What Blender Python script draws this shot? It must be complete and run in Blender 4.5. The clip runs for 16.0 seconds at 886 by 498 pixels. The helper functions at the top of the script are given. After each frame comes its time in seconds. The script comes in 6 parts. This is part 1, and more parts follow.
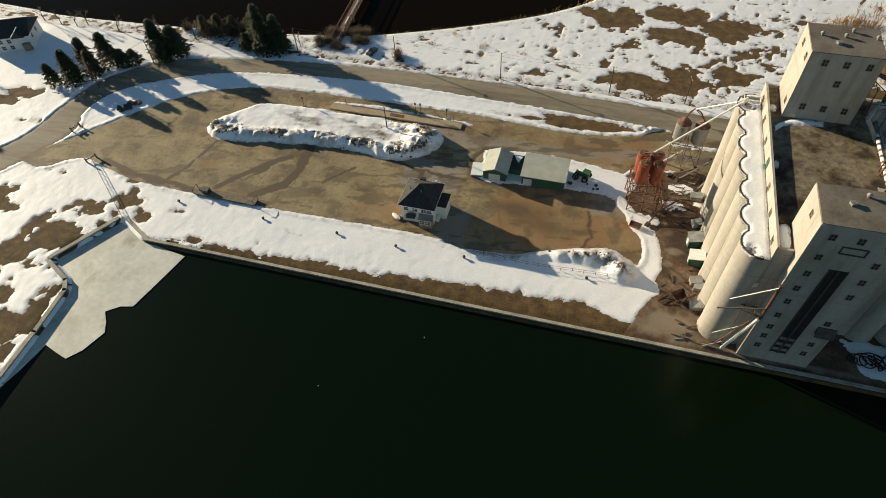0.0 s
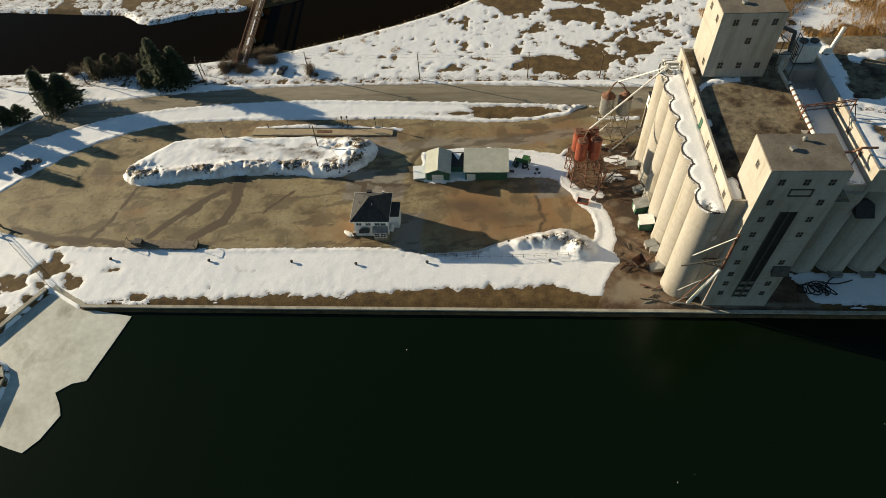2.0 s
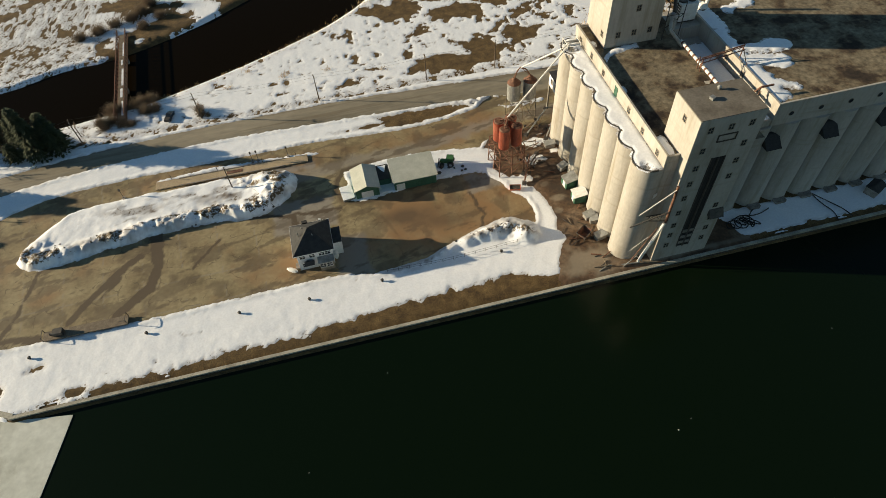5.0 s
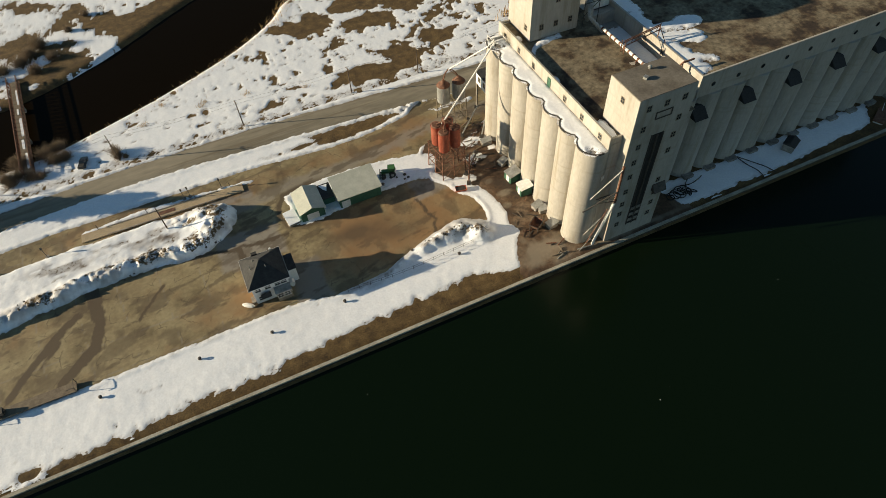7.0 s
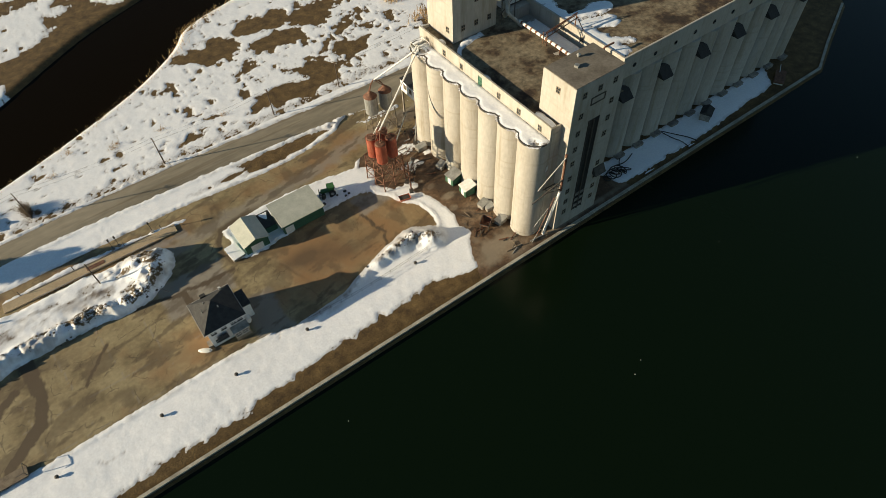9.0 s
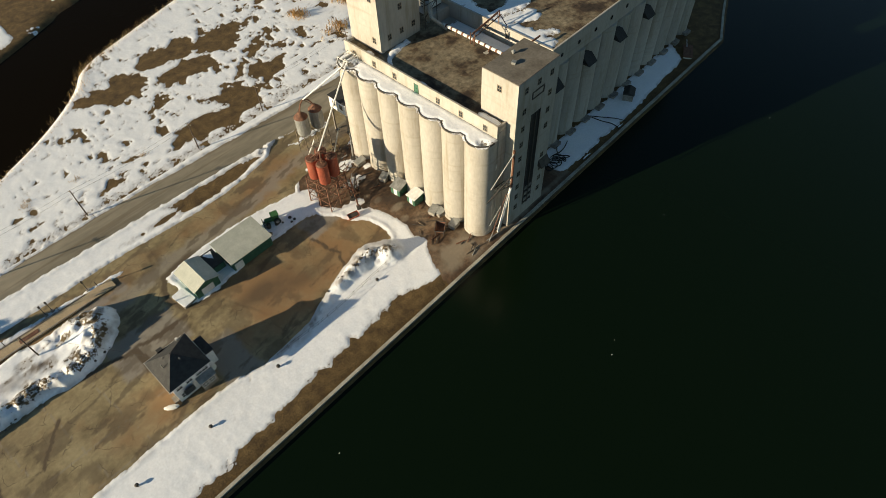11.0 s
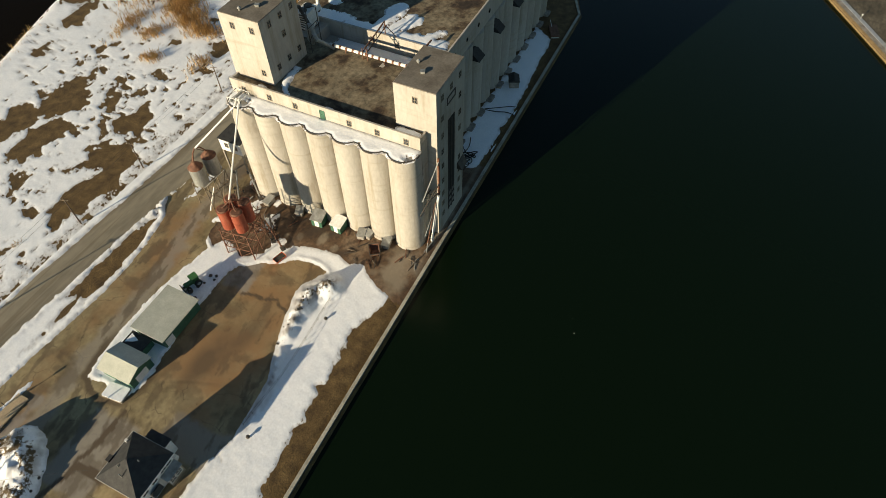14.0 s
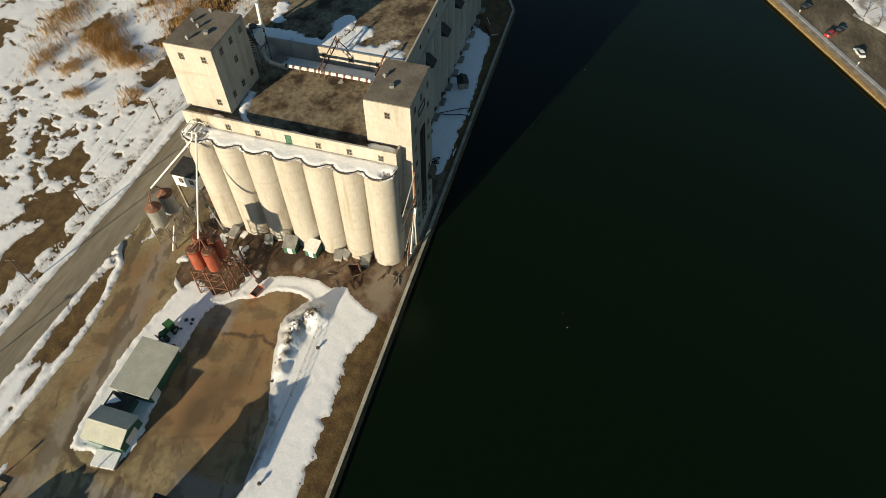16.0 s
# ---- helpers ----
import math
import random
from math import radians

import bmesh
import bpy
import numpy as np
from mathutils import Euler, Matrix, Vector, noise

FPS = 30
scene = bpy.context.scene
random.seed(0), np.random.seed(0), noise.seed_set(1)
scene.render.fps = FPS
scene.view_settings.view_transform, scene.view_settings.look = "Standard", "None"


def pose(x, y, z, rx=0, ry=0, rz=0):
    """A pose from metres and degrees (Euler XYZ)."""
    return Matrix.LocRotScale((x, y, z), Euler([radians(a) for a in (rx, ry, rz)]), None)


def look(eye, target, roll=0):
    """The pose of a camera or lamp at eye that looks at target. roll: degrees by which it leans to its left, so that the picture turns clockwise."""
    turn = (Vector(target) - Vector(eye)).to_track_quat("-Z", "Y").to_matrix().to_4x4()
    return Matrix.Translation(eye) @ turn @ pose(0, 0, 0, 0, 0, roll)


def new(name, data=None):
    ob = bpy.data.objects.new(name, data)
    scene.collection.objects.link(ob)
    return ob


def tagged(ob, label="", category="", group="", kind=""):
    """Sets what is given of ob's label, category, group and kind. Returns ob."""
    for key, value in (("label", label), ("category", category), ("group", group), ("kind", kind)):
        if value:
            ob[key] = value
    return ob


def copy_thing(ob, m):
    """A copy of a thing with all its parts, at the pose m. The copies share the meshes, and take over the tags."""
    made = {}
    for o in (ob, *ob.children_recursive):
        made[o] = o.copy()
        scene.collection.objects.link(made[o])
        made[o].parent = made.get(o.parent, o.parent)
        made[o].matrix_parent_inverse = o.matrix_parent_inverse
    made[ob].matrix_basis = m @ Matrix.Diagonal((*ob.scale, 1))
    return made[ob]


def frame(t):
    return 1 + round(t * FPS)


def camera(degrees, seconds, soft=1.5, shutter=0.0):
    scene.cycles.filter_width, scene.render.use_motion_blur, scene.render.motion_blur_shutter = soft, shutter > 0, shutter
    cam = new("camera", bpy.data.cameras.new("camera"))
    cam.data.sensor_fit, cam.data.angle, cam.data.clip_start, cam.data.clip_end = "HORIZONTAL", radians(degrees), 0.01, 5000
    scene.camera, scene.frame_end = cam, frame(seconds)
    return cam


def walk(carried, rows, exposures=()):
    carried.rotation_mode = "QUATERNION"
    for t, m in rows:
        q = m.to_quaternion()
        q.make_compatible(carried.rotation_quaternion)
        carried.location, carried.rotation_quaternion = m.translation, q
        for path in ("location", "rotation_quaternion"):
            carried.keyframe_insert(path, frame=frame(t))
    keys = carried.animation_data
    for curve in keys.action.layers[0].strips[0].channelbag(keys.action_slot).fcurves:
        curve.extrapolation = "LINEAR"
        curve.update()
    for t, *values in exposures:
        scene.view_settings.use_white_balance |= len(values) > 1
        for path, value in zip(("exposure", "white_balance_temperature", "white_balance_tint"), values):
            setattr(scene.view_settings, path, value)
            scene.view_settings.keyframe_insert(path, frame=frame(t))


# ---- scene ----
cam = camera(71.42, 16.0, soft=0.8)
METRES, EYE, TILT, LEAN, TURN = 75.0, 116.00, 0.0, 0.0, 17.19
ROWS = [
    (0.0, 0.0113, 0.0197, -0.0153, -1.66, -51.45, 2.69),
    (0.5, -0.0239, 0.0280, -0.0128, -6.64, -51.74, 2.81),
    (1.0, -0.0634, 0.0393, -0.0103, -12.48, -52.00, 2.80),
    (1.5, -0.1007, 0.0521, -0.0078, -14.82, -52.15, 2.77),
    (2.0, -0.1331, 0.0656, -0.0060, -14.84, -52.19, 2.78),
    (2.5, -0.1624, 0.0771, -0.0085, -15.96, -52.15, 2.81),
    (3.0, -0.1921, 0.0904, -0.0105, -18.98, -52.17, 2.79),
    (3.5, -0.2213, 0.1050, -0.0124, -22.51, -52.20, 2.76),
    (4.0, -0.2491, 0.1205, -0.0149, -25.52, -52.17, 2.70),
    (6.5, -0.3505, 0.2109, -0.0215, -39.29, -52.17, 2.38),
    (7.0, -0.3667, 0.2297, -0.0233, -42.06, -52.15, 2.26),
    (7.5, -0.3816, 0.2493, -0.0248, -44.87, -52.16, 2.16),
    (8.0, -0.3943, 0.2696, -0.0265, -47.64, -52.12, 2.08),
    (8.5, -0.4059, 0.2912, -0.0276, -50.44, -52.12, 2.00),
    (9.0, -0.4175, 0.3147, -0.0288, -53.17, -52.08, 1.88),
    (11.5, -0.4579, 0.4535, -0.0330, -67.14, -52.04, 1.37),
    (12.0, -0.4609, 0.4854, -0.0333, -69.93, -52.06, 1.19),
    (12.5, -0.4609, 0.5180, -0.0324, -72.77, -52.14, 1.02),
    (13.0, -0.4611, 0.5503, -0.0328, -75.63, -52.15, 0.88),
    (13.5, -0.4599, 0.5826, -0.0331, -78.60, -52.16, 0.73),
    (14.0, -0.4564, 0.6210, -0.0290, -81.73, -52.28, 0.49),
    (14.5, -0.4530, 0.6585, -0.0267, -84.22, -52.32, 0.28),
    (15.0, -0.4445, 0.6964, -0.0241, -86.92, -52.46, 0.13),
    (15.5, -0.4325, 0.7363, -0.0215, -89.49, -52.61, -0.07),
    (16.0, -0.4207, 0.7763, -0.0163, -91.40, -52.68, -0.21),
]
walk(cam, [(t, pose(0, 0, EYE, TILT, LEAN, TURN) @ pose(METRES * x, METRES * y, METRES * z, 90 + pitch, roll, yaw)) for t, x, y, z, yaw, pitch, roll in ROWS])

# ---- world, sun, exposure ----
SUN_AZ, SUN_EL = radians(161.0), radians(14.0)
world = bpy.data.worlds.new("sky_world")
scene.world = world
world.use_nodes = True
wn = world.node_tree
sky = wn.nodes.new("ShaderNodeTexSky")
sky.sky_type = "NISHITA"
sky.sun_disc = False
sky.sun_elevation = SUN_EL
sky.sun_rotation = math.pi / 2 - SUN_AZ
sky.air_density, sky.dust_density, sky.ozone_density = 1.0, 0.0, 1.2
haze = wn.nodes.new("ShaderNodeVectorMath")
haze.operation = "MULTIPLY"
haze.inputs[1].default_value = (0.85, 1.0, 1.02)
wn.links.new(sky.outputs[0], haze.inputs[0])
wn.links.new(haze.outputs[0], wn.nodes["Background"].inputs[0])
wn.nodes["Background"].inputs[1].default_value = 0.050
sun_data = bpy.data.lights.new("sun", "SUN")
sun_data.energy, sun_data.angle, sun_data.color = 5.0, radians(0.55), (1.0, 0.85, 0.60)
sun = new("sun", sun_data)
sun.matrix_world = look((0, 0, 0), (-math.cos(SUN_AZ) * math.cos(SUN_EL), -math.sin(SUN_AZ) * math.cos(SUN_EL), -math.sin(SUN_EL)))
sun.location = (-300, 110, 120)
scene.view_settings.exposure = 0.66


# ---- materials ----
def material(name, stops, scale=1.0, rough=0.85, metal=0.0, fine=0.25, bump=0.0, bump_scale=8.0, stretch=(1, 1, 1), per_object=0.0, detail=6.0):
    """Two scales of noise through a colour ramp, a fine grain, and relief."""
    m = bpy.data.materials.new(name)
    m.use_nodes = True
    nt = m.node_tree
    b = nt.nodes["Principled BSDF"]
    b.inputs["Roughness"].default_value, b.inputs["Metallic"].default_value = rough, metal
    geo = nt.nodes.new("ShaderNodeNewGeometry")
    mp = nt.nodes.new("ShaderNodeMapping")
    mp.inputs["Scale"].default_value = stretch
    nt.links.new(geo.outputs["Position"], mp.inputs[0])
    n1 = nt.nodes.new("ShaderNodeTexNoise")
    n1.inputs["Scale"].default_value, n1.inputs["Detail"].default_value, n1.inputs["Roughness"].default_value = scale, detail, 0.6
    nt.links.new(mp.outputs[0], n1.inputs[0])
    ramp = nt.nodes.new("ShaderNodeValToRGB")
    while len(ramp.color_ramp.elements) > 1:
        ramp.color_ramp.elements.remove(ramp.color_ramp.elements[0])
    for i, (p, c) in enumerate(stops):
        e = ramp.color_ramp.elements[0] if i == 0 else ramp.color_ramp.elements.new(p)
        e.position, e.color = p, (*c, 1)
    nt.links.new(n1.outputs[0], ramp.inputs[0])
    n2 = nt.nodes.new("ShaderNodeTexNoise")
    n2.inputs["Scale"].default_value, n2.inputs["Detail"].default_value = scale * 9, 4
    nt.links.new(mp.outputs[0], n2.inputs[0])
    mr = nt.nodes.new("ShaderNodeMapRange")
    mr.inputs[1].default_value, mr.inputs[2].default_value = 0.3, 0.7
    mr.inputs[3].default_value, mr.inputs[4].default_value = 1 - fine, 1 + fine
    nt.links.new(n2.outputs[0], mr.inputs[0])
    mul = nt.nodes.new("ShaderNodeVectorMath")
    mul.operation = "SCALE"
    nt.links.new(ramp.outputs[0], mul.inputs[0])
    nt.links.new(mr.outputs[0], mul.inputs[3])
    out = mul.outputs[0]
    if per_object:
        oi = nt.nodes.new("ShaderNodeObjectInfo")
        mo = nt.nodes.new("ShaderNodeMapRange")
        mo.inputs[3].default_value, mo.inputs[4].default_value = 1 - per_object, 1 + per_object
        nt.links.new(oi.outputs["Random"], mo.inputs[0])
        mu = nt.nodes.new("ShaderNodeVectorMath")
        mu.operation = "SCALE"
        nt.links.new(out, mu.inputs[0])
        nt.links.new(mo.outputs[0], mu.inputs[3])
        out = mu.outputs[0]
    nt.links.new(out, b.inputs["Base Color"])
    if bump:
        n3 = nt.nodes.new("ShaderNodeTexNoise")
        n3.inputs["Scale"].default_value, n3.inputs["Detail"].default_value = bump_scale, 5
        nt.links.new(mp.outputs[0], n3.inputs[0])
        bp = nt.nodes.new("ShaderNodeBump")
        bp.inputs["Strength"].default_value, bp.inputs["Distance"].default_value = 1.0, bump
        nt.links.new(n3.outputs[0], bp.inputs["Height"])
        nt.links.new(bp.outputs[0], b.inputs["Normal"])
    return m


def blend_by_attribute(m, attribute, colour, low=0.0, high=1.0):
    """Mixes a stain colour over a material where a mesh attribute says that there is one."""
    nt = m.node_tree
    b = nt.nodes["Principled BSDF"]
    old = b.inputs["Base Color"].links[0].from_socket
    at = nt.nodes.new("ShaderNodeAttribute")
    at.attribute_name = attribute
    mr = nt.nodes.new("ShaderNodeMapRange")
    mr.inputs[1].default_value, mr.inputs[2].default_value = low, high
    nt.links.new(at.outputs["Fac"], mr.inputs[0])
    mx = nt.nodes.new("ShaderNodeMix")
    mx.data_type = "RGBA"
    nt.links.new(mr.outputs[0], mx.inputs[0])
    nt.links.new(old, mx.inputs[6])
    mx.inputs[7].default_value = (*colour, 1)
    nt.links.new(mx.outputs[2], b.inputs["Base Color"])
    return m


def weathered(m, attribute="", amount=0.5, colour=(0.1, 0.07, 0.03), scale=1.4):
    """Lets what lies below show in small ragged specks, thickest where the attribute is high."""
    nt = m.node_tree
    b = nt.nodes["Principled BSDF"]
    old = b.inputs["Base Color"].links[0].from_socket
    geo = nt.nodes.new("ShaderNodeNewGeometry")
    n = nt.nodes.new("ShaderNodeTexNoise")
    n.inputs["Scale"].default_value, n.inputs["Detail"].default_value, n.inputs["Roughness"].default_value = scale, 8, 0.68
    nt.links.new(geo.outputs["Position"], n.inputs[0])
    at = nt.nodes.new("ShaderNodeAttribute")
    at.attribute_name = attribute
    add = nt.nodes.new("ShaderNodeMath")
    add.operation = "MULTIPLY_ADD"
    nt.links.new(at.outputs["Fac"], add.inputs[0])
    add.inputs[1].default_value = amount
    nt.links.new(n.outputs[0], add.inputs[2])
    mr = nt.nodes.new("ShaderNodeMapRange")
    mr.inputs[1].default_value, mr.inputs[2].default_value = 0.80, 0.88
    nt.links.new(add.outputs[0], mr.inputs[0])
    mx = nt.nodes.new("ShaderNodeMix")
    mx.data_type = "RGBA"
    nt.links.new(mr.outputs[0], mx.inputs[0])
    nt.links.new(old, mx.inputs[6])
    mx.inputs[7].default_value = (*colour, 1)
    nt.links.new(mx.outputs[2], b.inputs["Base Color"])
    return m


def streaked(m, colour, scale, stretch, low, high, amount=0.6, turn=0.0):
    """Stains drawn out in one direction: drips down a wall, wheel tracks along a road."""
    nt = m.node_tree
    b = nt.nodes["Principled BSDF"]
    old = b.inputs["Base Color"].links[0].from_socket
    geo = nt.nodes.new("ShaderNodeNewGeometry")
    mp = nt.nodes.new("ShaderNodeMapping")
    mp.inputs["Scale"].default_value, mp.inputs["Rotation"].default_value = stretch, (0, 0, radians(turn))
    nt.links.new(geo.outputs["Position"], mp.inputs[0])
    n = nt.nodes.new("ShaderNodeTexNoise")
    n.inputs["Scale"].default_value, n.inputs["Detail"].default_value, n.inputs["Roughness"].default_value = scale, 6, 0.62
    nt.links.new(mp.outputs[0], n.inputs[0])
    mr = nt.nodes.new("ShaderNodeMapRange")
    mr.inputs[1].default_value, mr.inputs[2].default_value, mr.inputs[4].default_value = low, high, amount
    nt.links.new(n.outputs[0], mr.inputs[0])
    mx = nt.nodes.new("ShaderNodeMix")
    mx.data_type = "RGBA"
    nt.links.new(mr.outputs[0], mx.inputs[0])
    nt.links.new(old, mx.inputs[6])
    mx.inputs[7].default_value = (*colour, 1)
    nt.links.new(mx.outputs[2], b.inputs["Base Color"])
    return m


def cracked(m, colour, cell, width, amount=0.7):
    """Thin wandering cracks round cells of that many metres, broken here and there."""
    nt = m.node_tree
    b = nt.nodes["Principled BSDF"]
    old = b.inputs["Base Color"].links[0].from_socket
    geo = nt.nodes.new("ShaderNodeNewGeometry")
    wob = nt.nodes.new("ShaderNodeTexNoise")
    wob.inputs["Scale"].default_value, wob.inputs["Detail"].default_value = 2.2 / cell, 4
    nt.links.new(geo.outputs["Position"], wob.inputs[0])
    push = nt.nodes.new("ShaderNodeVectorMath")
    push.operation = "MULTIPLY_ADD"
    nt.links.new(wob.outputs["Color"], push.inputs[0])
    push.inputs[1].default_value = (cell * 0.55, cell * 0.55, 0)
    nt.links.new(geo.outputs["Position"], push.inputs[2])
    vo = nt.nodes.new("ShaderNodeTexVoronoi")
    vo.feature, vo.voronoi_dimensions = "DISTANCE_TO_EDGE", "2D"
    vo.inputs["Scale"].default_value = 1 / cell
    nt.links.new(push.outputs[0], vo.inputs["Vector"])
    line = nt.nodes.new("ShaderNodeMapRange")
    line.inputs[1].default_value, line.inputs[2].default_value, line.inputs[3].default_value, line.inputs[4].default_value = 0.0, width / cell, amount, 0.0
    nt.links.new(vo.outputs["Distance"], line.inputs[0])
    gap = nt.nodes.new("ShaderNodeMapRange")
    gap.inputs[1].default_value, gap.inputs[2].default_value = 0.46, 0.56
    nt.links.new(wob.outputs[0], gap.inputs[0])
    mul = nt.nodes.new("ShaderNodeMath")
    mul.operation = "MULTIPLY"
    nt.links.new(line.outputs[0], mul.inputs[0])
    nt.links.new(gap.outputs[0], mul.inputs[1])
    mx = nt.nodes.new("ShaderNodeMix")
    mx.data_type = "RGBA"
    nt.links.new(mul.outputs[0], mx.inputs[0])
    nt.links.new(old, mx.inputs[6])
    mx.inputs[7].default_value = (*colour, 1)
    nt.links.new(mx.outputs[2], b.inputs["Base Color"])
    return m


SNOW = material("snow", [(0.3, (0.88, 0.90, 0.93)), (0.7, (0.95, 0.955, 0.965))], 0.25, 0.6, fine=0.05, bump=0.10, bump_scale=0.33)
blend_by_attribute(SNOW, "dirt", (0.16, 0.12, 0.085), 0.0, 1.0)
weathered(SNOW, "thin", 0.34, (0.11, 0.072, 0.028))
EARTH = material("dead_grass_earth", [(0.3, (0.055, 0.032, 0.011)), (0.5, (0.112, 0.068, 0.023)), (0.7, (0.175, 0.112, 0.042))], 0.4, 0.95, fine=0.4, bump=0.05, bump_scale=2.3)
LOT = material("worn_parking_asphalt", [(0.34, (0.15, 0.112, 0.056)), (0.45, (0.25, 0.194, 0.10)), (0.60, (0.33, 0.266, 0.145))], 0.11, 0.8, fine=0.14, bump=0.01, bump_scale=20)
streaked(LOT, (0.15, 0.10, 0.05), 0.16, (0.35, 1, 1), 0.52, 0.62, 0.32, -8)
cracked(LOT, (0.07, 0.052, 0.032), 5.5, 0.16)
blend_by_attribute(LOT, "mud", (0.275, 0.158, 0.07))
blend_by_attribute(LOT, "pale", (0.27, 0.245, 0.21))
blend_by_attribute(LOT, "wet", (0.085, 0.058, 0.033))
ROADM = material("grey_road_asphalt", [(0.3, (0.19, 0.165, 0.115)), (0.6, (0.29, 0.25, 0.18))], 0.08, 0.8, fine=0.15, stretch=(0.3, 1, 1))
streaked(ROADM, (0.15, 0.115, 0.07), 0.35, (0.03, 1, 1), 0.5, 0.6, 0.6)
YARD = material("muddy_yard", [(0.35, (0.055, 0.031, 0.016)), (0.5, (0.115, 0.066, 0.034)), (0.64, (0.20, 0.14, 0.088))], 0.14, 0.7, fine=0.35, bump=0.03, bump_scale=6)
GRAVEL = material("dark_wet_gravel", [(0.3, (0.03, 0.027, 0.024)), (0.7, (0.075, 0.062, 0.05))], 0.4, 0.9, fine=0.4, bump=0.05, bump_scale=8)
CONCRETE = material("painted_concrete", [(0.30, (0.33, 0.292, 0.235)), (0.40, (0.41, 0.376, 0.322)), (0.6, (0.455, 0.424, 0.372))], 0.22, 0.55, fine=0.08, bump=0.02, bump_scale=3, stretch=(1, 1, 0.35), per_object=0.03)
streaked(CONCRETE, (0.27, 0.225, 0.15), 0.55, (1, 1, 0.07), 0.53, 0.72, 0.75)
streaked(CONCRETE, (0.30, 0.26, 0.19), 0.5, (0.12, 0.12, 1.6), 0.55, 0.72, 0.5)
QUAY_CONC = material("pale_quay_concrete", [(0.3, (0.26, 0.235, 0.18)), (0.6, (0.44, 0.41, 0.33))], 0.3, 0.85, fine=0.2, bump=0.02, bump_scale=4)
DOCK_ASPHALT = material("brown_dock_asphalt", [(0.3, (0.055, 0.045, 0.028)), (0.5, (0.10, 0.08, 0.05)), (0.68, (0.2, 0.17, 0.12))], 0.12, 0.85, fine=0.3, stretch=(0.5, 1, 1))
CONC_RAW = material("raw_concrete", [(0.35, (0.16, 0.14, 0.115)), (0.6, (0.32, 0.29, 0.25))], 0.5, 0.9, fine=0.25, bump=0.03, bump_scale=4)
ROOFM = material("tar_and_gravel_roof", [(0.38, (0.034, 0.021, 0.012)), (0.44, (0.085, 0.056, 0.03)), (0.48, (0.15, 0.114, 0.068)), (0.58, (0.21, 0.17, 0.108))], 0.13, 0.95, fine=0.45, bump=0.03, bump_scale=6)
ROOF_S = material("grey_tower_roof", [(0.35, (0.12, 0.10, 0.075)), (0.6, (0.19, 0.165, 0.13))], 0.25, 0.95, fine=0.15)
# near-black that stands in for the shade inside a recess
DARK = material("painted_recess_shade", [(0.3, (0.012, 0.012, 0.012)), (0.7, (0.03, 0.028, 0.026))], 0.6, 0.8)
GLASS = material("window_glass", [(0.3, (0.02, 0.024, 0.028)), (0.7, (0.05, 0.055, 0.06))], 0.8, 0.15)
FRAME = material("weathered_window_frame", [(0.3, (0.20, 0.16, 0.11)), (0.7, (0.34, 0.29, 0.22))], 2.0, 0.8)
RUST = material("rusty_steel", [(0.3, (0.07, 0.03, 0.018)), (0.5, (0.15, 0.065, 0.036)), (0.7, (0.22, 0.115, 0.068))], 1.2, 0.8, fine=0.3)
REDT = material("faded_red_tank_paint", [(0.3, (0.19, 0.042, 0.02)), (0.5, (0.29, 0.066, 0.032)), (0.7, (0.35, 0.11, 0.062))], 0.7, 0.6, fine=0.2, stretch=(1, 1, 0.3))
STEEL = material("galvanised_steel", [(0.3, (0.22, 0.22, 0.20)), (0.7, (0.42, 0.42, 0.40))], 0.8, 0.5, 0.4, fine=0.15, stretch=(1, 1, 0.2))
WHITE_PAINT = material("white_paint", [(0.3, (0.62, 0.60, 0.55)), (0.7, (0.78, 0.77, 0.74))], 1.0, 0.6, fine=0.1)
DARK_STEEL = material("dark_steel", [(0.3, (0.03, 0.028, 0.025)), (0.7, (0.09, 0.075, 0.06))], 1.0, 0.6, fine=0.3)
WOOD = material("weathered_wood", [(0.3, (0.12, 0.09, 0.06)), (0.7, (0.24, 0.19, 0.13))], 1.0, 0.85, fine=0.3)
SHINGLE = material("dark_shingle_roof", [(0.3, (0.024, 0.024, 0.025)), (0.7, (0.052, 0.051, 0.048))], 0.9, 0.9, fine=0.25, bump=0.02, bump_scale=10)
GREEN = material("dark_green_cladding", [(0.3, (0.03, 0.09, 0.055)), (0.7, (0.05, 0.14, 0.085))], 0.8, 0.6, fine=0.12)
TIN = material("pale_green_metal_roof", [(0.3, (0.42, 0.43, 0.36)), (0.7, (0.55, 0.55, 0.47))], 0.4, 0.5, fine=0.08)
SIDING = material("white_siding", [(0.3, (0.68, 0.67, 0.64)), (0.7, (0.80, 0.79, 0.77))], 0.8, 0.7, fine=0.06)
BARK = material("bark", [(0.3, (0.05, 0.035, 0.025)), (0.7, (0.13, 0.095, 0.07))], 2.0, 0.95, fine=0.3)
NEEDLES = material("conifer_needles", [(0.3, (0.022, 0.034, 0.014)), (0.5, (0.05, 0.064, 0.026)), (0.7, (0.10, 0.098, 0.042))], 0.6, 0.9, fine=0.4)
YELLOW_NEEDLES = material("yellowed_conifer_needles", [(0.3, (0.05, 0.05, 0.02)), (0.7, (0.14, 0.11, 0.05))], 0.6, 0.9, fine=0.4)
TWIGS = material("bare_twigs", [(0.3, (0.10, 0.07, 0.045)), (0.7, (0.22, 0.16, 0.10))], 1.5, 0.95, fine=0.3)
REED = material("dry_reeds", [(0.3, (0.42, 0.26, 0.10)), (0.7, (0.66, 0.46, 0.22))], 0.3, 0.95, fine=0.3)
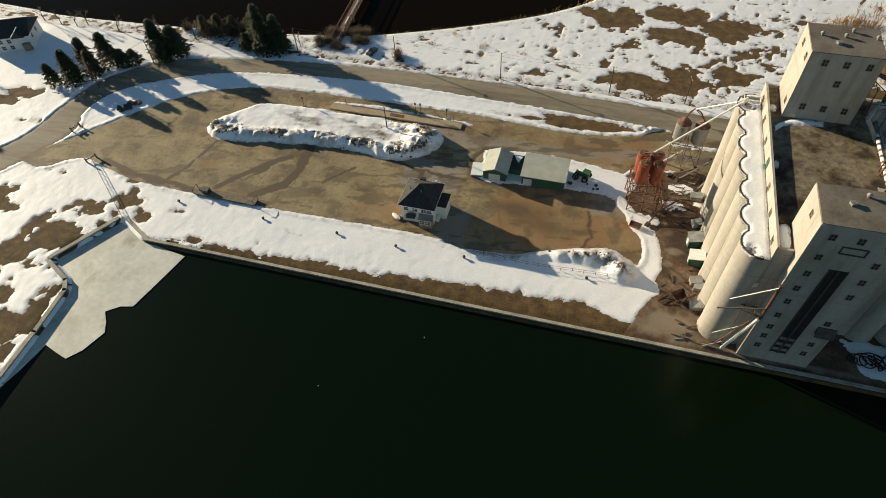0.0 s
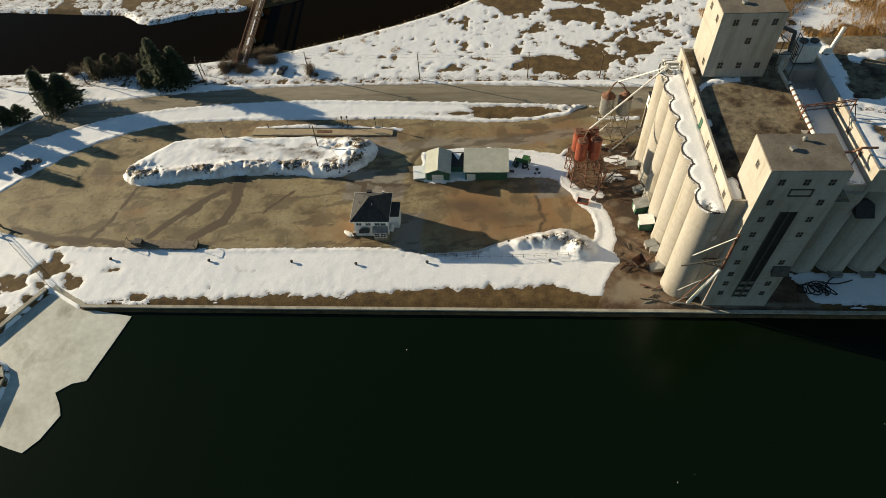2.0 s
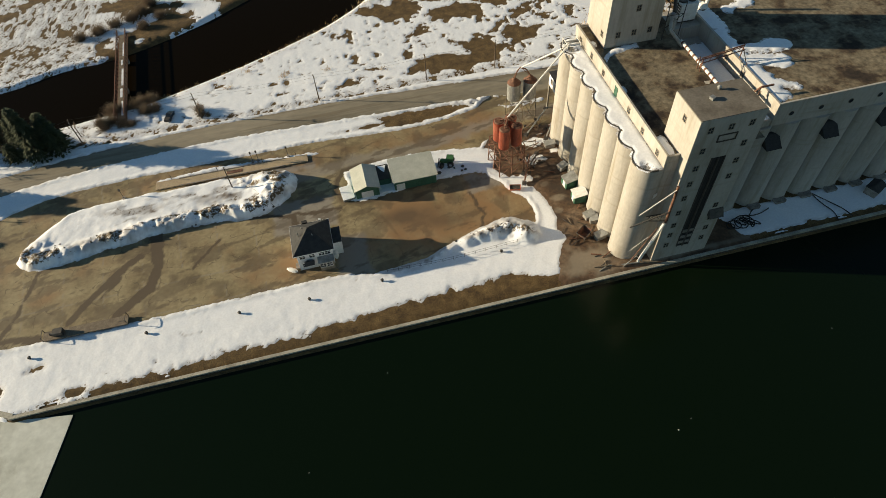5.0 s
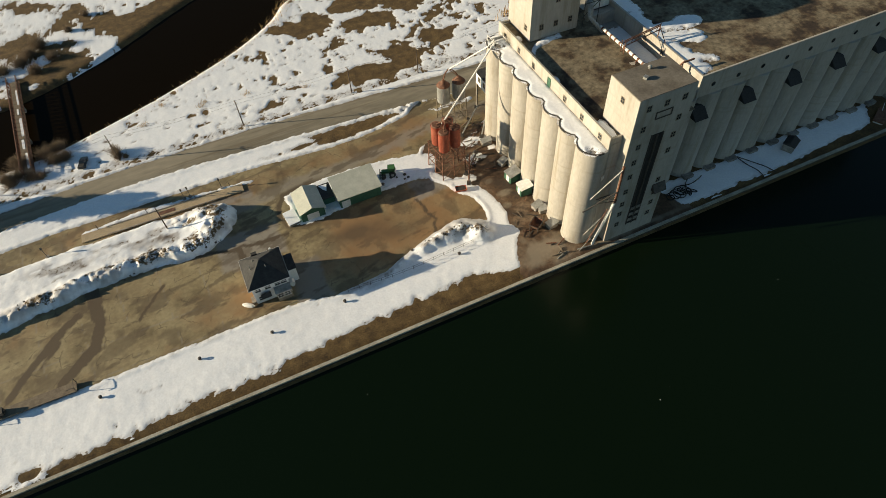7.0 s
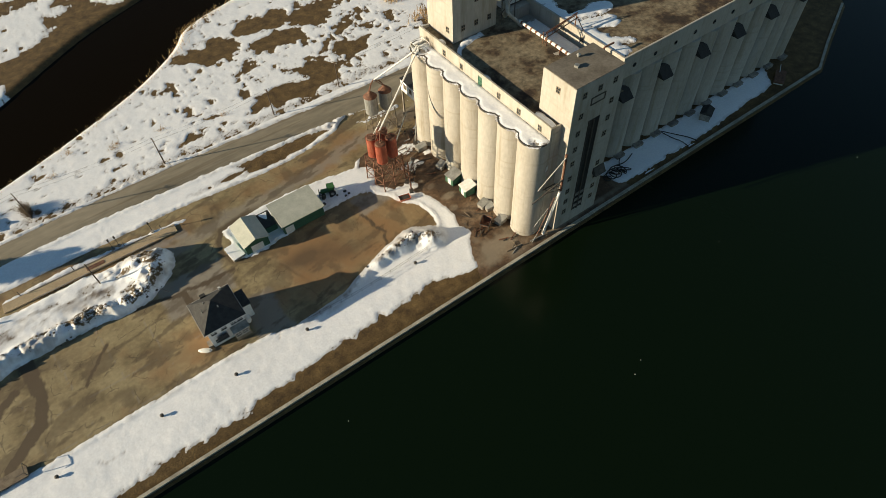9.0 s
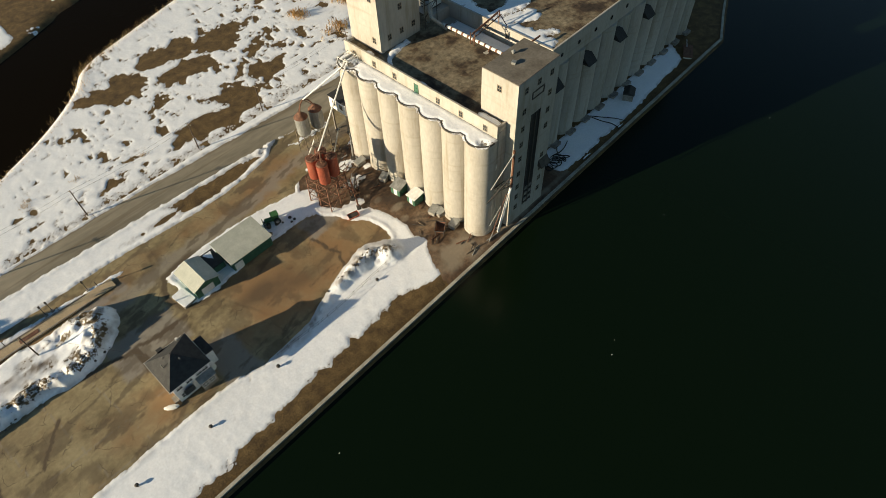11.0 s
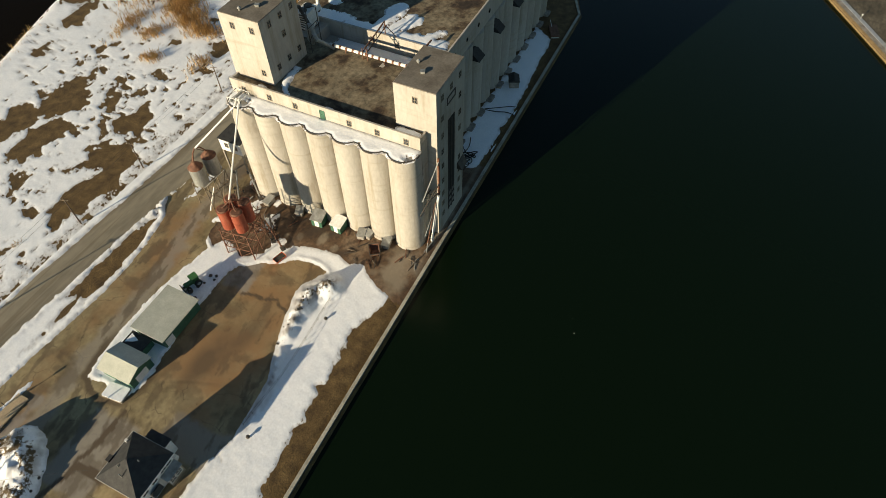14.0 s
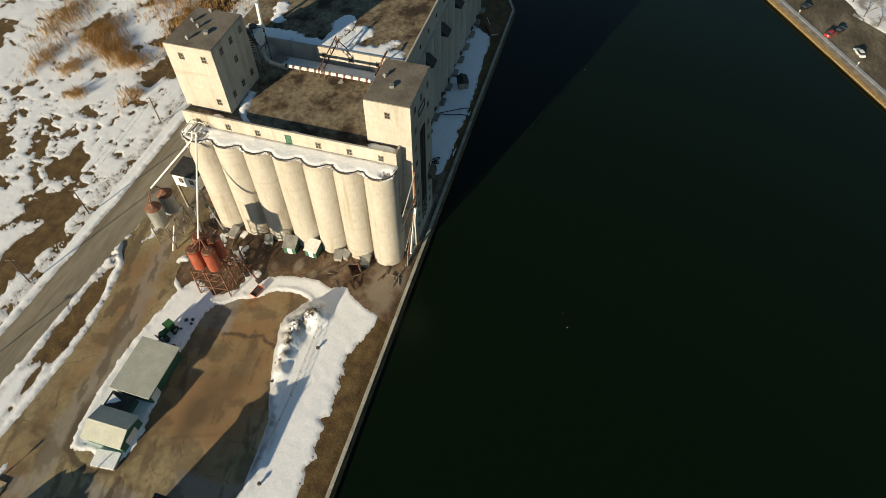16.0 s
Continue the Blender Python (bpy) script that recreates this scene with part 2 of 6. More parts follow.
ICE = material("grey_lake_ice", [(0.3, (0.42, 0.43, 0.37)), (0.5, (0.54, 0.55, 0.48)), (0.7, (0.64, 0.65, 0.58))], 0.09, 0.45, fine=0.1, bump=0.01, bump_scale=2)
# snow with the blue-grey of shade put into its colour
SHADED_SNOW = material("shaded_grey_snow", [(0.3, (0.24, 0.25, 0.26)), (0.7, (0.42, 0.44, 0.46))], 0.3, 0.7, fine=0.2, bump=0.05, bump_scale=2)
streaked(ICE, (0.26, 0.25, 0.18), 0.12, (1, 0.6, 1), 0.52, 0.66, 0.8, 30)
PILING = material("tan_sheet_piling", [(0.3, (0.19, 0.125, 0.055)), (0.7, (0.34, 0.235, 0.11))], 0.8, 0.7, fine=0.25, stretch=(1, 1, 0.3))
RUBBER = material("black_rubber", [(0.3, (0.015, 0.015, 0.015)), (0.7, (0.035, 0.034, 0.033))], 2.0, 0.8)
ORANGE = material("orange_red_paint", [(0.3, (0.45, 0.09, 0.03)), (0.7, (0.58, 0.14, 0.05))], 2.0, 0.5)
TRACTOR_GREEN = material("tractor_green_paint", [(0.3, (0.03, 0.10, 0.03)), (0.7, (0.06, 0.17, 0.05))], 2.0, 0.5)
STONE = material("dark_stones", [(0.3, (0.03, 0.028, 0.026)), (0.7, (0.12, 0.10, 0.08))], 1.2, 0.95, fine=0.3)

water_mat = bpy.data.materials.new("dark_harbour_water")
water_mat.use_nodes = True
wt = water_mat.node_tree
wb = wt.nodes["Principled BSDF"]
wb.inputs["Roughness"].default_value = 0.2
wb.inputs["IOR"].default_value = 1.33
# peaty brown river to the north, green-black harbour to the south
wpo = wt.nodes.new("ShaderNodeNewGeometry")
wxyz = wt.nodes.new("ShaderNodeSeparateXYZ")
wt.links.new(wpo.outputs["Position"], wxyz.inputs[0])
wpeat = wt.nodes.new("ShaderNodeMapRange")
wpeat.inputs[1].default_value, wpeat.inputs[2].default_value = 120, 150
wt.links.new(wxyz.outputs[1], wpeat.inputs[0])
wmix = wt.nodes.new("ShaderNodeMix")
wmix.data_type = "RGBA"
wt.links.new(wpeat.outputs[0], wmix.inputs[0])
wmix.inputs[6].default_value, wmix.inputs[7].default_value = (0.0034, 0.0082, 0.0030, 1), (0.0066, 0.0044, 0.0018, 1)
wt.links.new(wmix.outputs[2], wb.inputs["Base Color"])
wgloss = wt.nodes.new("ShaderNodeMapRange")
wgloss.inputs[3].default_value, wgloss.inputs[4].default_value = 0.22, 0.03
wt.links.new(wpeat.outputs[0], wgloss.inputs[0])
wt.links.new(wgloss.outputs[0], wb.inputs["Specular IOR Level"])
wno = wt.nodes.new("ShaderNodeTexNoise")
wno.inputs["Scale"].default_value, wno.inputs["Detail"].default_value = 0.8, 3
wge = wt.nodes.new("ShaderNodeNewGeometry")
wt.links.new(wge.outputs["Position"], wno.inputs[0])
wbp = wt.nodes.new("ShaderNodeBump")
wbp.inputs["Strength"].default_value, wbp.inputs["Distance"].default_value = 0.35, 0.05
wt.links.new(wno.outputs[0], wbp.inputs["Height"])
wt.links.new(wbp.outputs[0], wb.inputs["Normal"])


# ---- building blocks ----
class Shape:
    """Collects boxes, tubes and prisms for one mesh."""

    def __init__(self):
        self.v, self.f, self.m = [], [], []

    def add(self, verts, faces, mi=0):
        n = len(self.v)
        self.v += [tuple(p) for p in verts]
        self.f += [tuple(n + i for i in face) for face in faces]
        self.m += [mi] * len(faces)
        return self

    def box(self, x0, x1, y0, y1, z0, z1, mi=0, bevel=0.0):
        if bevel:
            b = bevel
            ring = [(x0 + b, y0), (x1 - b, y0), (x1, y0 + b), (x1, y1 - b), (x1 - b, y1), (x0 + b, y1), (x0, y1 - b), (x0, y0 + b)]
            return self.prism(ring, z0, z1, mi)
        v = [(x, y, z) for z in (z0, z1) for x, y in ((x0, y0), (x1, y0), (x1, y1), (x0, y1))]
        return self.add(v, [(3, 2, 1, 0), (4, 5, 6, 7), (0, 1, 5, 4), (1, 2, 6, 5), (2, 3, 7, 6), (3, 0, 4, 7)], mi)

    def prism(self, ring, z0, z1, mi=0, top=None):
        n = len(ring)
        top = top or ring
        v = [(x, y, z0) for x, y in ring] + [(x, y, z1) for x, y in top]
        f = [tuple(range(n))[::-1], tuple(range(n, 2 * n))] + [(i, (i + 1) % n, n + (i + 1) % n, n + i) for i in range(n)]
        return self.add(v, f, mi)

    def tube(self, p, q, r, r2=None, n=10, mi=0):
        p, q = Vector(p), Vector(q)
        r2 = r if r2 is None else r2
        w = (q - p).normalized()
        a = w.orthogonal().normalized()
        b = w.cross(a)
        v = [p + (a * math.cos(k) + b * math.sin(k)) * r for k in [2 * math.pi * i / n for i in range(n)]]
        v += [q + (a * math.cos(k) + b * math.sin(k)) * r2 for k in [2 * math.pi * i / n for i in range(n)]]
        f = [tuple(range(n))[::-1], tuple(range(n, 2 * n))] + [(i, (i + 1) % n, n + (i + 1) % n, n + i) for i in range(n)]
        return self.add(v, f, mi)

    def beam(self, p, q, w=0.15, mi=0):
        return self.tube(p, q, w * 0.7, n=4, mi=mi)

    def blob(self, c, r, seed=0, squash=0.7, n=7, mi=0):
        """An uneven lump such as a stone."""
        rnd = random.Random(seed)
        rows = []
        for i in range(1, 4):
            th = math.pi * i / 4
            rows.append([(c[0] + r * rnd.uniform(0.75, 1.2) * math.sin(th) * math.cos(2 * math.pi * j / n), c[1] + r * rnd.uniform(0.75, 1.2) * math.sin(th) * math.sin(2 * math.pi * j / n), c[2] + r * squash * math.cos(th)) for j in range(n)])
        v = [(c[0], c[1], c[2] + r * squash)] + sum(rows, []) + [(c[0], c[1], c[2] - r * squash)]
        f = [(0, 1 + j, 1 + (j + 1) % n) for j in range(n)]
        for i in range(2):
            f += [(1 + i * n + j, 1 + (i + 1) * n + j, 1 + (i + 1) * n + (j + 1) % n, 1 + i * n + (j + 1) % n) for j in range(n)]
        f += [(1 + 2 * n + j, len(v) - 1, 1 + 2 * n + (j + 1) % n) for j in range(n)]
        return self.add(v, f, mi)

    def mesh(self, name, mats, smooth=False):
        me = bpy.data.meshes.new(name)
        me.from_pydata(self.v, [], self.f)
        for m in mats if isinstance(mats, (list, tuple)) else [mats]:
            me.materials.append(m)
        me.polygons.foreach_set("material_index", self.m)
        if smooth:
            me.polygons.foreach_set("use_smooth", [True] * len(self.f))
        me.update()
        return me


def thing(name, x=0, y=0, z=0, rz=0, label="", category="", group="", kind=""):
    ob = new(name)
    ob.matrix_basis = pose(x, y, z, 0, 0, rz)
    return tagged(ob, label, category, group, kind)


def part(name, shape, mats, parent, label="", at=None, smooth=False):
    """Links a shape as one mesh under a thing or a part."""
    ob = new(name, shape.mesh(name, mats, smooth))
    ob.parent = parent
    if at is not None:
        ob.matrix_basis = at
    if label:
        tagged(ob, label)
    return ob


def solo(name, shape, mats, label, category, kind="", group="", at=None, smooth=False):
    """A thing that is one mesh."""
    ob = new(name, shape.mesh(name, mats, smooth))
    if at is not None:
        ob.matrix_basis = at
    return tagged(ob, label, category, group, kind)


# ---- plan of the ground ----
def curve(points, closed=True, steps=5):
    """A Catmull-Rom line through points."""
    p = np.array(points, float)
    n, out = len(p), []
    for i in range(n if closed else n - 1):
        a, b, c, d = (p[(i + k) % n] if closed else p[min(max(i + k, 0), n - 1)] for k in (-1, 0, 1, 2))
        for s in np.arange(steps) / steps:
            out.append(0.5 * (2 * b + (c - a) * s + (2 * a - 5 * b + 4 * c - d) * s**2 + (3 * b - a - 3 * c + d) * s**3))
    if not closed:
        out.append(p[-1])
    return np.array(out)


def inside(poly, X, Y):
    """The distance to a closed outline, positive inside it."""
    poly = np.asarray(poly, float)
    best, odd = np.full(X.shape, 1e9), np.zeros(X.shape, bool)
    for (x0, y0), (x1, y1) in zip(poly, np.roll(poly, -1, 0)):
        dx, dy = x1 - x0, y1 - y0
        u = np.clip(((X - x0) * dx + (Y - y0) * dy) / (dx * dx + dy * dy + 1e-12), 0, 1)
        best = np.minimum(best, (X - x0 - u * dx) ** 2 + (Y - y0 - u * dy) ** 2)
        odd ^= ((y0 > Y) != (y1 > Y)) & (X < (x1 - x0) * (Y - y0) / (y1 - y0 + 1e-12) + x0)
    return np.where(odd, 1, -1) * np.sqrt(best)


def grain(X, Y, size, seed=0):
    """Smooth value noise from 0 to 1 with features of that many metres."""
    table = np.random.RandomState(seed).rand(256, 256)
    u, v = X / size + 37.2, Y / size + 11.7
    i, j = np.floor(u).astype(int), np.floor(v).astype(int)
    a, b = u - i, v - j
    a, b = a * a * (3 - 2 * a), b * b * (3 - 2 * b)
    t = lambda p, q: table[(i + p) % 256, (j + q) % 256]
    return (t(0, 0) * (1 - a) + t(1, 0) * a) * (1 - b) + (t(0, 1) * (1 - a) + t(1, 1) * a) * b


def cloudy(X, Y, size, seed=0, octaves=4):
    out, w, total = 0, 1.0, 0
    for k in range(octaves):
        out, total = out + w * grain(X, Y, size / 2**k, seed + k), total + w
        w *= 0.55
    return out / total


def rise(x, low, high):
    s = np.clip((x - low) / (high - low), 0, 1)
    return s * s * (3 - 2 * s)


QUAY_Y, WATER_Z = 74.2, -0.95
LOT_LINE = [(-134.4, 96.6), (-118.6, 92.4), (-97, 91.4), (-75, 91.2), (-50, 91.6), (-33, 91.6), (-24.6, 89.6), (-15, 89.2), (-7, 92.2), (-1, 94.8), (4.5, 95.8), (9, 94.8), (13.5, 92.6), (15.9, 96), (15.4, 102), (13.2, 107), (8.5, 112.5), (9.8, 118),
            (14, 126), (60, 127), (160, 132), (160, 141), (44, 141), (18.6, 142.6), (12, 138.7), (-7.5, 136.2), (-32, 138), (-57, 138), (-83, 138), (-105, 136), (-122, 128), (-132, 119), (-143.5, 106), (-150, 99), (-160, 95.5), (-148, 90.5), (-140, 95.5)]
ROAD_LINE = [(-175, 84), (-164, 94.8), (-159.5, 104), (-157.8, 115), (-153.5, 130), (-137.5, 143.5), (-115.6, 149), (-89, 152.2), (-63, 153.7), (-27, 153.9), (19, 151.7), (60, 151), (160, 150),
             (160, 141), (44, 141), (18, 142.8), (7, 144.1), (-25, 145.6), (-60, 146.9), (-86, 145.8), (-112, 142.5), (-132, 134.8), (-145.2, 126), (-149.5, 115.3), (-147, 107.3), (-150, 99), (-160, 84)]
MOUND_LINE = [(-106.6, 114.2), (-100, 112), (-88.5, 114), (-67, 116.4), (-50, 114.9), (-41, 121), (-40.5, 127.5), (-52, 130), (-66, 130.8), (-94.4, 130), (-105.4, 122.2), (-108.3, 118)]
STRIP_LINE = [(-76, 134.2), (-57, 134.5), (-36, 133.2), (-34, 134.2), (-56, 136), (-74, 135.4)]
SHED_LINE = [(-28.6, 114.3), (-29.9, 118.4), (-28.4, 122.9), (-24, 125.6), (-6, 126), (10, 123.2), (13.5, 119), (9, 113.5), (4, 114.5), (-4, 114.2), (-15.6, 113.2), (-24, 112.6)]
PATH_LINE = [(11.5, 107.5), (13.5, 110.5), (16.5, 108), (19.4, 102.5), (20.7, 95.5), (19.4, 91), (21.2, 87.4), (18.6, 85.2), (16.6, 81), (13.5, 81), (10, 81.5), (4, 88), (6, 93.5), (13, 92.4), (16, 96.5), (15.3, 102)]
YARD_LINE = [(15.8, 76), (15.6, 78.2), (16.8, 83), (19.4, 90), (20.7, 96), (18.6, 104), (14, 110), (9.8, 118), (14, 127), (30, 128), (60, 128), (61, 110), (61, 90), (61, 76), (40, 75.9), (28, 75.9)]
RIVER_S = [(-330, 166), (-222, 163.5), (-195, 161), (-160, 162), (-123, 164), (-95, 167.4), (-80, 170), (-58.6, 177.5), (-38, 186.5), (-22, 195), (-8, 206), (0, 215.5), (18, 222), (45, 230), (85, 243), (150, 255), (340, 262)]
RIVER_N = [(-340, 205), (-220, 203), (-156, 198.5), (-138, 197), (-127, 190.8), (-108, 197), (-90, 199.3), (-64, 211), (-33, 232.5), (-9, 244), (30, 262), (90, 285), (340, 300)]
SLIP = [(-102.5, 74.4), (-111.6, 79.2), (-113.2, 78.8), (-122.5, 63.2), (-114.3, 59.1), (-112.4, 56.3), (-111.8, 44.6), (-111.7, 33), (-111, 5), (-112, -40)]
EAST = [(140, 74.4), (153.5, 80.5), (176, 90), (198, 112), (212, 150), (225, 200), (240, 262)]
LAND = np.array([*SLIP[::-1], (100, 74.4), *EAST, *curve(RIVER_S, False, 3)[::-1], (-900, 166), (-900, -40)])
FAR_BANK = np.array([(-900, 205), *curve(RIVER_N, False, 3), (900, 320), (900, 900), (-900, 900)])
EAST_DOCK = np.array([(42.5, -90.4), (302.5, 70), (900, 400), (900, -900), (40, -900)])


def ticks(*spans):
    """Grid lines from spans of start, end and step."""
    out = []
    for a, b, s in spans:
        out += list(np.arange(a, b, s))
    return np.array(out + [spans[-1][1]])


def sheet(name, xs, ys, heights, keep, mats, attributes=(), smooth=True):
    """A height sheet over a grid; cells that keep leaves out are open."""
    nx, ny = len(xs), len(ys)
    X, Y = np.meshgrid(xs, ys)
    v = np.stack([X, Y, heights], -1).reshape(-1, 3)
    idx = np.arange(nx * ny).reshape(ny, nx)
    q = np.stack([idx[:-1, :-1], idx[:-1, 1:], idx[1:, 1:], idx[1:, :-1]], -1).reshape(-1, 4)
    k = (keep[:-1, :-1] | keep[:-1, 1:] | keep[1:, 1:] | keep[1:, :-1]).ravel()
    q = q[k]
    used = np.unique(q)
    back = np.zeros(nx * ny, int)
    back[used] = np.arange(len(used))
    me = bpy.data.meshes.new(name)
    me.from_pydata(v[used].tolist(), [], back[q].tolist())
    for m in mats if isinstance(mats, (list, tuple)) else [mats]:
        me.materials.append(m)
    for key, values in attributes:
        me.attributes.new(key, "FLOAT", "POINT").data.foreach_set("value", values.ravel()[used].astype(np.float32))
    if smooth:
        me.polygons.foreach_set("use_smooth", [True] * len(me.polygons))
    return new(name, me)


def flat(name, poly, z, mats, label, category):
    """A level surface inside an outline."""
    bm = bmesh.new()
    vs = [bm.verts.new((x, y, z)) for x, y in poly]
    es = [bm.edges.new((a, b)) for a, b in zip(vs, vs[1:] + vs[:1])]
    bmesh.ops.triangle_fill(bm, edges=es, use_beauty=True, normal=(0, 0, 1))
    me = bpy.data.meshes.new(name)
    bm.to_mesh(me)
    bm.free()
    me.materials.append(mats)
    return tagged(new(name, me), label, category, kind="structure")


# ground: one sheet of earth, falling away under the water
gx = ticks((-2500, -340, 120), (-340, -180, 8), (-180, 180, 2), (180, 340, 8), (340, 2500, 120))
gy = ticks((-2500, -150, 120), (-150, 20, 6), (20, 250, 2), (250, 340, 6), (340, 2500, 120))
X, Y = np.meshgrid(gx, gy)
land_d = np.maximum(np.maximum(inside(LAND, X, Y), inside(FAR_BANK, X, Y)), inside(EAST_DOCK, X, Y))
ground = sheet("ground", gx, gy, np.clip((land_d - 0.6) * 0.6, -4, 0) + 0.05 * (cloudy(X, Y, 6, 3) - 0.5) - 0.03, np.ones(X.shape, bool), EARTH)
tagged(ground, "flat brown ground of dead grass and earth", "ground", kind="structure")
wsh = Shape().add([(-2500, -2500, WATER_Z), (2500, -2500, WATER_Z), (2500, 2500, WATER_Z), (-2500, 2500, WATER_Z)], [(0, 1, 2, 3)])
solo("water", wsh, water_mat, "still almost black harbour and river water", "water", "structure")


# asphalt: lot, road, yard
def paved(name, line, z, mat, step, label, stains=()):
    poly = curve(line)
    lo, hi = poly.min(0) - 1, poly.max(0) + 1
    xs, ys = np.arange(lo[0], hi[0], step), np.arange(lo[1], hi[1], step)
    X, Y = np.meshgrid(xs, ys)
    d = inside(poly, X, Y)
    attrs = [(key, rule(X, Y)) for key, rule in stains]
    ob = sheet(name, xs, ys, np.where(d > 0, z, z + np.clip(d, -1, 0) * 0.25), d > -0.8, mat, attrs)
    return tagged(ob, label, name, kind="structure")


def lot_mud(X, Y):
    n, f = cloudy(X, Y, 12, 21, 5), cloudy(X, Y, 3, 25, 4)
    near = 1.15 * np.exp(-(((X - 3) / 24) ** 4 + ((Y - 103) / 12) ** 4)) + 1.0 * np.exp(-(((X + 46) / 9) ** 2 + ((Y - 98) / 9) ** 2)) + 0.9 * np.exp(-(((Y - 132) / 6) ** 2)) * rise(X, -100, -60)
    return np.clip((near * 0.95 + (n - 0.5) * 2.2 + (f - 0.5) * 0.8 - 0.25) * 1.2, 0, 0.95)


def lot_wet(X, Y):
    n, f = cloudy(X, Y, 7, 31, 4), cloudy(X, Y, 2.5, 41, 4)
    out = np.zeros(X.shape)
    for points, w in (([(-75.5, 115.5), (-74.5, 106), (-76, 100), (-83, 94)], 1.3), ([(-79, 110), (-84, 106), (-93, 95)], 1.0), ([(-82, 107), (-88, 98)], 0.6), ([(-102, 112), (-108, 94)], 0.6),
                      ([(-60, 110), (-66, 103)], 0.5), ([(-42, 107), (-41.5, 112)], 0.9), ([(2, 108), (4, 100), (1, 94)], 0.5), ([(-30, 112), (-44, 113), (-60, 117)], 0.6), ([(-130, 97), (-118, 94), (-100, 92.6)], 1.0)):
        for (x0, y0), (x1, y1) in zip(points, points[1:]):
            dx, dy = x1 - x0, y1 - y0
            q = np.clip(((X - x0) * dx + (Y - y0) * dy) / (dx * dx + dy * dy), 0, 1)
            d = np.hypot(X - x0 - q * dx + 2.2 * (n - 0.5), Y - y0 - q * dy + 2.2 * (f - 0.5))
            out = np.maximum(out, np.clip((w * (0.7 + 1.0 * f) - d) * 4.0, 0, 1) * 0.95)
    pool = np.exp(-(((X + 14) / 7) ** 2 + ((Y - 104.5) / 2.6) ** 2)) + 0.6 * np.exp(-(((X + 6) / 8) ** 2 + ((Y - 100.5) / 2) ** 2))
    out = np.maximum(out, np.clip(pool * (n * 2 - 0.35), 0, 0.75))
    out = np.maximum(out, np.clip((cloudy(X, Y, 5, 33, 5) - 0.58) * 6, 0, 0.5))
    tracks = cloudy(0.28 * X + 0.12 * Y, 1.1 * Y - 0.25 * X, 2.2, 35, 5)
    out = np.maximum(out, np.clip((tracks - 0.60) * 11, 0, 0.6))
    ring = inside(curve(SHED_LINE), X, Y)
    out = np.maximum(out, np.clip(1.5 * (0.5 + f) + ring, 0, 1) * (ring < 0.5) * 0.9 * rise(-X, 12, 22))
    return out


def lot_pale(X, Y):
    f = cloudy(X, Y, 2.5, 43, 4)
    out = np.zeros(X.shape)
    for x0, x1, y0, y1 in ((-33.5, -25, 89, 103), (2.5, 12, 107.5, 114), (-50, -34, 128, 131), (-47, -31, 106.5, 118)):
        out = np.maximum(out, np.clip(np.minimum(np.minimum(X - x0, x1 - X), np.minimum(Y - y0, y1 - Y)) + 2.2 * (f - 0.45), 0, 1) * 0.8)
    lane = np.interp(X, [-55, -25, -5, 16, 60], [124, 127.2, 127.5, 132, 134])
    out = np.maximum(out, np.clip(1.6 - np.abs(Y - lane) * 0.55 + 2.0 * (f - 0.5), 0, 1) * 0.6 * rise(X, -56, -46) * rise(70 - X, 0, 20))
    joints = (np.abs((X + 0.1 * Y) % 9.0 - 4.5) < 0.16) | (np.abs(Y % 8.0 - 4) < 0.13)
    return np.maximum(out, np.where(joints & (X < -42) & (f > 0.45), 0.35, 0))


paved("parking_lot", LOT_LINE, 0.04, LOT, 0.36, "tan worn asphalt lot with mud stains and wet streaks", [("mud", lot_mud), ("pale", lot_pale), ("wet", lot_wet)])
paved("road", ROAD_LINE, 0.05, ROADM, 1.2, "grey-tan asphalt road curving round the lot")
def yard_pale(X, Y):
    f, out = cloudy(X, Y, 2.5, 47, 4), 0
    for cx, cy, rx, ry in ((23.4, 100.2, 2.0, 1.2), (21.4, 105.4, 1.3, 0.8), (21.8, 96.2, 1.4, 0.9), (20.5, 108.5, 0.9, 0.6), (22.5, 80, 8, 5), (44, 76.2, 20, 0.8)):
        out = np.maximum(out, np.clip((1 - np.hypot((X - cx) / rx, (Y - cy) / ry)) * 2 + 2.6 * (f - 0.5), 0, 1) * 0.7)
    return out


def yard_wet(X, Y):
    across = (X * 0.62 + Y * 0.78) + 1.2 * cloudy(X, Y, 6, 49)
    return np.clip((grain(across * 1.0, X * 0.04, 0.9, 53) - 0.45) * 3, 0, 0.8) * rise(cloudy(X, Y, 7, 57), 0.35, 0.6) * rise(Y, 84, 96)


blend_by_attribute(YARD, "pale", (0.30, 0.25, 0.18))
blend_by_attribute(YARD, "wet", (0.045, 0.03, 0.02))
paved("yard", YARD_LINE, 0.03, YARD, 0.5, "muddy dark yard in front of the silos", [("pale", yard_pale), ("wet", yard_wet)])


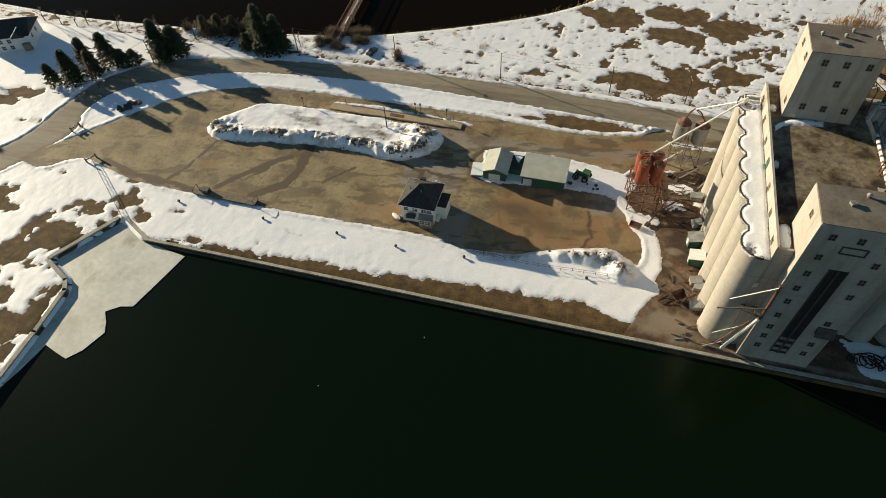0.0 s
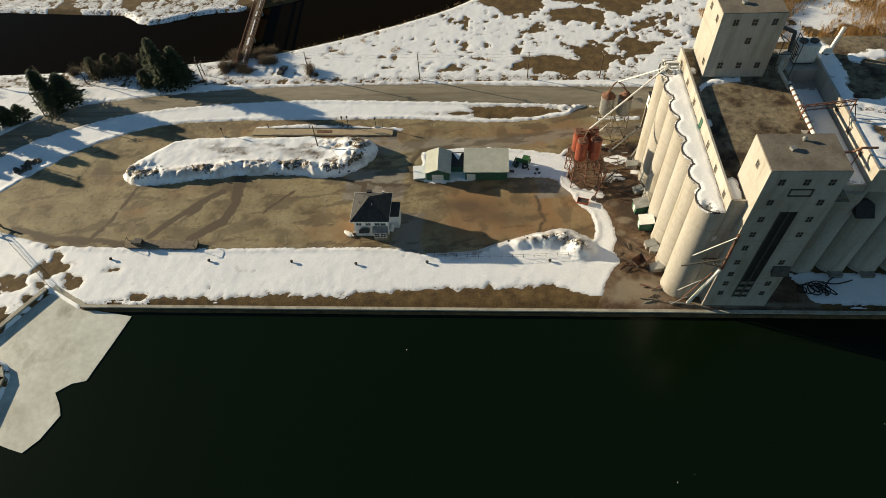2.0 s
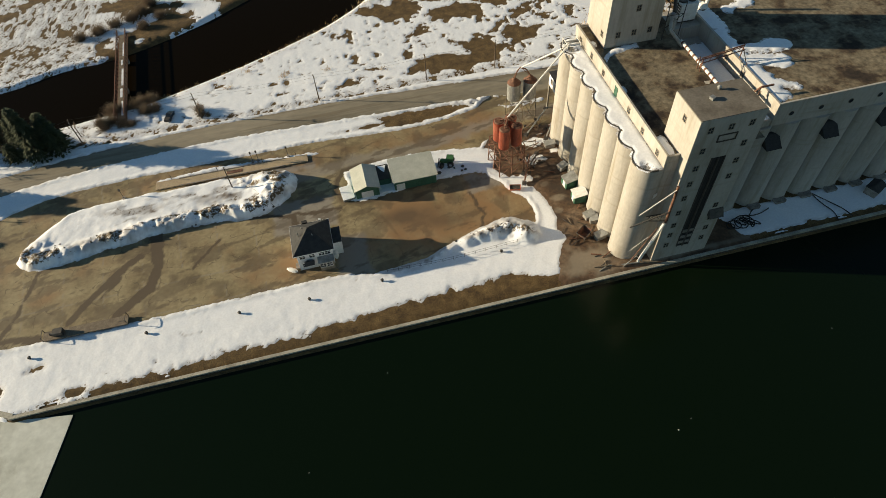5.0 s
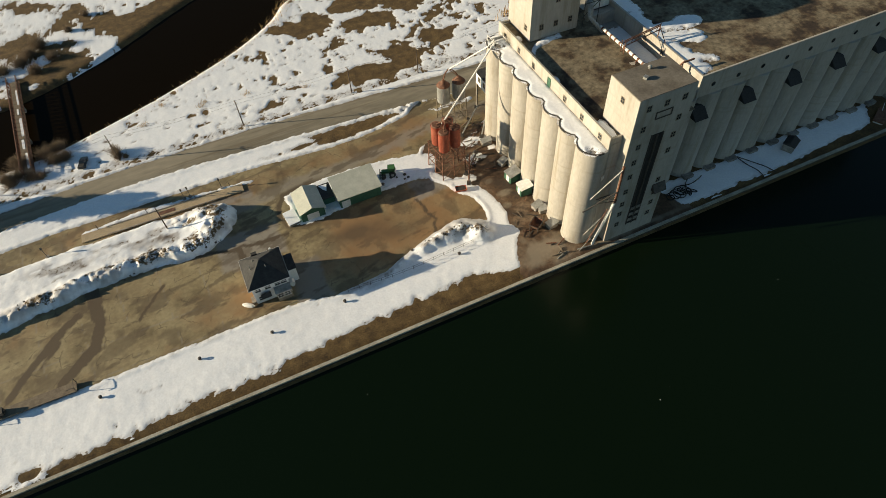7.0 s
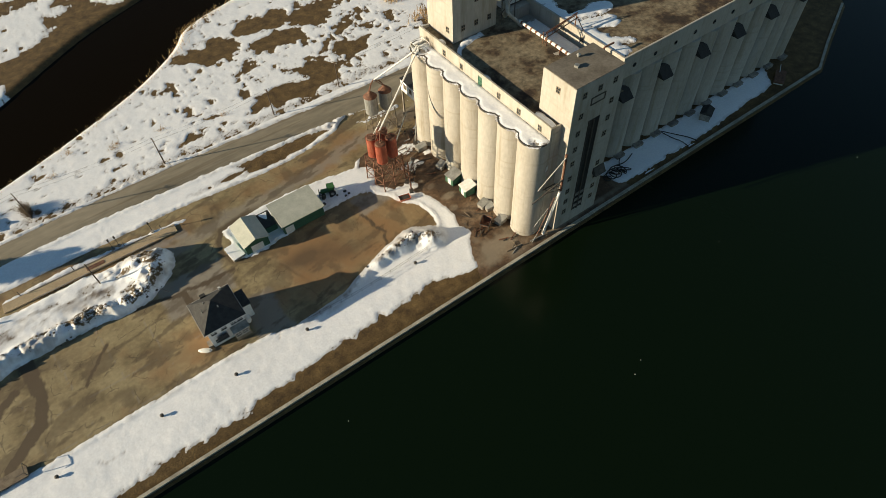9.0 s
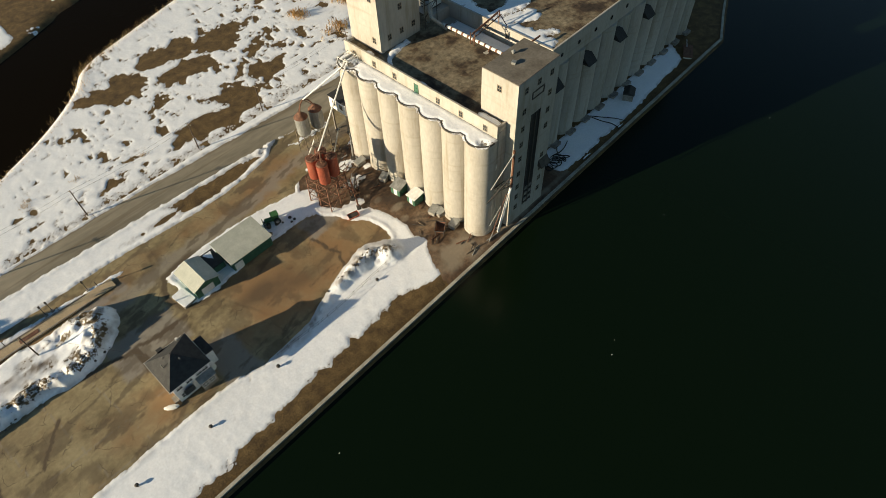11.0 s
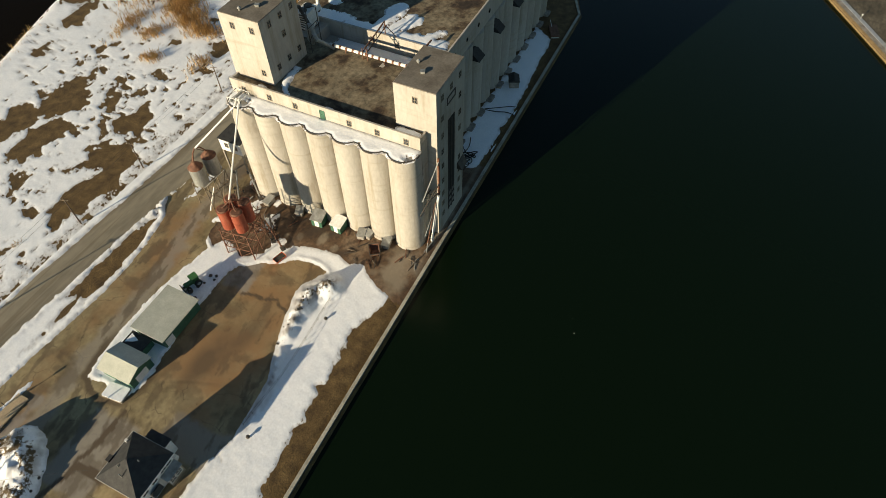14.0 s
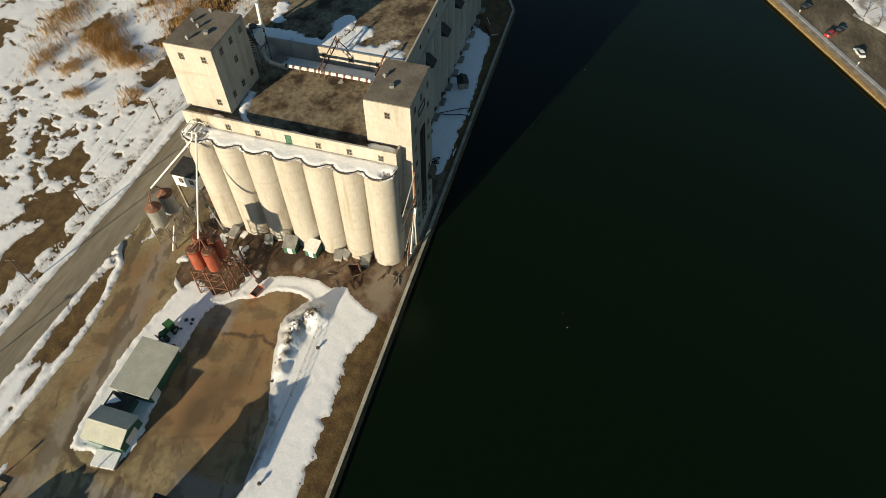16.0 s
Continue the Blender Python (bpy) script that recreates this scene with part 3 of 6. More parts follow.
# snow cover: a relief that sinks below the ground where the snow has gone
PATCHES = [(2, 197, 9, 5), (19, 201, 9, 6), (37, 195, 10, 6), (20, 190, 11, 4), (7, 163.5, 6, 2.6), (14, 162, 4, 2.6), (24, 165, 5, 5), (36, 171, 9, 5), (-39, 168, 1.1, 3.2), (-12.7, 160, 1.6, 1.3),
           (2, 140.8, 13, 2.8), (-17, 140.3, 6, 0.8), (-126, 71, 7.5, 3.4), (-135, 64, 6, 3.2), (-115.5, 48, 3, 6), (-120, 42, 5, 6), (50, 222, 5, 3), (72, 225, 6, 4), (104, 172, 18, 9), (-146, 108.5, 1.2, 1.5), (-172, 119, 9, 2.4), (-181, 114, 7, 2.2), (-166, 107, 4, 2.0), (-107, 80.6, 1.6, 1.8), (-98.5, 84.6, 2.0, 1.0), (-117, 92, 1.6, 0.8), (-90, 77, 2.5, 1.0), (14, 136.8, 12, 1.5)]


def snow_state(X, Y):
    """Thickness of the snow above the ground, and how dirty it is."""
    n6, n2, n1 = cloudy(X, Y, 6, 61), cloudy(X, Y, 1.8, 71), grain(X, Y, 0.9, 81)
    lot, road, yard = (inside(curve(l), X, Y) for l in (LOT_LINE, ROAD_LINE, YARD_LINE))
    mound, strip, shed, path = (inside(curve(l), X, Y) for l in (MOUND_LINE, STRIP_LINE, SHED_LINE, PATH_LINE))
    hard = np.maximum(lot, road) + 0.5 * (n2 - 0.5)
    yard = np.maximum(yard, np.minimum(np.minimum(X - 26, 215 - X), np.minimum(Y - 60, 130 - Y))) + 1.5 * (n2 - 0.5)
    edge = np.interp(X, [-103, -91, -66, -40, -25, -9, 3, 15, 24], [75.6, 76.2, 77.6, 78.0, 79.6, 80.4, 80.8, 78, 74])
    grass = (edge - Y) + 1.6 * (n2 - 0.5) + 2.6 * (n6 - 0.5)
    grass = np.where((X > -104) & (X < 30) & (Y > 60), grass, -50)
    bare = np.full(X.shape, -50.0)
    wide, ragged = cloudy(X, Y, 11, 91, 6), cloudy(X, Y, 4, 95, 5)
    for cx, cy, rx, ry in PATCHES:
        r, m = np.hypot((X - cx) / rx, (Y - cy) / ry), min(1, min(rx, ry) / 3.5)
        bare = np.maximum(bare, (1 - r) * min(rx, ry) + 11 * m * (wide - 0.5) + 7 * m * (ragged - 0.5))
    field = rise(Y, 154, 160) * rise(X, -60, -10) * (1 - rise(X, 60, 75)) * rise(215 - Y, 0, 12)
    bare = np.maximum(bare, (ragged - (0.66 - 0.045 * rise(X, -20, 20))) * 12 * field - 3 * (1 - field))
    specks = (cloudy(X * 0.8, Y, 1.9, 115, 3) - 0.77 + 0.035 * rise(X, -40, 20)) * 7
    bare = np.maximum(bare, specks * rise(Y, 156, 162) * rise(X, -110, -60) - 3 * (Y < 155))
    wild = rise(X, 62, 75) * rise(Y, 150, 160)
    bare = np.maximum(bare, (cloudy(X, Y, 8, 111) - 0.63) * 14 * wild - 4 * (1 - wild))
    near_w = rise(-X, 100, 112) * rise(95 - Y, 0, 6)
    bare = np.maximum(bare, (cloudy(X, Y, 6, 121) - 0.63) * 12 * near_w - 4 * (1 - near_w))
    strip_n = (cloudy(X * 0.6, Y, 2.4, 131, 5) - 0.76 - 0.05 * rise(X, -90, -60) + 0.06 * rise(80 - Y, 0, 3)) * 8
    promenade = (Y > 76) & (Y < 90) & (X > -100) & (X < 10)
    bare = np.maximum(bare, np.where(promenade, strip_n - 0.35, -50))
    island = np.minimum(np.minimum(-lot, -road) - 1.5, np.minimum(0.4 * (X + 15), 14.5 - X)) + 2.2 * (ragged - 0.5)
    bare = np.maximum(bare, np.where((Y > 132) & (Y < 148) & (X > -20) & (X < 16), island, -50))
    far = inside(FAR_BANK, X, Y)
    bare = np.maximum(bare, np.where(far > -3, (cloudy(X, Y, 12, 141, 5) - 0.56) * 14 + 1.0 * rise(7 - far, 0, 6) - 1.0 + 1.6 * rise(X, -85, -40) + 2.6 * np.exp(-(((far - 8) / 3.0) ** 2)) * rise(X, -100, -80) * (1 - rise(X, -40, -20)), -50))
    land = np.maximum(np.maximum(inside(LAND, X, Y), far), -50)
    s = np.minimum(np.minimum(-hard, -yard), np.minimum(-grass, -bare))
    s = np.where((X > 13) & (X < 58) & (Y < 78.5), -2.0, s)
    shed = np.minimum(shed, 2.2 * (np.hypot((X + 28.9) / 1.7, (Y - 120.4) / 2.6) - 1))
    isl = np.maximum(np.maximum(mound, shed - 0.2), np.maximum(strip, path)) + 0.6 * (n2 - 0.5)
    for cx, cy, rx, ry in ((22, 114.6, 3.2, 1.8), (24.6, 121.2, 3.6, 1.8), (16.4, 108.6, 3.0, 2.2), (28.2, 116.6, 1.4, 1.0), (30, 126.5, 2.5, 1.0), (26, 137.5, 8, 0.9), (19, 126.5, 3, 0.7)):
        isl = np.maximum(isl, (1 - np.hypot((X - cx) / rx, (Y - cy) / ry)) * min(rx, ry) + 2.4 * (n2 - 0.5))
    s = np.maximum(s, isl)
    sside = np.minimum(np.minimum(X - 57 - 0.5 * (84 - Y), 127 - X - 0.8 * (84 - Y)), np.minimum(Y - 76.6 - 1.6 * rise(X, 85, 125), 84.8 - Y)) + 1.6 * (n2 - 0.5)
    s = np.maximum(s, sside)
    s = np.minimum(s + (1.1 * (cloudy(X, Y, 1.7, 85, 2) - 0.5) + 0.45 * (np.random.RandomState(8).rand(*X.shape) - 0.5)) * rise(2.0 - np.abs(s), 0, 1.5), land + 1.2)
    th = np.clip(s * 0.22, -0.35, 0.09) + np.where(s > 0, (0.16 * (cloudy(X, Y, 9, 62, 2) - 0.5) + 0.05 * (cloudy(X, Y, 1.6, 66, 2) - 0.5)) * np.clip(s * 0.7, 0, 1), 0)
    kerb = np.maximum(-np.maximum(lot, road), np.where(mound > -1, -9, isl))
    rim = np.where(kerb > 0, np.exp(-((kerb - 0.8) / 0.55) ** 2), 0) * (land > 3)
    th = th + rim * (0.04 + 0.16 * n2 * n1 + 0.14 * np.random.RandomState(9).rand(*X.shape)) * rise(s, 0, 0.5)
    mound = mound + 2.4 * (cloudy(X, Y, 4.5, 187, 4) - 0.5)
    sd = np.clip(mound, 0, None)
    south = rise(np.interp(X, [-108, -90, -50, -40], [119, 121, 121.5, 124]) - Y, -3, 1.5)
    east_end = rise(X, -60, -46)
    bank = np.maximum(south * rise(6.0 - sd, 0, 3), east_end * rise(8 - sd, 0, 4))
    heap = rise(sd, 0, 1.5) * (0.85 + 0.25 * n6) + 0.35 * bank * np.exp(-(((sd - 2.4) / 1.7) ** 2)) * (0.5 + n6)
    heap = heap + 1.9 * np.exp(-(((X + 45) / 4.5) ** 2 + ((Y - 123.5) / 4) ** 2)) * rise(sd, 0, 2)
    heap = heap + rise(sd, 0.1, 1.2) * (bank + 0.1) * (3.4 * (0.2 - np.abs(cloudy(X, Y, 3.4, 181, 4) - 0.5)) + 1.3 * (0.2 - np.abs(cloudy(X + 0.4 * Y, Y, 2.0, 83, 3) - 0.5)) + 0.4 * (np.random.RandomState(4).rand(*X.shape) - 0.5))
    th = np.where(mound > 0, np.maximum(th, 0.1) + heap, th)
    along = [(-24, 89.4), (-13, 89.8), (-5, 92.2), (2.3, 93.6), (7.5, 93.8), (12, 91.2)]
    ridge, u = np.zeros(X.shape), np.clip((X + 24) / 34, 0, 1)
    for (x0, y0), (x1, y1) in zip(along, along[1:]):
        q = np.clip(((X - x0) * (x1 - x0) + (Y - y0) * (y1 - y0)) / ((x1 - x0) ** 2 + (y1 - y0) ** 2), 0, 1)
        ridge = np.maximum(ridge, np.exp(-(np.hypot(X - x0 - q * (x1 - x0), Y - y0 - q * (y1 - y0)) / (0.6 + 2.0 * u**2)) ** 2))
    th = np.maximum(th, ridge * (0.3 + 2.3 * u**2) * (0.5 + 0.3 * n2 + 2.2 * (0.2 - np.abs(cloudy(X, Y, 3.6, 191, 4) - 0.5)) + 0.25 * (np.random.RandomState(6).rand(*X.shape) - 0.5)) - 0.12)
    tip = np.exp(-(((X - 14) / 6) ** 2 + ((Y - 142.3) / 1.2) ** 2))
    th = th + 0.5 * tip * (0.4 + n2) * (s > -0.2)
    grime = np.clip((cloudy(X * 0.55, Y, 2.6, 151, 5) - 0.44) * 7, 0, 1)
    dirt = grime * (np.clip(heap - 0.3, 0, 1) * (0.5 * bank + 0.7 * np.exp(-(((Y - 123.4) / 1.6) ** 2)) * rise(X, -92, -70)) * (mound > 0.5) + ridge * (0.3 + u) * 0.7 * np.clip((cloudy(X, Y, 1.5, 157, 3) - 0.42) * 6, 0, 1))
    dirt = dirt + np.clip(0.55 - s, 0, 0.6) * 0.7 * (land > 2)
    streak = np.clip((cloudy(X * 0.42, Y * 1.1, 1.9, 163, 4) - 0.555) * 14, 0, 1) * rise(mound, 2.0, 4.0) * rise(X, -94, -84)
    dirt = dirt + 0.5 * streak
    dirt = dirt + np.clip((cloudy(X, Y, 2.5, 161) - 0.55) * 4, 0, 1) * rim * 0.35
    dirt = dirt + 0.25 * far_dirt(X, Y)
    fields = np.maximum(rise(Y, 153, 157), rise(-X, 100, 110) * rise(95 - Y, 0, 4))
    thin = np.clip(1.0 - s / 1.4, 0, 1) * (0.25 + 0.6 * np.maximum(fields, (Y < 82) & (X < 30))) * (mound < 0)
    heaped = np.where(mound > 0, bank * rise(sd, 0.2, 1.5) * (0.6 + 0.9 * rise(cloudy(X, Y, 5, 231, 3), 0.4, 0.62)), 0) + 0.75 * ridge * (0.3 + u)
    thin = np.clip(np.maximum(thin, heaped + 0.8 * streak), 0, 1.1)
    return th, np.clip(dirt, 0, 0.92), np.clip((land - 0.6) * 0.6, -4, 0), thin


def far_dirt(X, Y):
    return np.clip((cloudy(X, Y, 10, 171) - 0.5) * 3, 0, 1) * rise(X, 60, 80) * rise(Y, 150, 165)


sx = ticks((-340, -175, 2.2), (-175, 62, 0.5), (62, 240, 1.1), (240, 340, 4))
sy = ticks((-60, 30, 2.5), (30, 74, 0.8), (74, 172, 0.5), (172, 215, 0.7), (215, 340, 1.8))
X, Y = np.meshgrid(sx, sy)
th, dirt, fall, thin = snow_state(X, Y)
snow_cover = sheet("snow_cover", sx, sy, th + fall, th > -0.06, SNOW, [("dirt", dirt), ("thin", thin)])
tagged(snow_cover, "white melting snow with brown bare patches and ploughed heaps", "snow", kind="stuff")

# ice in the slip
ice_line = [(-102.8, 74.2), (-90.4, 72.3), (-92, 66), (-94.6, 56.3), (-97.5, 55.6), (-100.2, 53.5), (-98.2, 51), (-96.9, 48.6), (-99, 43.5), (-101.4, 40.7), (-104.5, 41.5), (-108.1, 42.6), (-109.5, 36), (-112, 28), (-114, 40), (-114.5, 57), (-123, 63.2), (-113.2, 79.4), (-111, 79.2)]
ish = Shape().prism(ice_line[::-1], WATER_Z - 0.2, WATER_Z + 0.12)
solo("ice_sheet", ish, ICE, "grey-white broken sheet of ice in the slip", "ice", "structure")


# ---- quay ----
def quay_run(name, a, b, label, mat=QUAY_CONC, width=0.6, inward=1, top=0.12):
    a, b = Vector((*a, 0)), Vector((*b, 0))
    w = (b - a).normalized()
    n = Vector((-w.y, w.x, 0)) * inward
    length = (b - a).length
    root = thing(name, a.x, a.y, 0, math.degrees(math.atan2(w.y, w.x)), label, "quay wall", kind="structure")
    # dark stone colour puts the shade of the quay face into the wall
    part("wall", Shape().box(0, length, 0.05 * inward, 1.2 * inward, -4, -0.352), STONE, root)
    part("cap", Shape().box(-0.2, length + 0.2, -0.12 * inward, width * inward, -0.30, top), mat, root)
    part("rubbing_strip", Shape().box(0, length, -0.2 * inward, -0.05 * inward, -0.72, -0.42), DARK_STEEL, root)
    return root


quay_run("quay_south", (-102.6, QUAY_Y), (140, QUAY_Y), "long straight pale concrete quay wall at the harbour")
quay_run("quay_east", (140, QUAY_Y), (153.5, 80.5), "concrete quay wall at the far end of the pier")
quay_run("quay_end", (153.5, 80.5), (176, 90), "concrete quay wall at the tip of the pier")
for a, b in zip(SLIP[:1] + SLIP[2:8], SLIP[1:2] + SLIP[3:9]):
    quay_run("slip_wall", b, a, "low concrete wall round the frozen slip", width=0.9, top=0.1)


# ---- grain elevator ----
def window_shape(w, h, mull=1):
    """A framed window in a wall that faces -y, standing a little proud of it, with its panes set back."""
    s, f, m = Shape(), 0.1, 0.035
    xs = [-w / 2 - f, -w / 2]
    for k in range(1, mull + 1):
        x = -w / 2 + w * k / (mull + 1)
        xs += [x - m, x + m]
    xs += [w / 2, w / 2 + f]
    zs = [-h / 2 - f, -h / 2, -m, m, h / 2, h / 2 + f]
    nx, nz = len(xs), len(zs)
    v = [(x, -0.08, z) for z in zs for x in xs]
    faces, kinds = [], []
    for j in range(nz - 1):
        for i in range(nx - 1):
            q = [j * nx + i, j * nx + i + 1, (j + 1) * nx + i + 1, (j + 1) * nx + i]
            if i % 2 and j % 2:
                n = len(v)
                v += [(v[a][0], -0.02, v[a][2]) for a in q]
                faces += [(n, n + 1, n + 2, n + 3)] + [(q[k], q[(k + 1) % 4], n + (k + 1) % 4, n + k) for k in range(4)]
                kinds += [1, 0, 0, 0, 0]
            else:
                faces.append(tuple(q))
                kinds.append(0)
    c = [0, nx - 1, nx * nz - 1, nx * (nz - 1)]
    n = len(v)
    v += [(v[a][0], 0.02, v[a][2]) for a in c]
    rims = [[j for j in range(nx)], [j * nx + nx - 1 for j in range(nz)], [nx * nz - 1 - j for j in range(nx)], [(nz - 1 - j) * nx for j in range(nz)]]
    for k, line in enumerate(rims):
        faces.append(tuple(line[::-1]) + (n + k, n + (k + 1) % 4))
        kinds.append(0)
    s.v, s.f, s.m = v, faces, kinds
    return s


WINDOW_MESH = window_shape(0.95, 1.3).mesh("window", [FRAME, GLASS])


def put_window(parent, x, y, z, face, mesh=None, name="window"):
    """face: the turn of the wall, 0 to -y, -90 to -x, 90 to +x."""
    ob = new(name, mesh or WINDOW_MESH)
    ob.parent = parent
    ob.matrix_basis = pose(x, y, z, 0, 0, face)
    return ob


elevator = thing("grain_elevator", 36, 76, 0, 0, "tall cream-painted concrete grain elevator with seven silos", "grain elevator")
EX, EY = 36, 76


def L(x, y):
    return x - EX, y - EY


# workhouse body with a parapet and a tar roof
body = Shape()
body.box(-2.4, 13.6, 2.3, 48.6, 0, 30.3).box(13.6, 18.7, 9.6, 48.6, 0, 30.3).box(18.7, 25.6, 9.6, 41.0, 0, 27.3).box(18.7, 25.6, 41.0, 48.6, 0, 30.3)
workhouse = part("workhouse", body, CONCRETE, elevator)
par = Shape()
par.box(-2.42, -2.0, 2.28, 48.62, 30.3, 31.35).box(-2.0, 13.2, 48.2, 48.62, 30.3, 31.0).box(-2.0, 0.3, 2.28, 2.7, 30.3, 31.0)
part("parapet", par, CONCRETE, elevator)
rf = sheet("roof", np.arange(-2.0, 18.6, 0.5), np.arange(2.6, 48.3, 0.5), np.full((92, 42), 30.34) + 0.12 * (cloudy(*np.meshgrid(np.arange(-2.0, 18.6, 0.5), np.arange(2.6, 48.3, 0.5)), 5, 7) - 0.5), np.ones((92, 42), bool), ROOFM)
rf.parent = elevator
for k in (0, 1, 2, 4, 5, 6):
    put_window(workhouse, -2.42, 5.5 + 6.62 * k, 29.3, -90, name="window")
door_mesh = window_shape(1.1, 2.0, 0).mesh("door", [GREEN, GREEN])
put_window(workhouse, -2.43, 25.2, 29.35, -90, door_mesh, "door")

# the seven silos
RS = 3.42


def silo_mesh(r, h, n=40):
    s = Shape()
    s.tube((0, 0, 0), (0, 0, h), r, n=n)
    s.tube((0, 0, 0), (0, 0, 0.9), r + 0.12, r + 0.05, n=n)
    me = s.mesh("silo", CONCRETE)
    me.polygons.foreach_set("use_smooth", [True] * len(me.polygons))
    me.set_sharp_from_angle(angle=radians(40))
    return me


west_silo = silo_mesh(RS, 27.9)


def rim_mesh(a0, a1, n=24):
    """An upstanding kerb along an arc of the silo's edge, coloured dark as its shadow line."""
    arc = [math.radians(a0 + (a1 - a0) * i / n) for i in range(n + 1)]
    rings = [[(rr * math.cos(a), rr * math.sin(a), z) for a in arc] for rr, z in ((RS + 0.05, 27.86), (RS + 0.05, 28.22), (RS - 0.16, 28.22), (RS - 0.16, 27.86))]
    v, f = sum(rings, []), []
    for k in range(4):
        f += [(k * (n + 1) + i, k * (n + 1) + i + 1, (k + 1) % 4 * (n + 1) + i + 1, (k + 1) % 4 * (n + 1) + i) for i in range(n)]
    f += [tuple(k * (n + 1) for k in range(4)), tuple(k * (n + 1) + n for k in range(4))[::-1]]
    return Shape().add(v, f).mesh("rim", DARK_STEEL)


silo_rim, end_rim = rim_mesh(126, 234), rim_mesh(126, 275)
# straight pieces carry on the painted shadow line between the silos
link_mesh = Shape().box(-2.16, -1.96, 2.72, 3.86, 27.86, 28.22).mesh("rim_link", DARK_STEEL)
for k in range(7):
    ob = new("silo", west_silo)
    ob.parent = elevator
    ob.matrix_basis = pose(*L(32.2, 81.35 + 6.58 * k), 0)
    edge = new("rim", end_rim if k in (0, 6) else silo_rim)
    edge.parent = ob
    edge.scale = (1, -1 if k == 6 else 1, 1)
    if k < 6:
        tie = new("rim_link", link_mesh)
        tie.parent = ob
ledge = Shape()
ledge.box(-4.2, -2.42, 5.4, 44.8, 0, 27.3).box(-5.85, -2.42, 5.4, 44.8, 27.3, 27.85).box(-3.6, -2.42, 2.4, 5.4, 0, 27.85).box(-3.6, -2.42, 44.8, 48.4, 0, 27.85)
part("silo_infill", ledge, CONCRETE, elevator)
# the gap between the first silo and the south tower
part("notch_wall", Shape().box(-2.0, 0.5, 2.2, 9.2, 0, 29.4), CONCRETE, elevator)

# south tower
tower_s = part("south_tower", Shape().box(0.5, 13.7, 0.0, 9.2, 0, 40.6), CONCRETE, elevator)
part("tower_roof", Shape().box(0.62, 13.58, 0.12, 9.08, 40.5, 40.72), ROOF_S, elevator)
# no hole in the wall: a dark sheet paints the recess's shade
slot = Shape()
slot.box(5.8, 8.4, -0.06, 0.02, 3.6, 30.6, 0).box(5.62, 5.8, -0.2, 0.02, 3.6, 30.7, 1).box(8.4, 8.58, -0.2, 0.02, 3.6, 30.7, 1).box(6.9, 7.3, -0.25, -0.06, 3.6, 30.5, 1)
for k in range(3):
    slot.box(5.8, 8.4, -0.22, -0.06, 4.6 + 1.9 * k, 5.4 + 1.9 * k, 2)
part("conveyor_slot", slot, [DARK, DARK_STEEL, CONC_RAW], tower_s, "tall conveyor recess, its shade painted as a dark sheet")
part("sign_frame", Shape().box(5.2, 9.1, -0.15, 0.01, 34.7, 34.9).box(5.2, 9.1, -0.15, 0.01, 36.3, 36.5).box(5.2, 5.4, -0.15, 0.01, 34.9, 36.3).box(8.9, 9.1, -0.15, 0.01, 34.9, 36.3), DARK_STEEL, tower_s)
for x in (3.1, 7.2, 11.3):
    put_window(tower_s, x, 0, 38.1, 0)
for z in (33.1, 28.6, 24.3, 20.2, 15.7, 11.7, 8.4, 4.9):
    put_window(tower_s, 3.0, 0, z, 0)
    if z != 20.2:
        put_window(tower_s, 11.4, 0, z, 0)
put_window(tower_s, 0.5, 4.6, 37.9, -90)
part("dock_canopy", Shape().prism([(10.4, -1.3), (13.6, -1.3), (13.6, 0), (10.4, 0)], 12.6, 14.4, top=[(10.4, -0.2), (13.6, -0.2), (13.6, 0), (10.4, 0)]), DARK_STEEL, tower_s)
put_window(tower_s, 13.7, 4.0, 36.5, 90)

# north tower
tower_n = part("north_tower", Shape().box(0.4, 13.1, 38.9, 49.0, 30.0, 45.3), CONCRETE, elevator)
part("tower_roof", Shape().box(0.5, 13.0, 39.0, 48.9, 45.2, 45.42), ROOF_S, elevator)
for y, z in ((45.9, 43.0), (41.1, 43.0), (40.9, 33.0)):
    put_window(tower_n, 0.4, y, z, -90)
for x, z in ((3.4, 43.4), (7.1, 43.4), (11.0, 43.4), (7.1, 39.2), (3.3, 33.3), (7.1, 33.3), (10.9, 33.3)):
    put_window(tower_n, x, 38.9, z, 0)


def vent_shape():
    s = Shape()
    s.tube((0, 0, 0), (0, 0, 0.45), 0.22, n=12).tube((0, 0, 0.45), (0, 0, 0.6), 0.42, 0.40, n=12).tube((0, 0, 0.6), (0, 0, 0.85), 0.40, 0.12, n=12)
    return s


def roof_vent(x, y, z):
    v = thing("roof_vent", x, y, z, 0, "round galvanised ventilator on the tower roof", "roof vent", "vents on the tower roofs")
    part("cowl", vent_shape(), STEEL, v, smooth=False)
    return v


first_vent = roof_vent(48.2, 121.2, 45.42)
for x, y, z in ((44.2, 122.9, 45.42), (42.7, 120.9, 45.42), (38.6, 120.9, 45.42), (43.9, 83.4, 40.72)):
    copy_thing(first_vent, pose(x, y, z))
for x, y, z in ((41.3, 118.5, 45.42), (41.4, 81.2, 40.72)):
    hatch = thing("roof_hatch", x, y, z, 20, "small square metal hatch on the tower roof", "roof hatch", "hatches on the tower roofs")
    part("curb", Shape().box(-0.4, 0.4, -0.4, 0.4, 0, 0.4), STEEL, hatch)
    part("lid", Shape().box(-0.46, 0.46, -0.46, 0.46, 0.4, 0.52), STEEL, hatch)

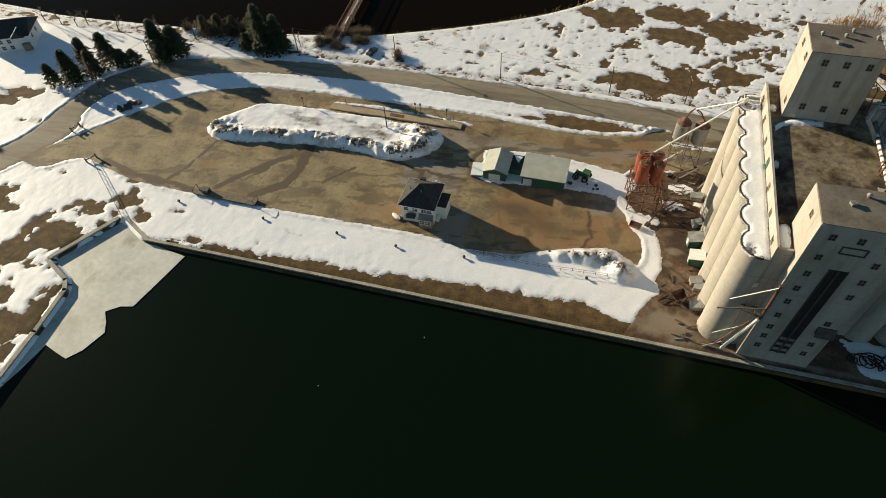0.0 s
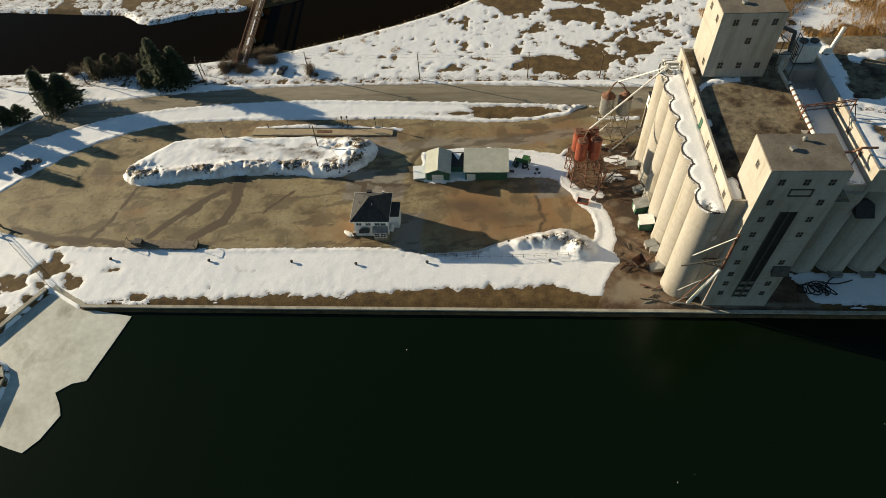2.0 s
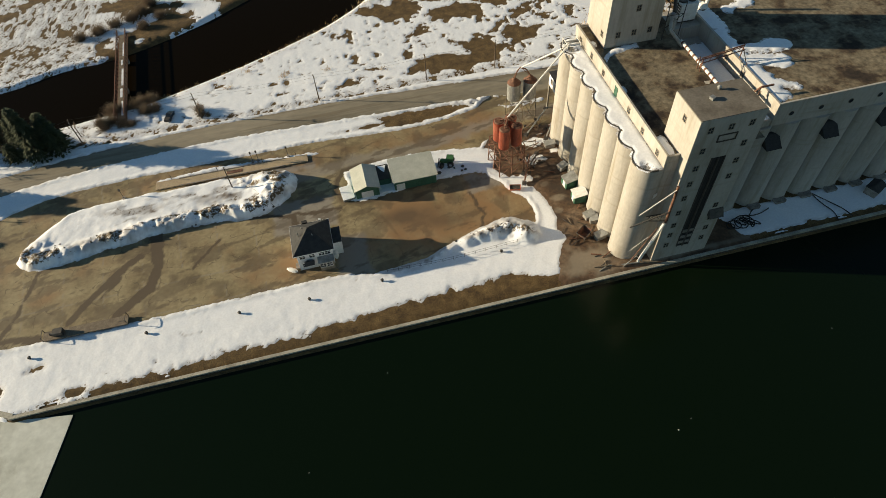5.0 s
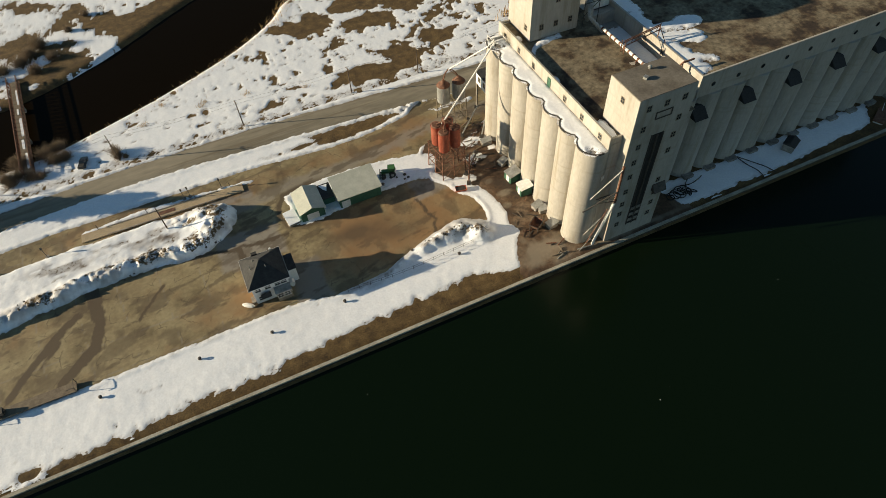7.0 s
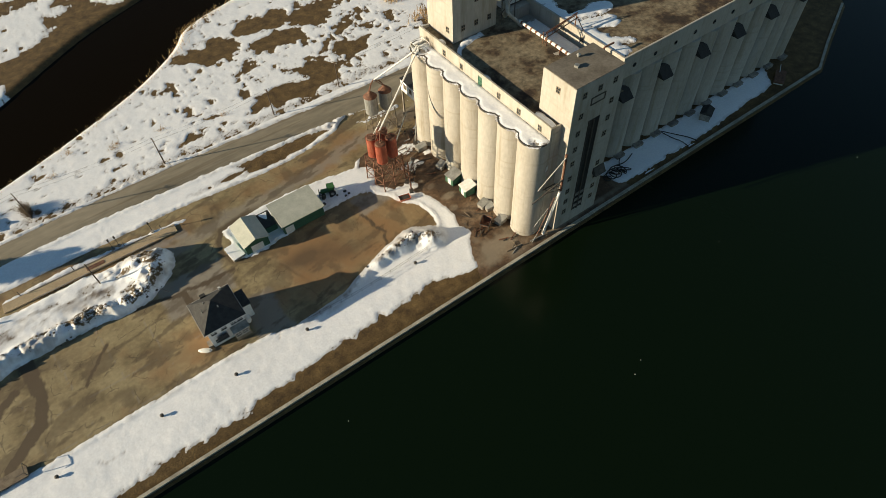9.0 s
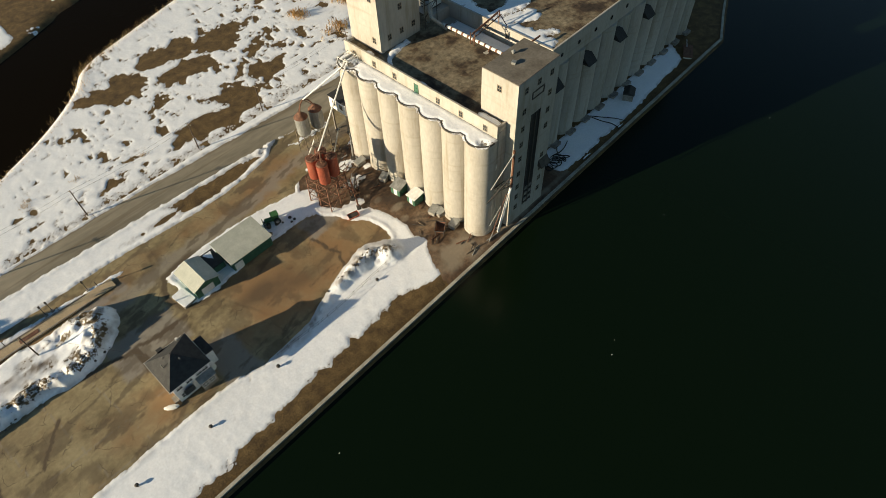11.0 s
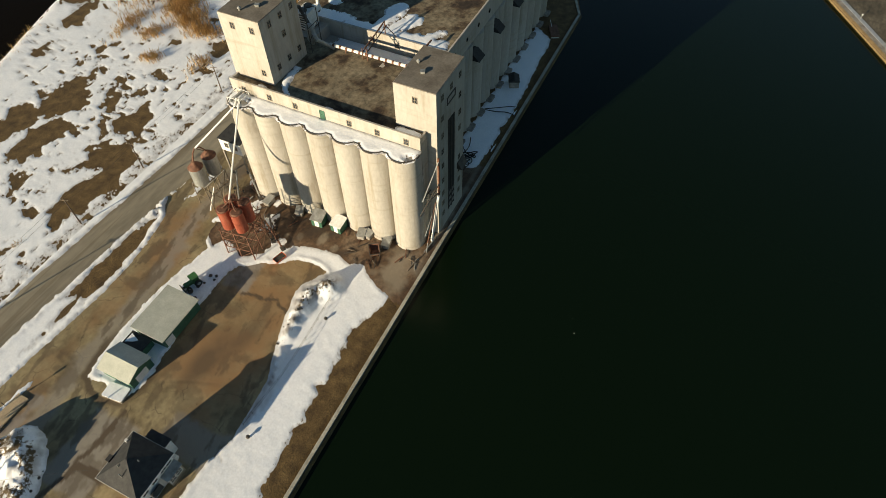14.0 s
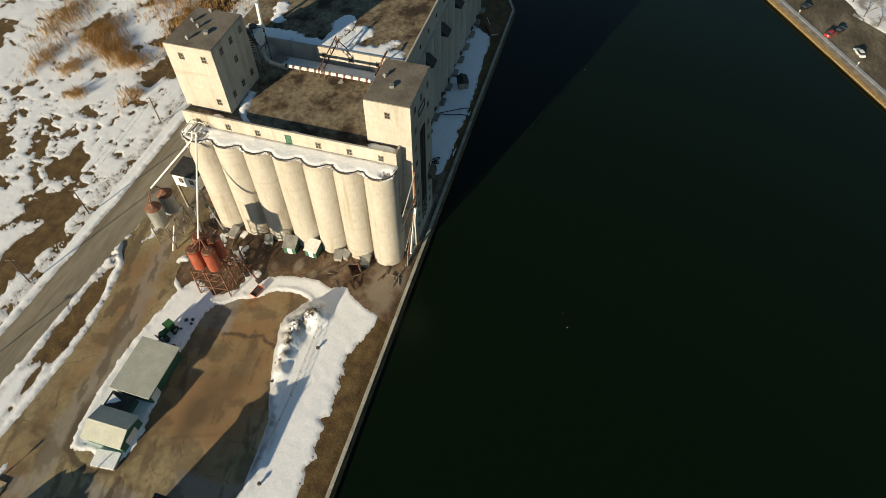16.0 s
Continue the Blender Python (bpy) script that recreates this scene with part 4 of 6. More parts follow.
# ---- storage annex with its row of silos ----
annex = thing("storage_annex", 60, 84, 0, 0, "long concrete silo annex with a flat brown roof", "grain elevator")
part("wall", Shape().box(1.6, 80, 4.6, 44, 0, 31.0), CONCRETE, annex)
gallery = part("gallery", Shape().box(1.6, 80, 1.4, 4.6, 25.6, 31.0), CONCRETE, annex)
part("parapet", Shape().box(1.5, 80.1, 1.3, 1.7, 31.0, 31.5).box(1.5, 1.95, 1.7, 44, 31.0, 31.5), CONCRETE, annex)
ax, ay = np.arange(1.9, 80.1, 0.8), np.arange(1.6, 44.1, 0.8)
AX, AY = np.meshgrid(ax, ay)
ar = sheet("roof", ax, ay, 31.08 + 0.15 * (cloudy(AX, AY, 6, 17) - 0.5), np.ones(AX.shape, bool), ROOFM)
ar.parent = annex
for y in (8, 14.5, 21):
    put_window(annex, 1.6, y, 29.4, -90)
south_silo = silo_mesh(3.5, 25.6)
for k in range(-1, 11):
    ob = new("silo", south_silo)
    ob.parent = annex
    ob.matrix_basis = pose(7.0 + 6.86 * k - 0.1, 4.2, 0)
round_pane = Shape().tube((0, 0.02, 0), (0, -0.06, 0), 0.62, n=16).tube((0, -0.06, 0), (0, -0.08, 0), 0.5, n=16, mi=1).mesh("window", [FRAME, GLASS])
for k in range(11):
    put_window(gallery, 5.5 + 6.86 * k, 1.4, 28.2, 0, round_pane)
hood = Shape().prism([(-1.8, -0.7), (1.8, -0.7), (1.8, 2.6), (-1.8, 2.6)], 0, 2.3, top=[(-1.8, 1.9), (1.8, 1.9), (1.8, 2.6), (-1.8, 2.6)]).mesh("hood", RUBBER)
for k in (0, 2, 4, 6, 8, 10):
    ob = new("hood", hood)
    ob.parent = annex
    ob.matrix_basis = pose(3.4 + 6.86 * k, -0.2, 20.5)
foot = Shape().box(-1.4, 1.4, -0.9, 0.9, 0, 0.8, bevel=0.2).mesh("plinth", CONC_RAW)
for k in range(11):
    ob = new("plinth", foot)
    ob.parent = annex
    ob.matrix_basis = pose(6.9 + 6.86 * k, 0.2, 0, 0, 0, 0)


# a lower silo in the recess beside the south tower
recess = part("silo", Shape().tube((0, 0, 0), (0, 0, 25.0), 3.0, n=36), CONCRETE, annex, at=pose(-6.2, 3.6, 0))
part("snow_cap", Shape().tube((0, 0, 25.0), (0, 0, 25.15), 2.7, 2.3, n=30), SNOW, recess, "patchy snow cap")

# ---- snow lying on roofs ----
def roof_snow(name, x0, x1, y0, y1, z, state, label, step=0.25, ragged=1.2):
    xs, ys = np.arange(x0, x1 + 0.001, step), np.arange(y0, y1 + 0.001, step)
    X, Y = np.meshgrid(xs, ys)
    d = state(X, Y) + ragged * (cloudy(X, Y, 1.6, 201) - 0.5)
    d = np.minimum(d, np.minimum(np.minimum(X - x0, x1 - X), np.minimum(Y - y0, y1 - Y)) + 0.05)
    h = np.clip(d * 0.25, -0.25, 0.16) + 0.04 * (grain(X, Y, 0.8, 5) - 0.5)
    ob = sheet(name, xs, ys, z + h, h > -0.12, SNOW, [("dirt", np.clip(0.5 - d * 2, 0, 0.5) * (grain(X, Y, 1.1, 9) > 0.45)), ("thin", np.clip(0.9 - d, 0, 0.8))])
    return tagged(ob, label, "snow", kind="stuff")


def silo_tops(X, Y):
    k = np.clip(np.round((Y - 81.35) / 6.58), 0, 6)
    r = RS - 0.2 - np.hypot(X - 32.2, Y - 81.35 - 6.58 * k)
    flatpart = np.minimum(X - 30.3, np.minimum(Y - 80.5, 121.8 - Y))
    bare = np.hypot((X - 31) / 1.2, (Y - 120) / 1.8)
    bare2 = np.hypot((X - 30.6) / 1.0, (Y - 79.3) / 1.3)
    return np.minimum(np.maximum(r, flatpart), np.minimum(bare - 1, bare2 - 1) * 1.2)


roof_snow("ledge_snow", 28.9, 33.55, 78.0, 124.5, 28.16, silo_tops, "white snow lying on the silo tops", 0.2, 0.3)


def gutter_snow(X, Y):
    return np.minimum(np.minimum(X - 56.4 - 0.8 * np.sin(Y * 0.5), 61.4 - X), np.minimum(Y - 86.5, 114 - Y)) + 0.2


roof_snow("gutter_snow", 54.8, 61.5, 85.7, 117, 27.36, gutter_snow, "snow in the trough between the two roofs")


def annex_snow(X, Y):
    def along(x0, y0, x1, y1, w):
        q = np.clip(((X - x0) * (x1 - x0) + (Y - y0) * (y1 - y0)) / ((x1 - x0) ** 2 + (y1 - y0) ** 2), 0, 1)
        return w - np.hypot(X - x0 - q * (x1 - x0), Y - y0 - q * (y1 - y0))

    strips = [along(63.2, 88, 63.2, 111, 1.7), along(64, 105, 73.5, 104.2, 2.0), along(64, 101, 70.5, 98.4, 1.7), along(63.6, 116, 63.6, 124, 2.4), along(65, 92, 68.5, 90.5, 0.8), along(70, 120, 76, 121, 1.2)]
    return np.maximum.reduce(strips) + 1.6 * (cloudy(X, Y, 4, 211) - 0.5) + 2.6 * (cloudy(X * 0.7, Y, 2.2, 213, 4) - 0.5)


roof_snow("annex_snow", 61.9, 84, 86, 127.8, 31.16, annex_snow, "melting snow patches on the annex roof", 0.4)


def corner_snow(X, Y):
    a = 0.7 - np.abs(Y - (114.0 - 3.5 * np.exp(-(X - 35) / 2.0)))
    a = np.minimum(a, np.minimum(X - 35.2, 44 - X))
    b = 0.9 - np.hypot((X - 35.2) / 1.0, (Y - 81.5) / 3.2) * 1.0
    c = 0.55 - np.hypot((X - 34.6) / 0.9, (Y - 100) / 1.4)
    d = 0.5 - np.hypot((X - 35.0) / 1.0, (Y - 117.5) / 1.8)
    return np.maximum(np.maximum(a, b), np.maximum(c, d)) * 1.4


roof_snow("roof_drift", 34.1, 48, 78.8, 120, 30.42, corner_snow, "thin snow drifts on the workhouse roof")


# ---- elevator gear: gantries, pipes and roof gear ----
def rig(name, x, y, z, label, category, pieces, mats, group=""):
    """A thing of several named tube parts: (part name, [(p, q, r), ...], material number)."""
    root = thing(name, x, y, z, 0, label, category, group)
    for pname, tubes, mi in pieces:
        s = Shape()
        for p, q, r in tubes:
            s.tube(p, q, r, n=8)
        part(pname, s, mats[mi], root)
    return root


rig("grain_spout", 33.5, 76.4, 0, "white grain spout with bent arms against the tower corner", "grain spout",
    [("spout", [((0, 0, 0.4), (2.9, -0.6, 13.6), 0.32)], 0), ("riser", [((3.1, -0.5, 13.5), (3.0, -0.6, 24.5), 0.28)], 1),
     ("boom", [((3.0, -0.7, 17.2), (-4.6, 0.2, 13.6), 0.16)], 2), ("boom", [((3.0, -0.7, 23.8), (-3.2, 0.2, 17.0), 0.14)], 3),
     ("platform_beam", [((-0.4, 0.4, 14.2), (3.4, -0.7, 14.2), 0.12), ((-0.4, 1.6, 14.2), (3.2, 1.4, 14.2), 0.12), ((0.2, 0.4, 14.2), (0.2, 1.6, 14.2), 0.1), ((1.8, -0.3, 14.2), (1.8, 1.6, 14.2), 0.1), ((0.2, 0.4, 14.2), (0.2, 0.4, 15.4), 0.06), ((1.8, -0.3, 14.2), (1.8, -0.3, 15.4), 0.06), ((0.2, 0.4, 15.4), (3.0, -0.6, 15.4), 0.06)], 2),
     ("stay", [((-1.6, 0.3, 1.2), (1.8, -0.3, 12.0), 0.12)], 1), ("stay", [((-3.0, 0.2, 5.0), (0.6, 0.0, 9.0), 0.08)], 3),
     ("foot_frame", [((-3.8, 0.2, 0.3), (0.4, -0.3, 0.3), 0.14), ((-3.6, -0.3, 0.15), (-0.4, 0.6, 1.8), 0.12), ((-0.4, 0.6, 1.8), (1.0, -0.2, 0.2), 0.12)], 3)],
    [WHITE_PAINT, RUST, DARK_STEEL, STEEL])

# delivery pipes to the bins and the gear at the silo head
rig("bin_pipe", 28.9, 119.6, 0, "long white delivery pipe down to the red bins", "pipe",
    [("pipe", [((0, 0, 28.4), (-14.5, -4.1, 15.4), 0.2)], 0), ("elbow", [((0, 0, 28.4), (1.8, 0.8, 29.2), 0.26)], 0), ("prop", [((1.5, 0.7, 27.8), (1.5, 0.7, 29.1), 0.12)], 1)], [WHITE_PAINT, DARK_STEEL])
rig("bin_pipe", 29.1, 120.6, 0, "white delivery pipe to the grey bins", "pipe",
    [("pipe", [((0, 0, 28.4), (-6.2, 10.4, 17.2), 0.2)], 0), ("elbow", [((0, 0, 28.4), (1.6, 0.6, 29.2), 0.24)], 0), ("prop", [((1.3, 0.5, 27.8), (1.3, 0.5, 29.1), 0.12)], 1)], [WHITE_PAINT, DARK_STEEL])
rig("head_frame", 31.3, 121.2, 27.9, "pale steel walkway frame on the end silo", "steel frame",
    [("post", [((dx, dy, 0), (dx, dy, 1.8), 0.09)], 0) for dx, dy in ((-1.6, -1.6), (1.6, -1.6), (1.6, 1.6), (-1.6, 1.6))] +
    [("rail", [((-1.6, s, 1.75), (1.6, s, 1.75), 0.08)], 0) for s in (-1.6, 0, 1.6)] + [("rail", [((s, -1.6, 1.7), (s, 1.6, 1.7), 0.08)], 0) for s in (-1.6, 1.6)] + [("duct", [((-1.8, 0.8, 0.9), (1.9, 0.4, 1.1), 0.32)], 1)], [WHITE_PAINT, STEEL])

rig("roof_conveyor", 53.0, 100, 30.4, "rusty white conveyor pipe along the roof edge", "conveyor",
    [("pipe", [((0, 11, 1.2), (0, -9.6, 1.2), 0.38)], 0)] + [("clamp", [((0, y, 1.2), (0, y + 0.5, 1.2), 0.42)], 1) for y in np.arange(-9, 11, 1.7)] + [("stand", [((0, y, -0.1), (0, y, 0.9), 0.12)], 1) for y in (-8, -3, 2, 7)], [WHITE_PAINT, RUST])
rig("roof_gantry", 52.6, 101.6, 30.4, "rusty red lattice gantry over the roof trough", "gantry",
    [("chord", [((0, dy, 2.0), (9.6, dy, 3.4), 0.12)], 0) for dy in (-0.5, 0.5)] + [("chord", [((0, 0, 2.9), (9.6, 0, 4.3), 0.12)], 0)] +
    [("leg", [((0, dy, -0.1), (0, dy, 2.9), 0.12)], 0) for dy in (-0.6, 0.6)] + [("brace", [((k * 1.6, -0.5, 2.0 + 0.233 * k), (k * 1.6 + 0.8, 0.0, 3.0 + 0.233 * k), 0.06), ((k * 1.6 + 0.8, 0.0, 3.0 + 0.233 * k), (k * 1.6 + 1.6, 0.5, 2.23 + 0.233 * k), 0.06)], 0) for k in range(6)] + [("strut", [((9.4, 0, 0.9), (9.4, 0, 4.2), 0.12), ((9.4, -3, 0.9), (9.4, 0, 3.6), 0.09)], 0)], [RUST])
rig("roof_pipe", 58, 88.5, 30.4, "bent rusty pipe at the roof trough", "pipe",
    [("run", [((-2, 2, 0.6), (0.8, 2, 0.8), 0.22), ((0.8, 2, 0.8), (1.6, 1.4, 2.4), 0.22), ((1.6, 1.4, 2.4), (4.4, 1.4, 2.4), 0.22)], 0), ("leg", [((1.6, 1.4, -3.1), (1.6, 1.4, 2.4), 0.1), ((-1.6, 2, -3.1), (-1.6, 2, 0.6), 0.1)], 0)], [RUST])
# dust collector east of the north tower
dc = thing("dust_collector", 52, 115, 30.4, 0, "grey metal dust collector with ducts on the roof", "dust collector")
s = Shape()
s.tube((0, 0, 2.2), (0, 0, 5.2), 1.1, n=14).tube((0, 0, 0.6), (0, 0, 2.2), 0.3, 1.1, n=14).tube((0, 0, 5.2), (0, 0, 5.8), 1.1, 0.5, n=14)
part("cyclone", s, STEEL, dc)
part("duct", Shape().tube((-0.4, -0.4, 5.6), (-1.4, -2.4, 3.4), 0.42, n=10).tube((-1.4, -2.4, 3.4), (0.6, -4.2, 1.0), 0.42, n=10).tube((0.6, -4.2, 1.0), (1.2, -5.0, 0.4), 0.5, n=10), STEEL, dc)
part("duct", Shape().tube((0.8, 0.6, 4.8), (1.6, 3.2, 8.4), 0.4, n=10).tube((1.6, 3.2, 8.4), (-2.4, 3.4, 10.0), 0.4, n=10), DARK_STEEL, dc)
part("stair_frame", Shape().beam((-2, -1, 0), (-2, -1, 9), 0.14).beam((-2, 2, 0), (-2, 2, 9), 0.14).beam((2, 2, 0), (2, 2, 9), 0.14).beam((2, -1, 0), (2, -1, 9), 0.14).beam((-2, -1, 3), (2, -1, 6), 0.12).beam((2, 2, 6), (-2, 2, 9), 0.12).beam((-2, -1, 6), (2, -1, 6), 0.12).beam((-2, -1, 9), (-2, 2, 9), 0.12).beam((2, -1, 9), (2, 2, 9), 0.12), DARK_STEEL, dc)
unit = thing("cooling_unit", 58.6, 120.5, 30.4, 0, "pale boxy ventilation unit with slats on the roof", "ventilation unit")
part("housing", Shape().box(-2.2, 2.2, -1.6, 1.6, 0.4, 4.6, bevel=0.1), WHITE_PAINT, unit)
for k in range(6):
    part("slat", Shape().box(-2.26, -2.2, -1.4, 1.4, 0.9 + 0.6 * k, 1.2 + 0.6 * k), DARK_STEEL, unit)
part("base", Shape().box(-2.0, 2.0, -1.5, 1.5, 0, 0.4), DARK_STEEL, unit)
for dx in (-1.1, 1.1):
    part("fan_ring", Shape().tube((dx, 0, 4.6), (dx, 0, 5.0), 0.9, n=16), DARK_STEEL, unit)
rig("exhaust_stack", 64.4, 121.4, 31.1, "white exhaust stack with a curved fan housing", "chimney",
    [("stack", [((0, 0, 0.6), (0.8, 0.2, 6.4), 0.42)], 0), ("fan_housing", [((-0.5, -0.6, 0.9), (-0.5, 0.7, 0.9), 0.95)], 0), ("base", [((-0.6, 0, 0), (-0.6, 0, 0.5), 0.8)], 1)], [WHITE_PAINT, DARK_STEEL])
# emblem on the first silo
part("emblem", Shape().box(-0.55, 0.55, -0.05, 0.0, -0.6, 0.6).box(-0.25, 0.25, -0.09, -0.05, -0.3, 0.3), WHITE_PAINT, elevator, "small white emblem", at=pose(33.6 - 36, 81.35 - 3.5 - 76 + 0.24, 20.5, 0, 0, 20))

# ---- bins on legs ----
red = thing("red_bin_cluster", 14.3, 114.9, 0, 8, "four faded red cylindrical bins on a rusty lattice stand", "storage bin")
for dx, dy in ((-1.65, 1.65), (-1.65, -1.65), (1.65, -1.65), (1.65, 1.65)):
    s = Shape().tube((0, 0, 8.4), (0, 0, 13.8), 1.36, n=24).tube((0, 0, 7.2), (0, 0, 8.4), 0.35, 1.36, n=24).tube((0, 0, 13.8), (0, 0, 14.0), 1.43, n=24)
    tank = part("tank", s, REDT, red, at=pose(dx, dy, 0))
    for z in (9.9, 11.2, 12.5):
        part("band", Shape().tube((0, 0, z), (0, 0, z + 0.06), 1.385, n=24), REDT, tank)
    part("lid", Shape().tube((0, 0, 14.0), (0, 0, 14.25), 1.3, 1.05, n=24).tube((0.3, 0, 14.2), (0.3, 0, 14.6), 0.3, n=10), RUST, tank, "rusty domed lid")
for dx in (-3.5, 0, 3.5):
    for dy in (-3.5, 0, 3.5):
        if dx or dy:
            part("leg", Shape().beam((dx, dy, 0), (dx * 0.92, dy * 0.92, 8.4), 0.2), RUST, red)
for z in (2.8, 5.6, 8.3):
    for a in (-3.4, 0, 3.4):
        part("girder", Shape().beam((-3.4, a, z), (3.4, a, z), 0.16), RUST, red)
        part("girder", Shape().beam((a, -3.4, z), (a, 3.4, z), 0.16), RUST, red)
for z in (0.1, 2.8, 5.6):
    for a in (-3.45, 3.45):
        for q in (-3.45, 0):
            part("brace", Shape().beam((q, a, z), (q + 3.45, a, z + 2.7), 0.08), RUST, red)
            part("brace", Shape().beam((a, q + 3.45, z), (a, q, z + 2.7), 0.08), RUST, red)
head = Shape()
for k in range(6):
    a = math.pi * k / 3
    head.beam((1.7 * math.cos(a), 1.7 * math.sin(a), 14.0), (0.25 * math.cos(a), 0.25 * math.sin(a), 15.9), 0.1).beam((1.5 * math.cos(a), 1.5 * math.sin(a), 14.6), (1.5 * math.cos(a + 1.05), 1.5 * math.sin(a + 1.05), 14.6), 0.08)
part("head_frame", head, RUST, red, "rusty spider frame carrying the pipe end")
for a in (0.785, 2.356, 3.927, 5.498):
    part("branch_pipe", Shape().tube((0, 0, 15.8), (2.2 * math.cos(a), 2.2 * math.sin(a), 14.4), 0.16, n=8), RUST, red)

grey = thing("grey_bin_pair", 23.6, 131.5, 0, -3, "two galvanised bins with rusty cone tops on a pale stand", "storage bin")
for dx in (-2.2, 2.2):
    s = Shape().tube((0, 0, 7.4), (0, 0, 12.4), 1.75, n=24).tube((0, 0, 5.4), (0, 0, 7.4), 0.3, 1.75, n=24)
    tank = part("tank", s, STEEL, grey, at=pose(dx, 0, 0))
    for z in (8.4, 9.4, 10.4, 11.4):
        part("band", Shape().tube((0, 0, z), (0, 0, z + 0.08), 1.79, n=24), STEEL, tank)
    part("cone_top", Shape().tube((0, 0, 12.4), (0, 0, 13.9), 1.82, 0.35, n=24), RUST, tank, "rusty cone top")
for dx in (-3.6, 0, 3.6):
    for dy in (-1.9, 1.9):
        part("leg", Shape().beam((dx, dy * 1.2, 0), (dx, dy, 7.4), 0.16), WOOD, grey)
for z in (3.6, 7.3):
    for dy in (-1.9, 1.9):
        part("girder", Shape().beam((-3.6, dy, z), (3.6, dy, z), 0.14), WHITE_PAINT if z > 5 else WOOD, grey)
    for dx in (-3.6, 0, 3.6):
        part("girder", Shape().beam((dx, -1.9, z), (dx, 1.9, z), 0.14), WOOD, grey)
for q in (-3.6, 0):
    part("brace", Shape().beam((q, -2.1, 0.2), (q + 3.6, -1.9, 7.2), 0.12).beam((q + 3.6, -2.1, 0.2), (q, -1.9, 7.2), 0.1), WOOD, grey)
part("arch_pipe", Shape().tube((-2.2, 0, 13.8), (-1.6, -0.3, 16.2), 0.16, n=8).tube((-1.6, -0.3, 16.2), (-0.8, -0.5, 17.3), 0.16, n=8).tube((-0.8, -0.5, 17.3), (0.8, -0.2, 16.2), 0.16, n=8).tube((0.8, -0.2, 16.2), (2.2, 0, 13.8), 0.16, n=8).tube((-2.2, 0.9, 13.4), (-0.8, -0.4, 17.2), 0.08, n=6).tube((2.2, 0.9, 13.4), (-0.8, -0.4, 17.2), 0.08, n=6), RUST, grey)
part("chute", Shape().beam((-4.6, -2.0, 0.4), (-0.5, -1.2, 4.6), 0.3), WHITE_PAINT, grey)

# ---- receiving shed and small huts at the silo feet ----
rec = thing("receiving_shed", 34.6, 130.6, 0, 0, "raised white shed on posts beside the road", "shed")
part("cabin", Shape().box(-2.4, 3.2, -3.2, 3.2, 8.0, 11.6), SIDING, rec)
part("roof", Shape().box(-2.6, 3.4, -3.4, 3.4, 11.6, 11.85), SHINGLE, rec)
for dx, dy in ((-2.2, -3.0), (3.0, -3.0), (3.0, 3.0), (-2.2, 3.0)):
    part("post", Shape().box(dx - 0.2, dx + 0.2, dy - 0.2, dy + 0.2, 0, 8.0), CONC_RAW, rec)
for y in (-1.5, 1.2):
    put_window(rec, -2.4, y, 10.0, -90)


def silo_hut(x, y, rz, roof_mat):
    h = thing("silo_hut", x, y, 0, rz, "small green hut with a pale lean-to roof at a silo foot", "hut", "huts at the silo feet")
    part("wall", Shape().box(-1.5, 1.5, -1.4, 1.4, 0, 2.3), GREEN, h)
    part("roof", Shape().add([(-1.7, -1.6, 2.2), (1.7, -1.6, 2.9), (1.7, 1.6, 2.9), (-1.7, 1.6, 2.2), (-1.7, -1.6, 2.32), (1.7, -1.6, 3.02), (1.7, 1.6, 3.02), (-1.7, 1.6, 2.32)], [(3, 2, 1, 0), (4, 5, 6, 7), (0, 1, 5, 4), (1, 2, 6, 5), (2, 3, 7, 6), (3, 0, 4, 7)]), roof_mat, h)
    part("door", Shape().box(-1.54, -1.5, -0.6, 0.5, 0.05, 2.0), WHITE_PAINT, h, "white door")
    return h


silo_hut(27.4, 103.6, 6, STEEL)
silo_hut(27.8, 98.3, -3, WHITE_PAINT)
for x, y, rz, w in ((28.0, 92.2, 12, 1.0), (28.6, 90.6, -10, 0.8), (28.2, 85.6, 8, 1.1), (27.8, 109.5, 20, 0.9), (27.5, 118.4, -5, 1.1)):
    b = thing("discharge_box", x, y, 0, rz, "broken pale concrete discharge box at a silo foot", "box", "boxes at the silo feet")
    part("box", Shape().box(-1.2 * w, 1.2 * w, -0.9, 0.9, 0, 1.1, bevel=0.15), CONC_RAW, b)
    part("lid", Shape().add([(-1.3 * w, -1, 1.1), (1.3 * w, -1, 1.5), (1.3 * w, 1, 1.5), (-1.3 * w, 1, 1.1), (-1.3 * w, -1, 1.2), (1.3 * w, -1, 1.6), (1.3 * w, 1, 1.6), (-1.3 * w, 1, 1.2)], [(3, 2, 1, 0), (4, 5, 6, 7), (0, 1, 5, 4), (1, 2, 6, 5), (2, 3, 7, 6), (3, 0, 4, 7)]), STEEL, b)

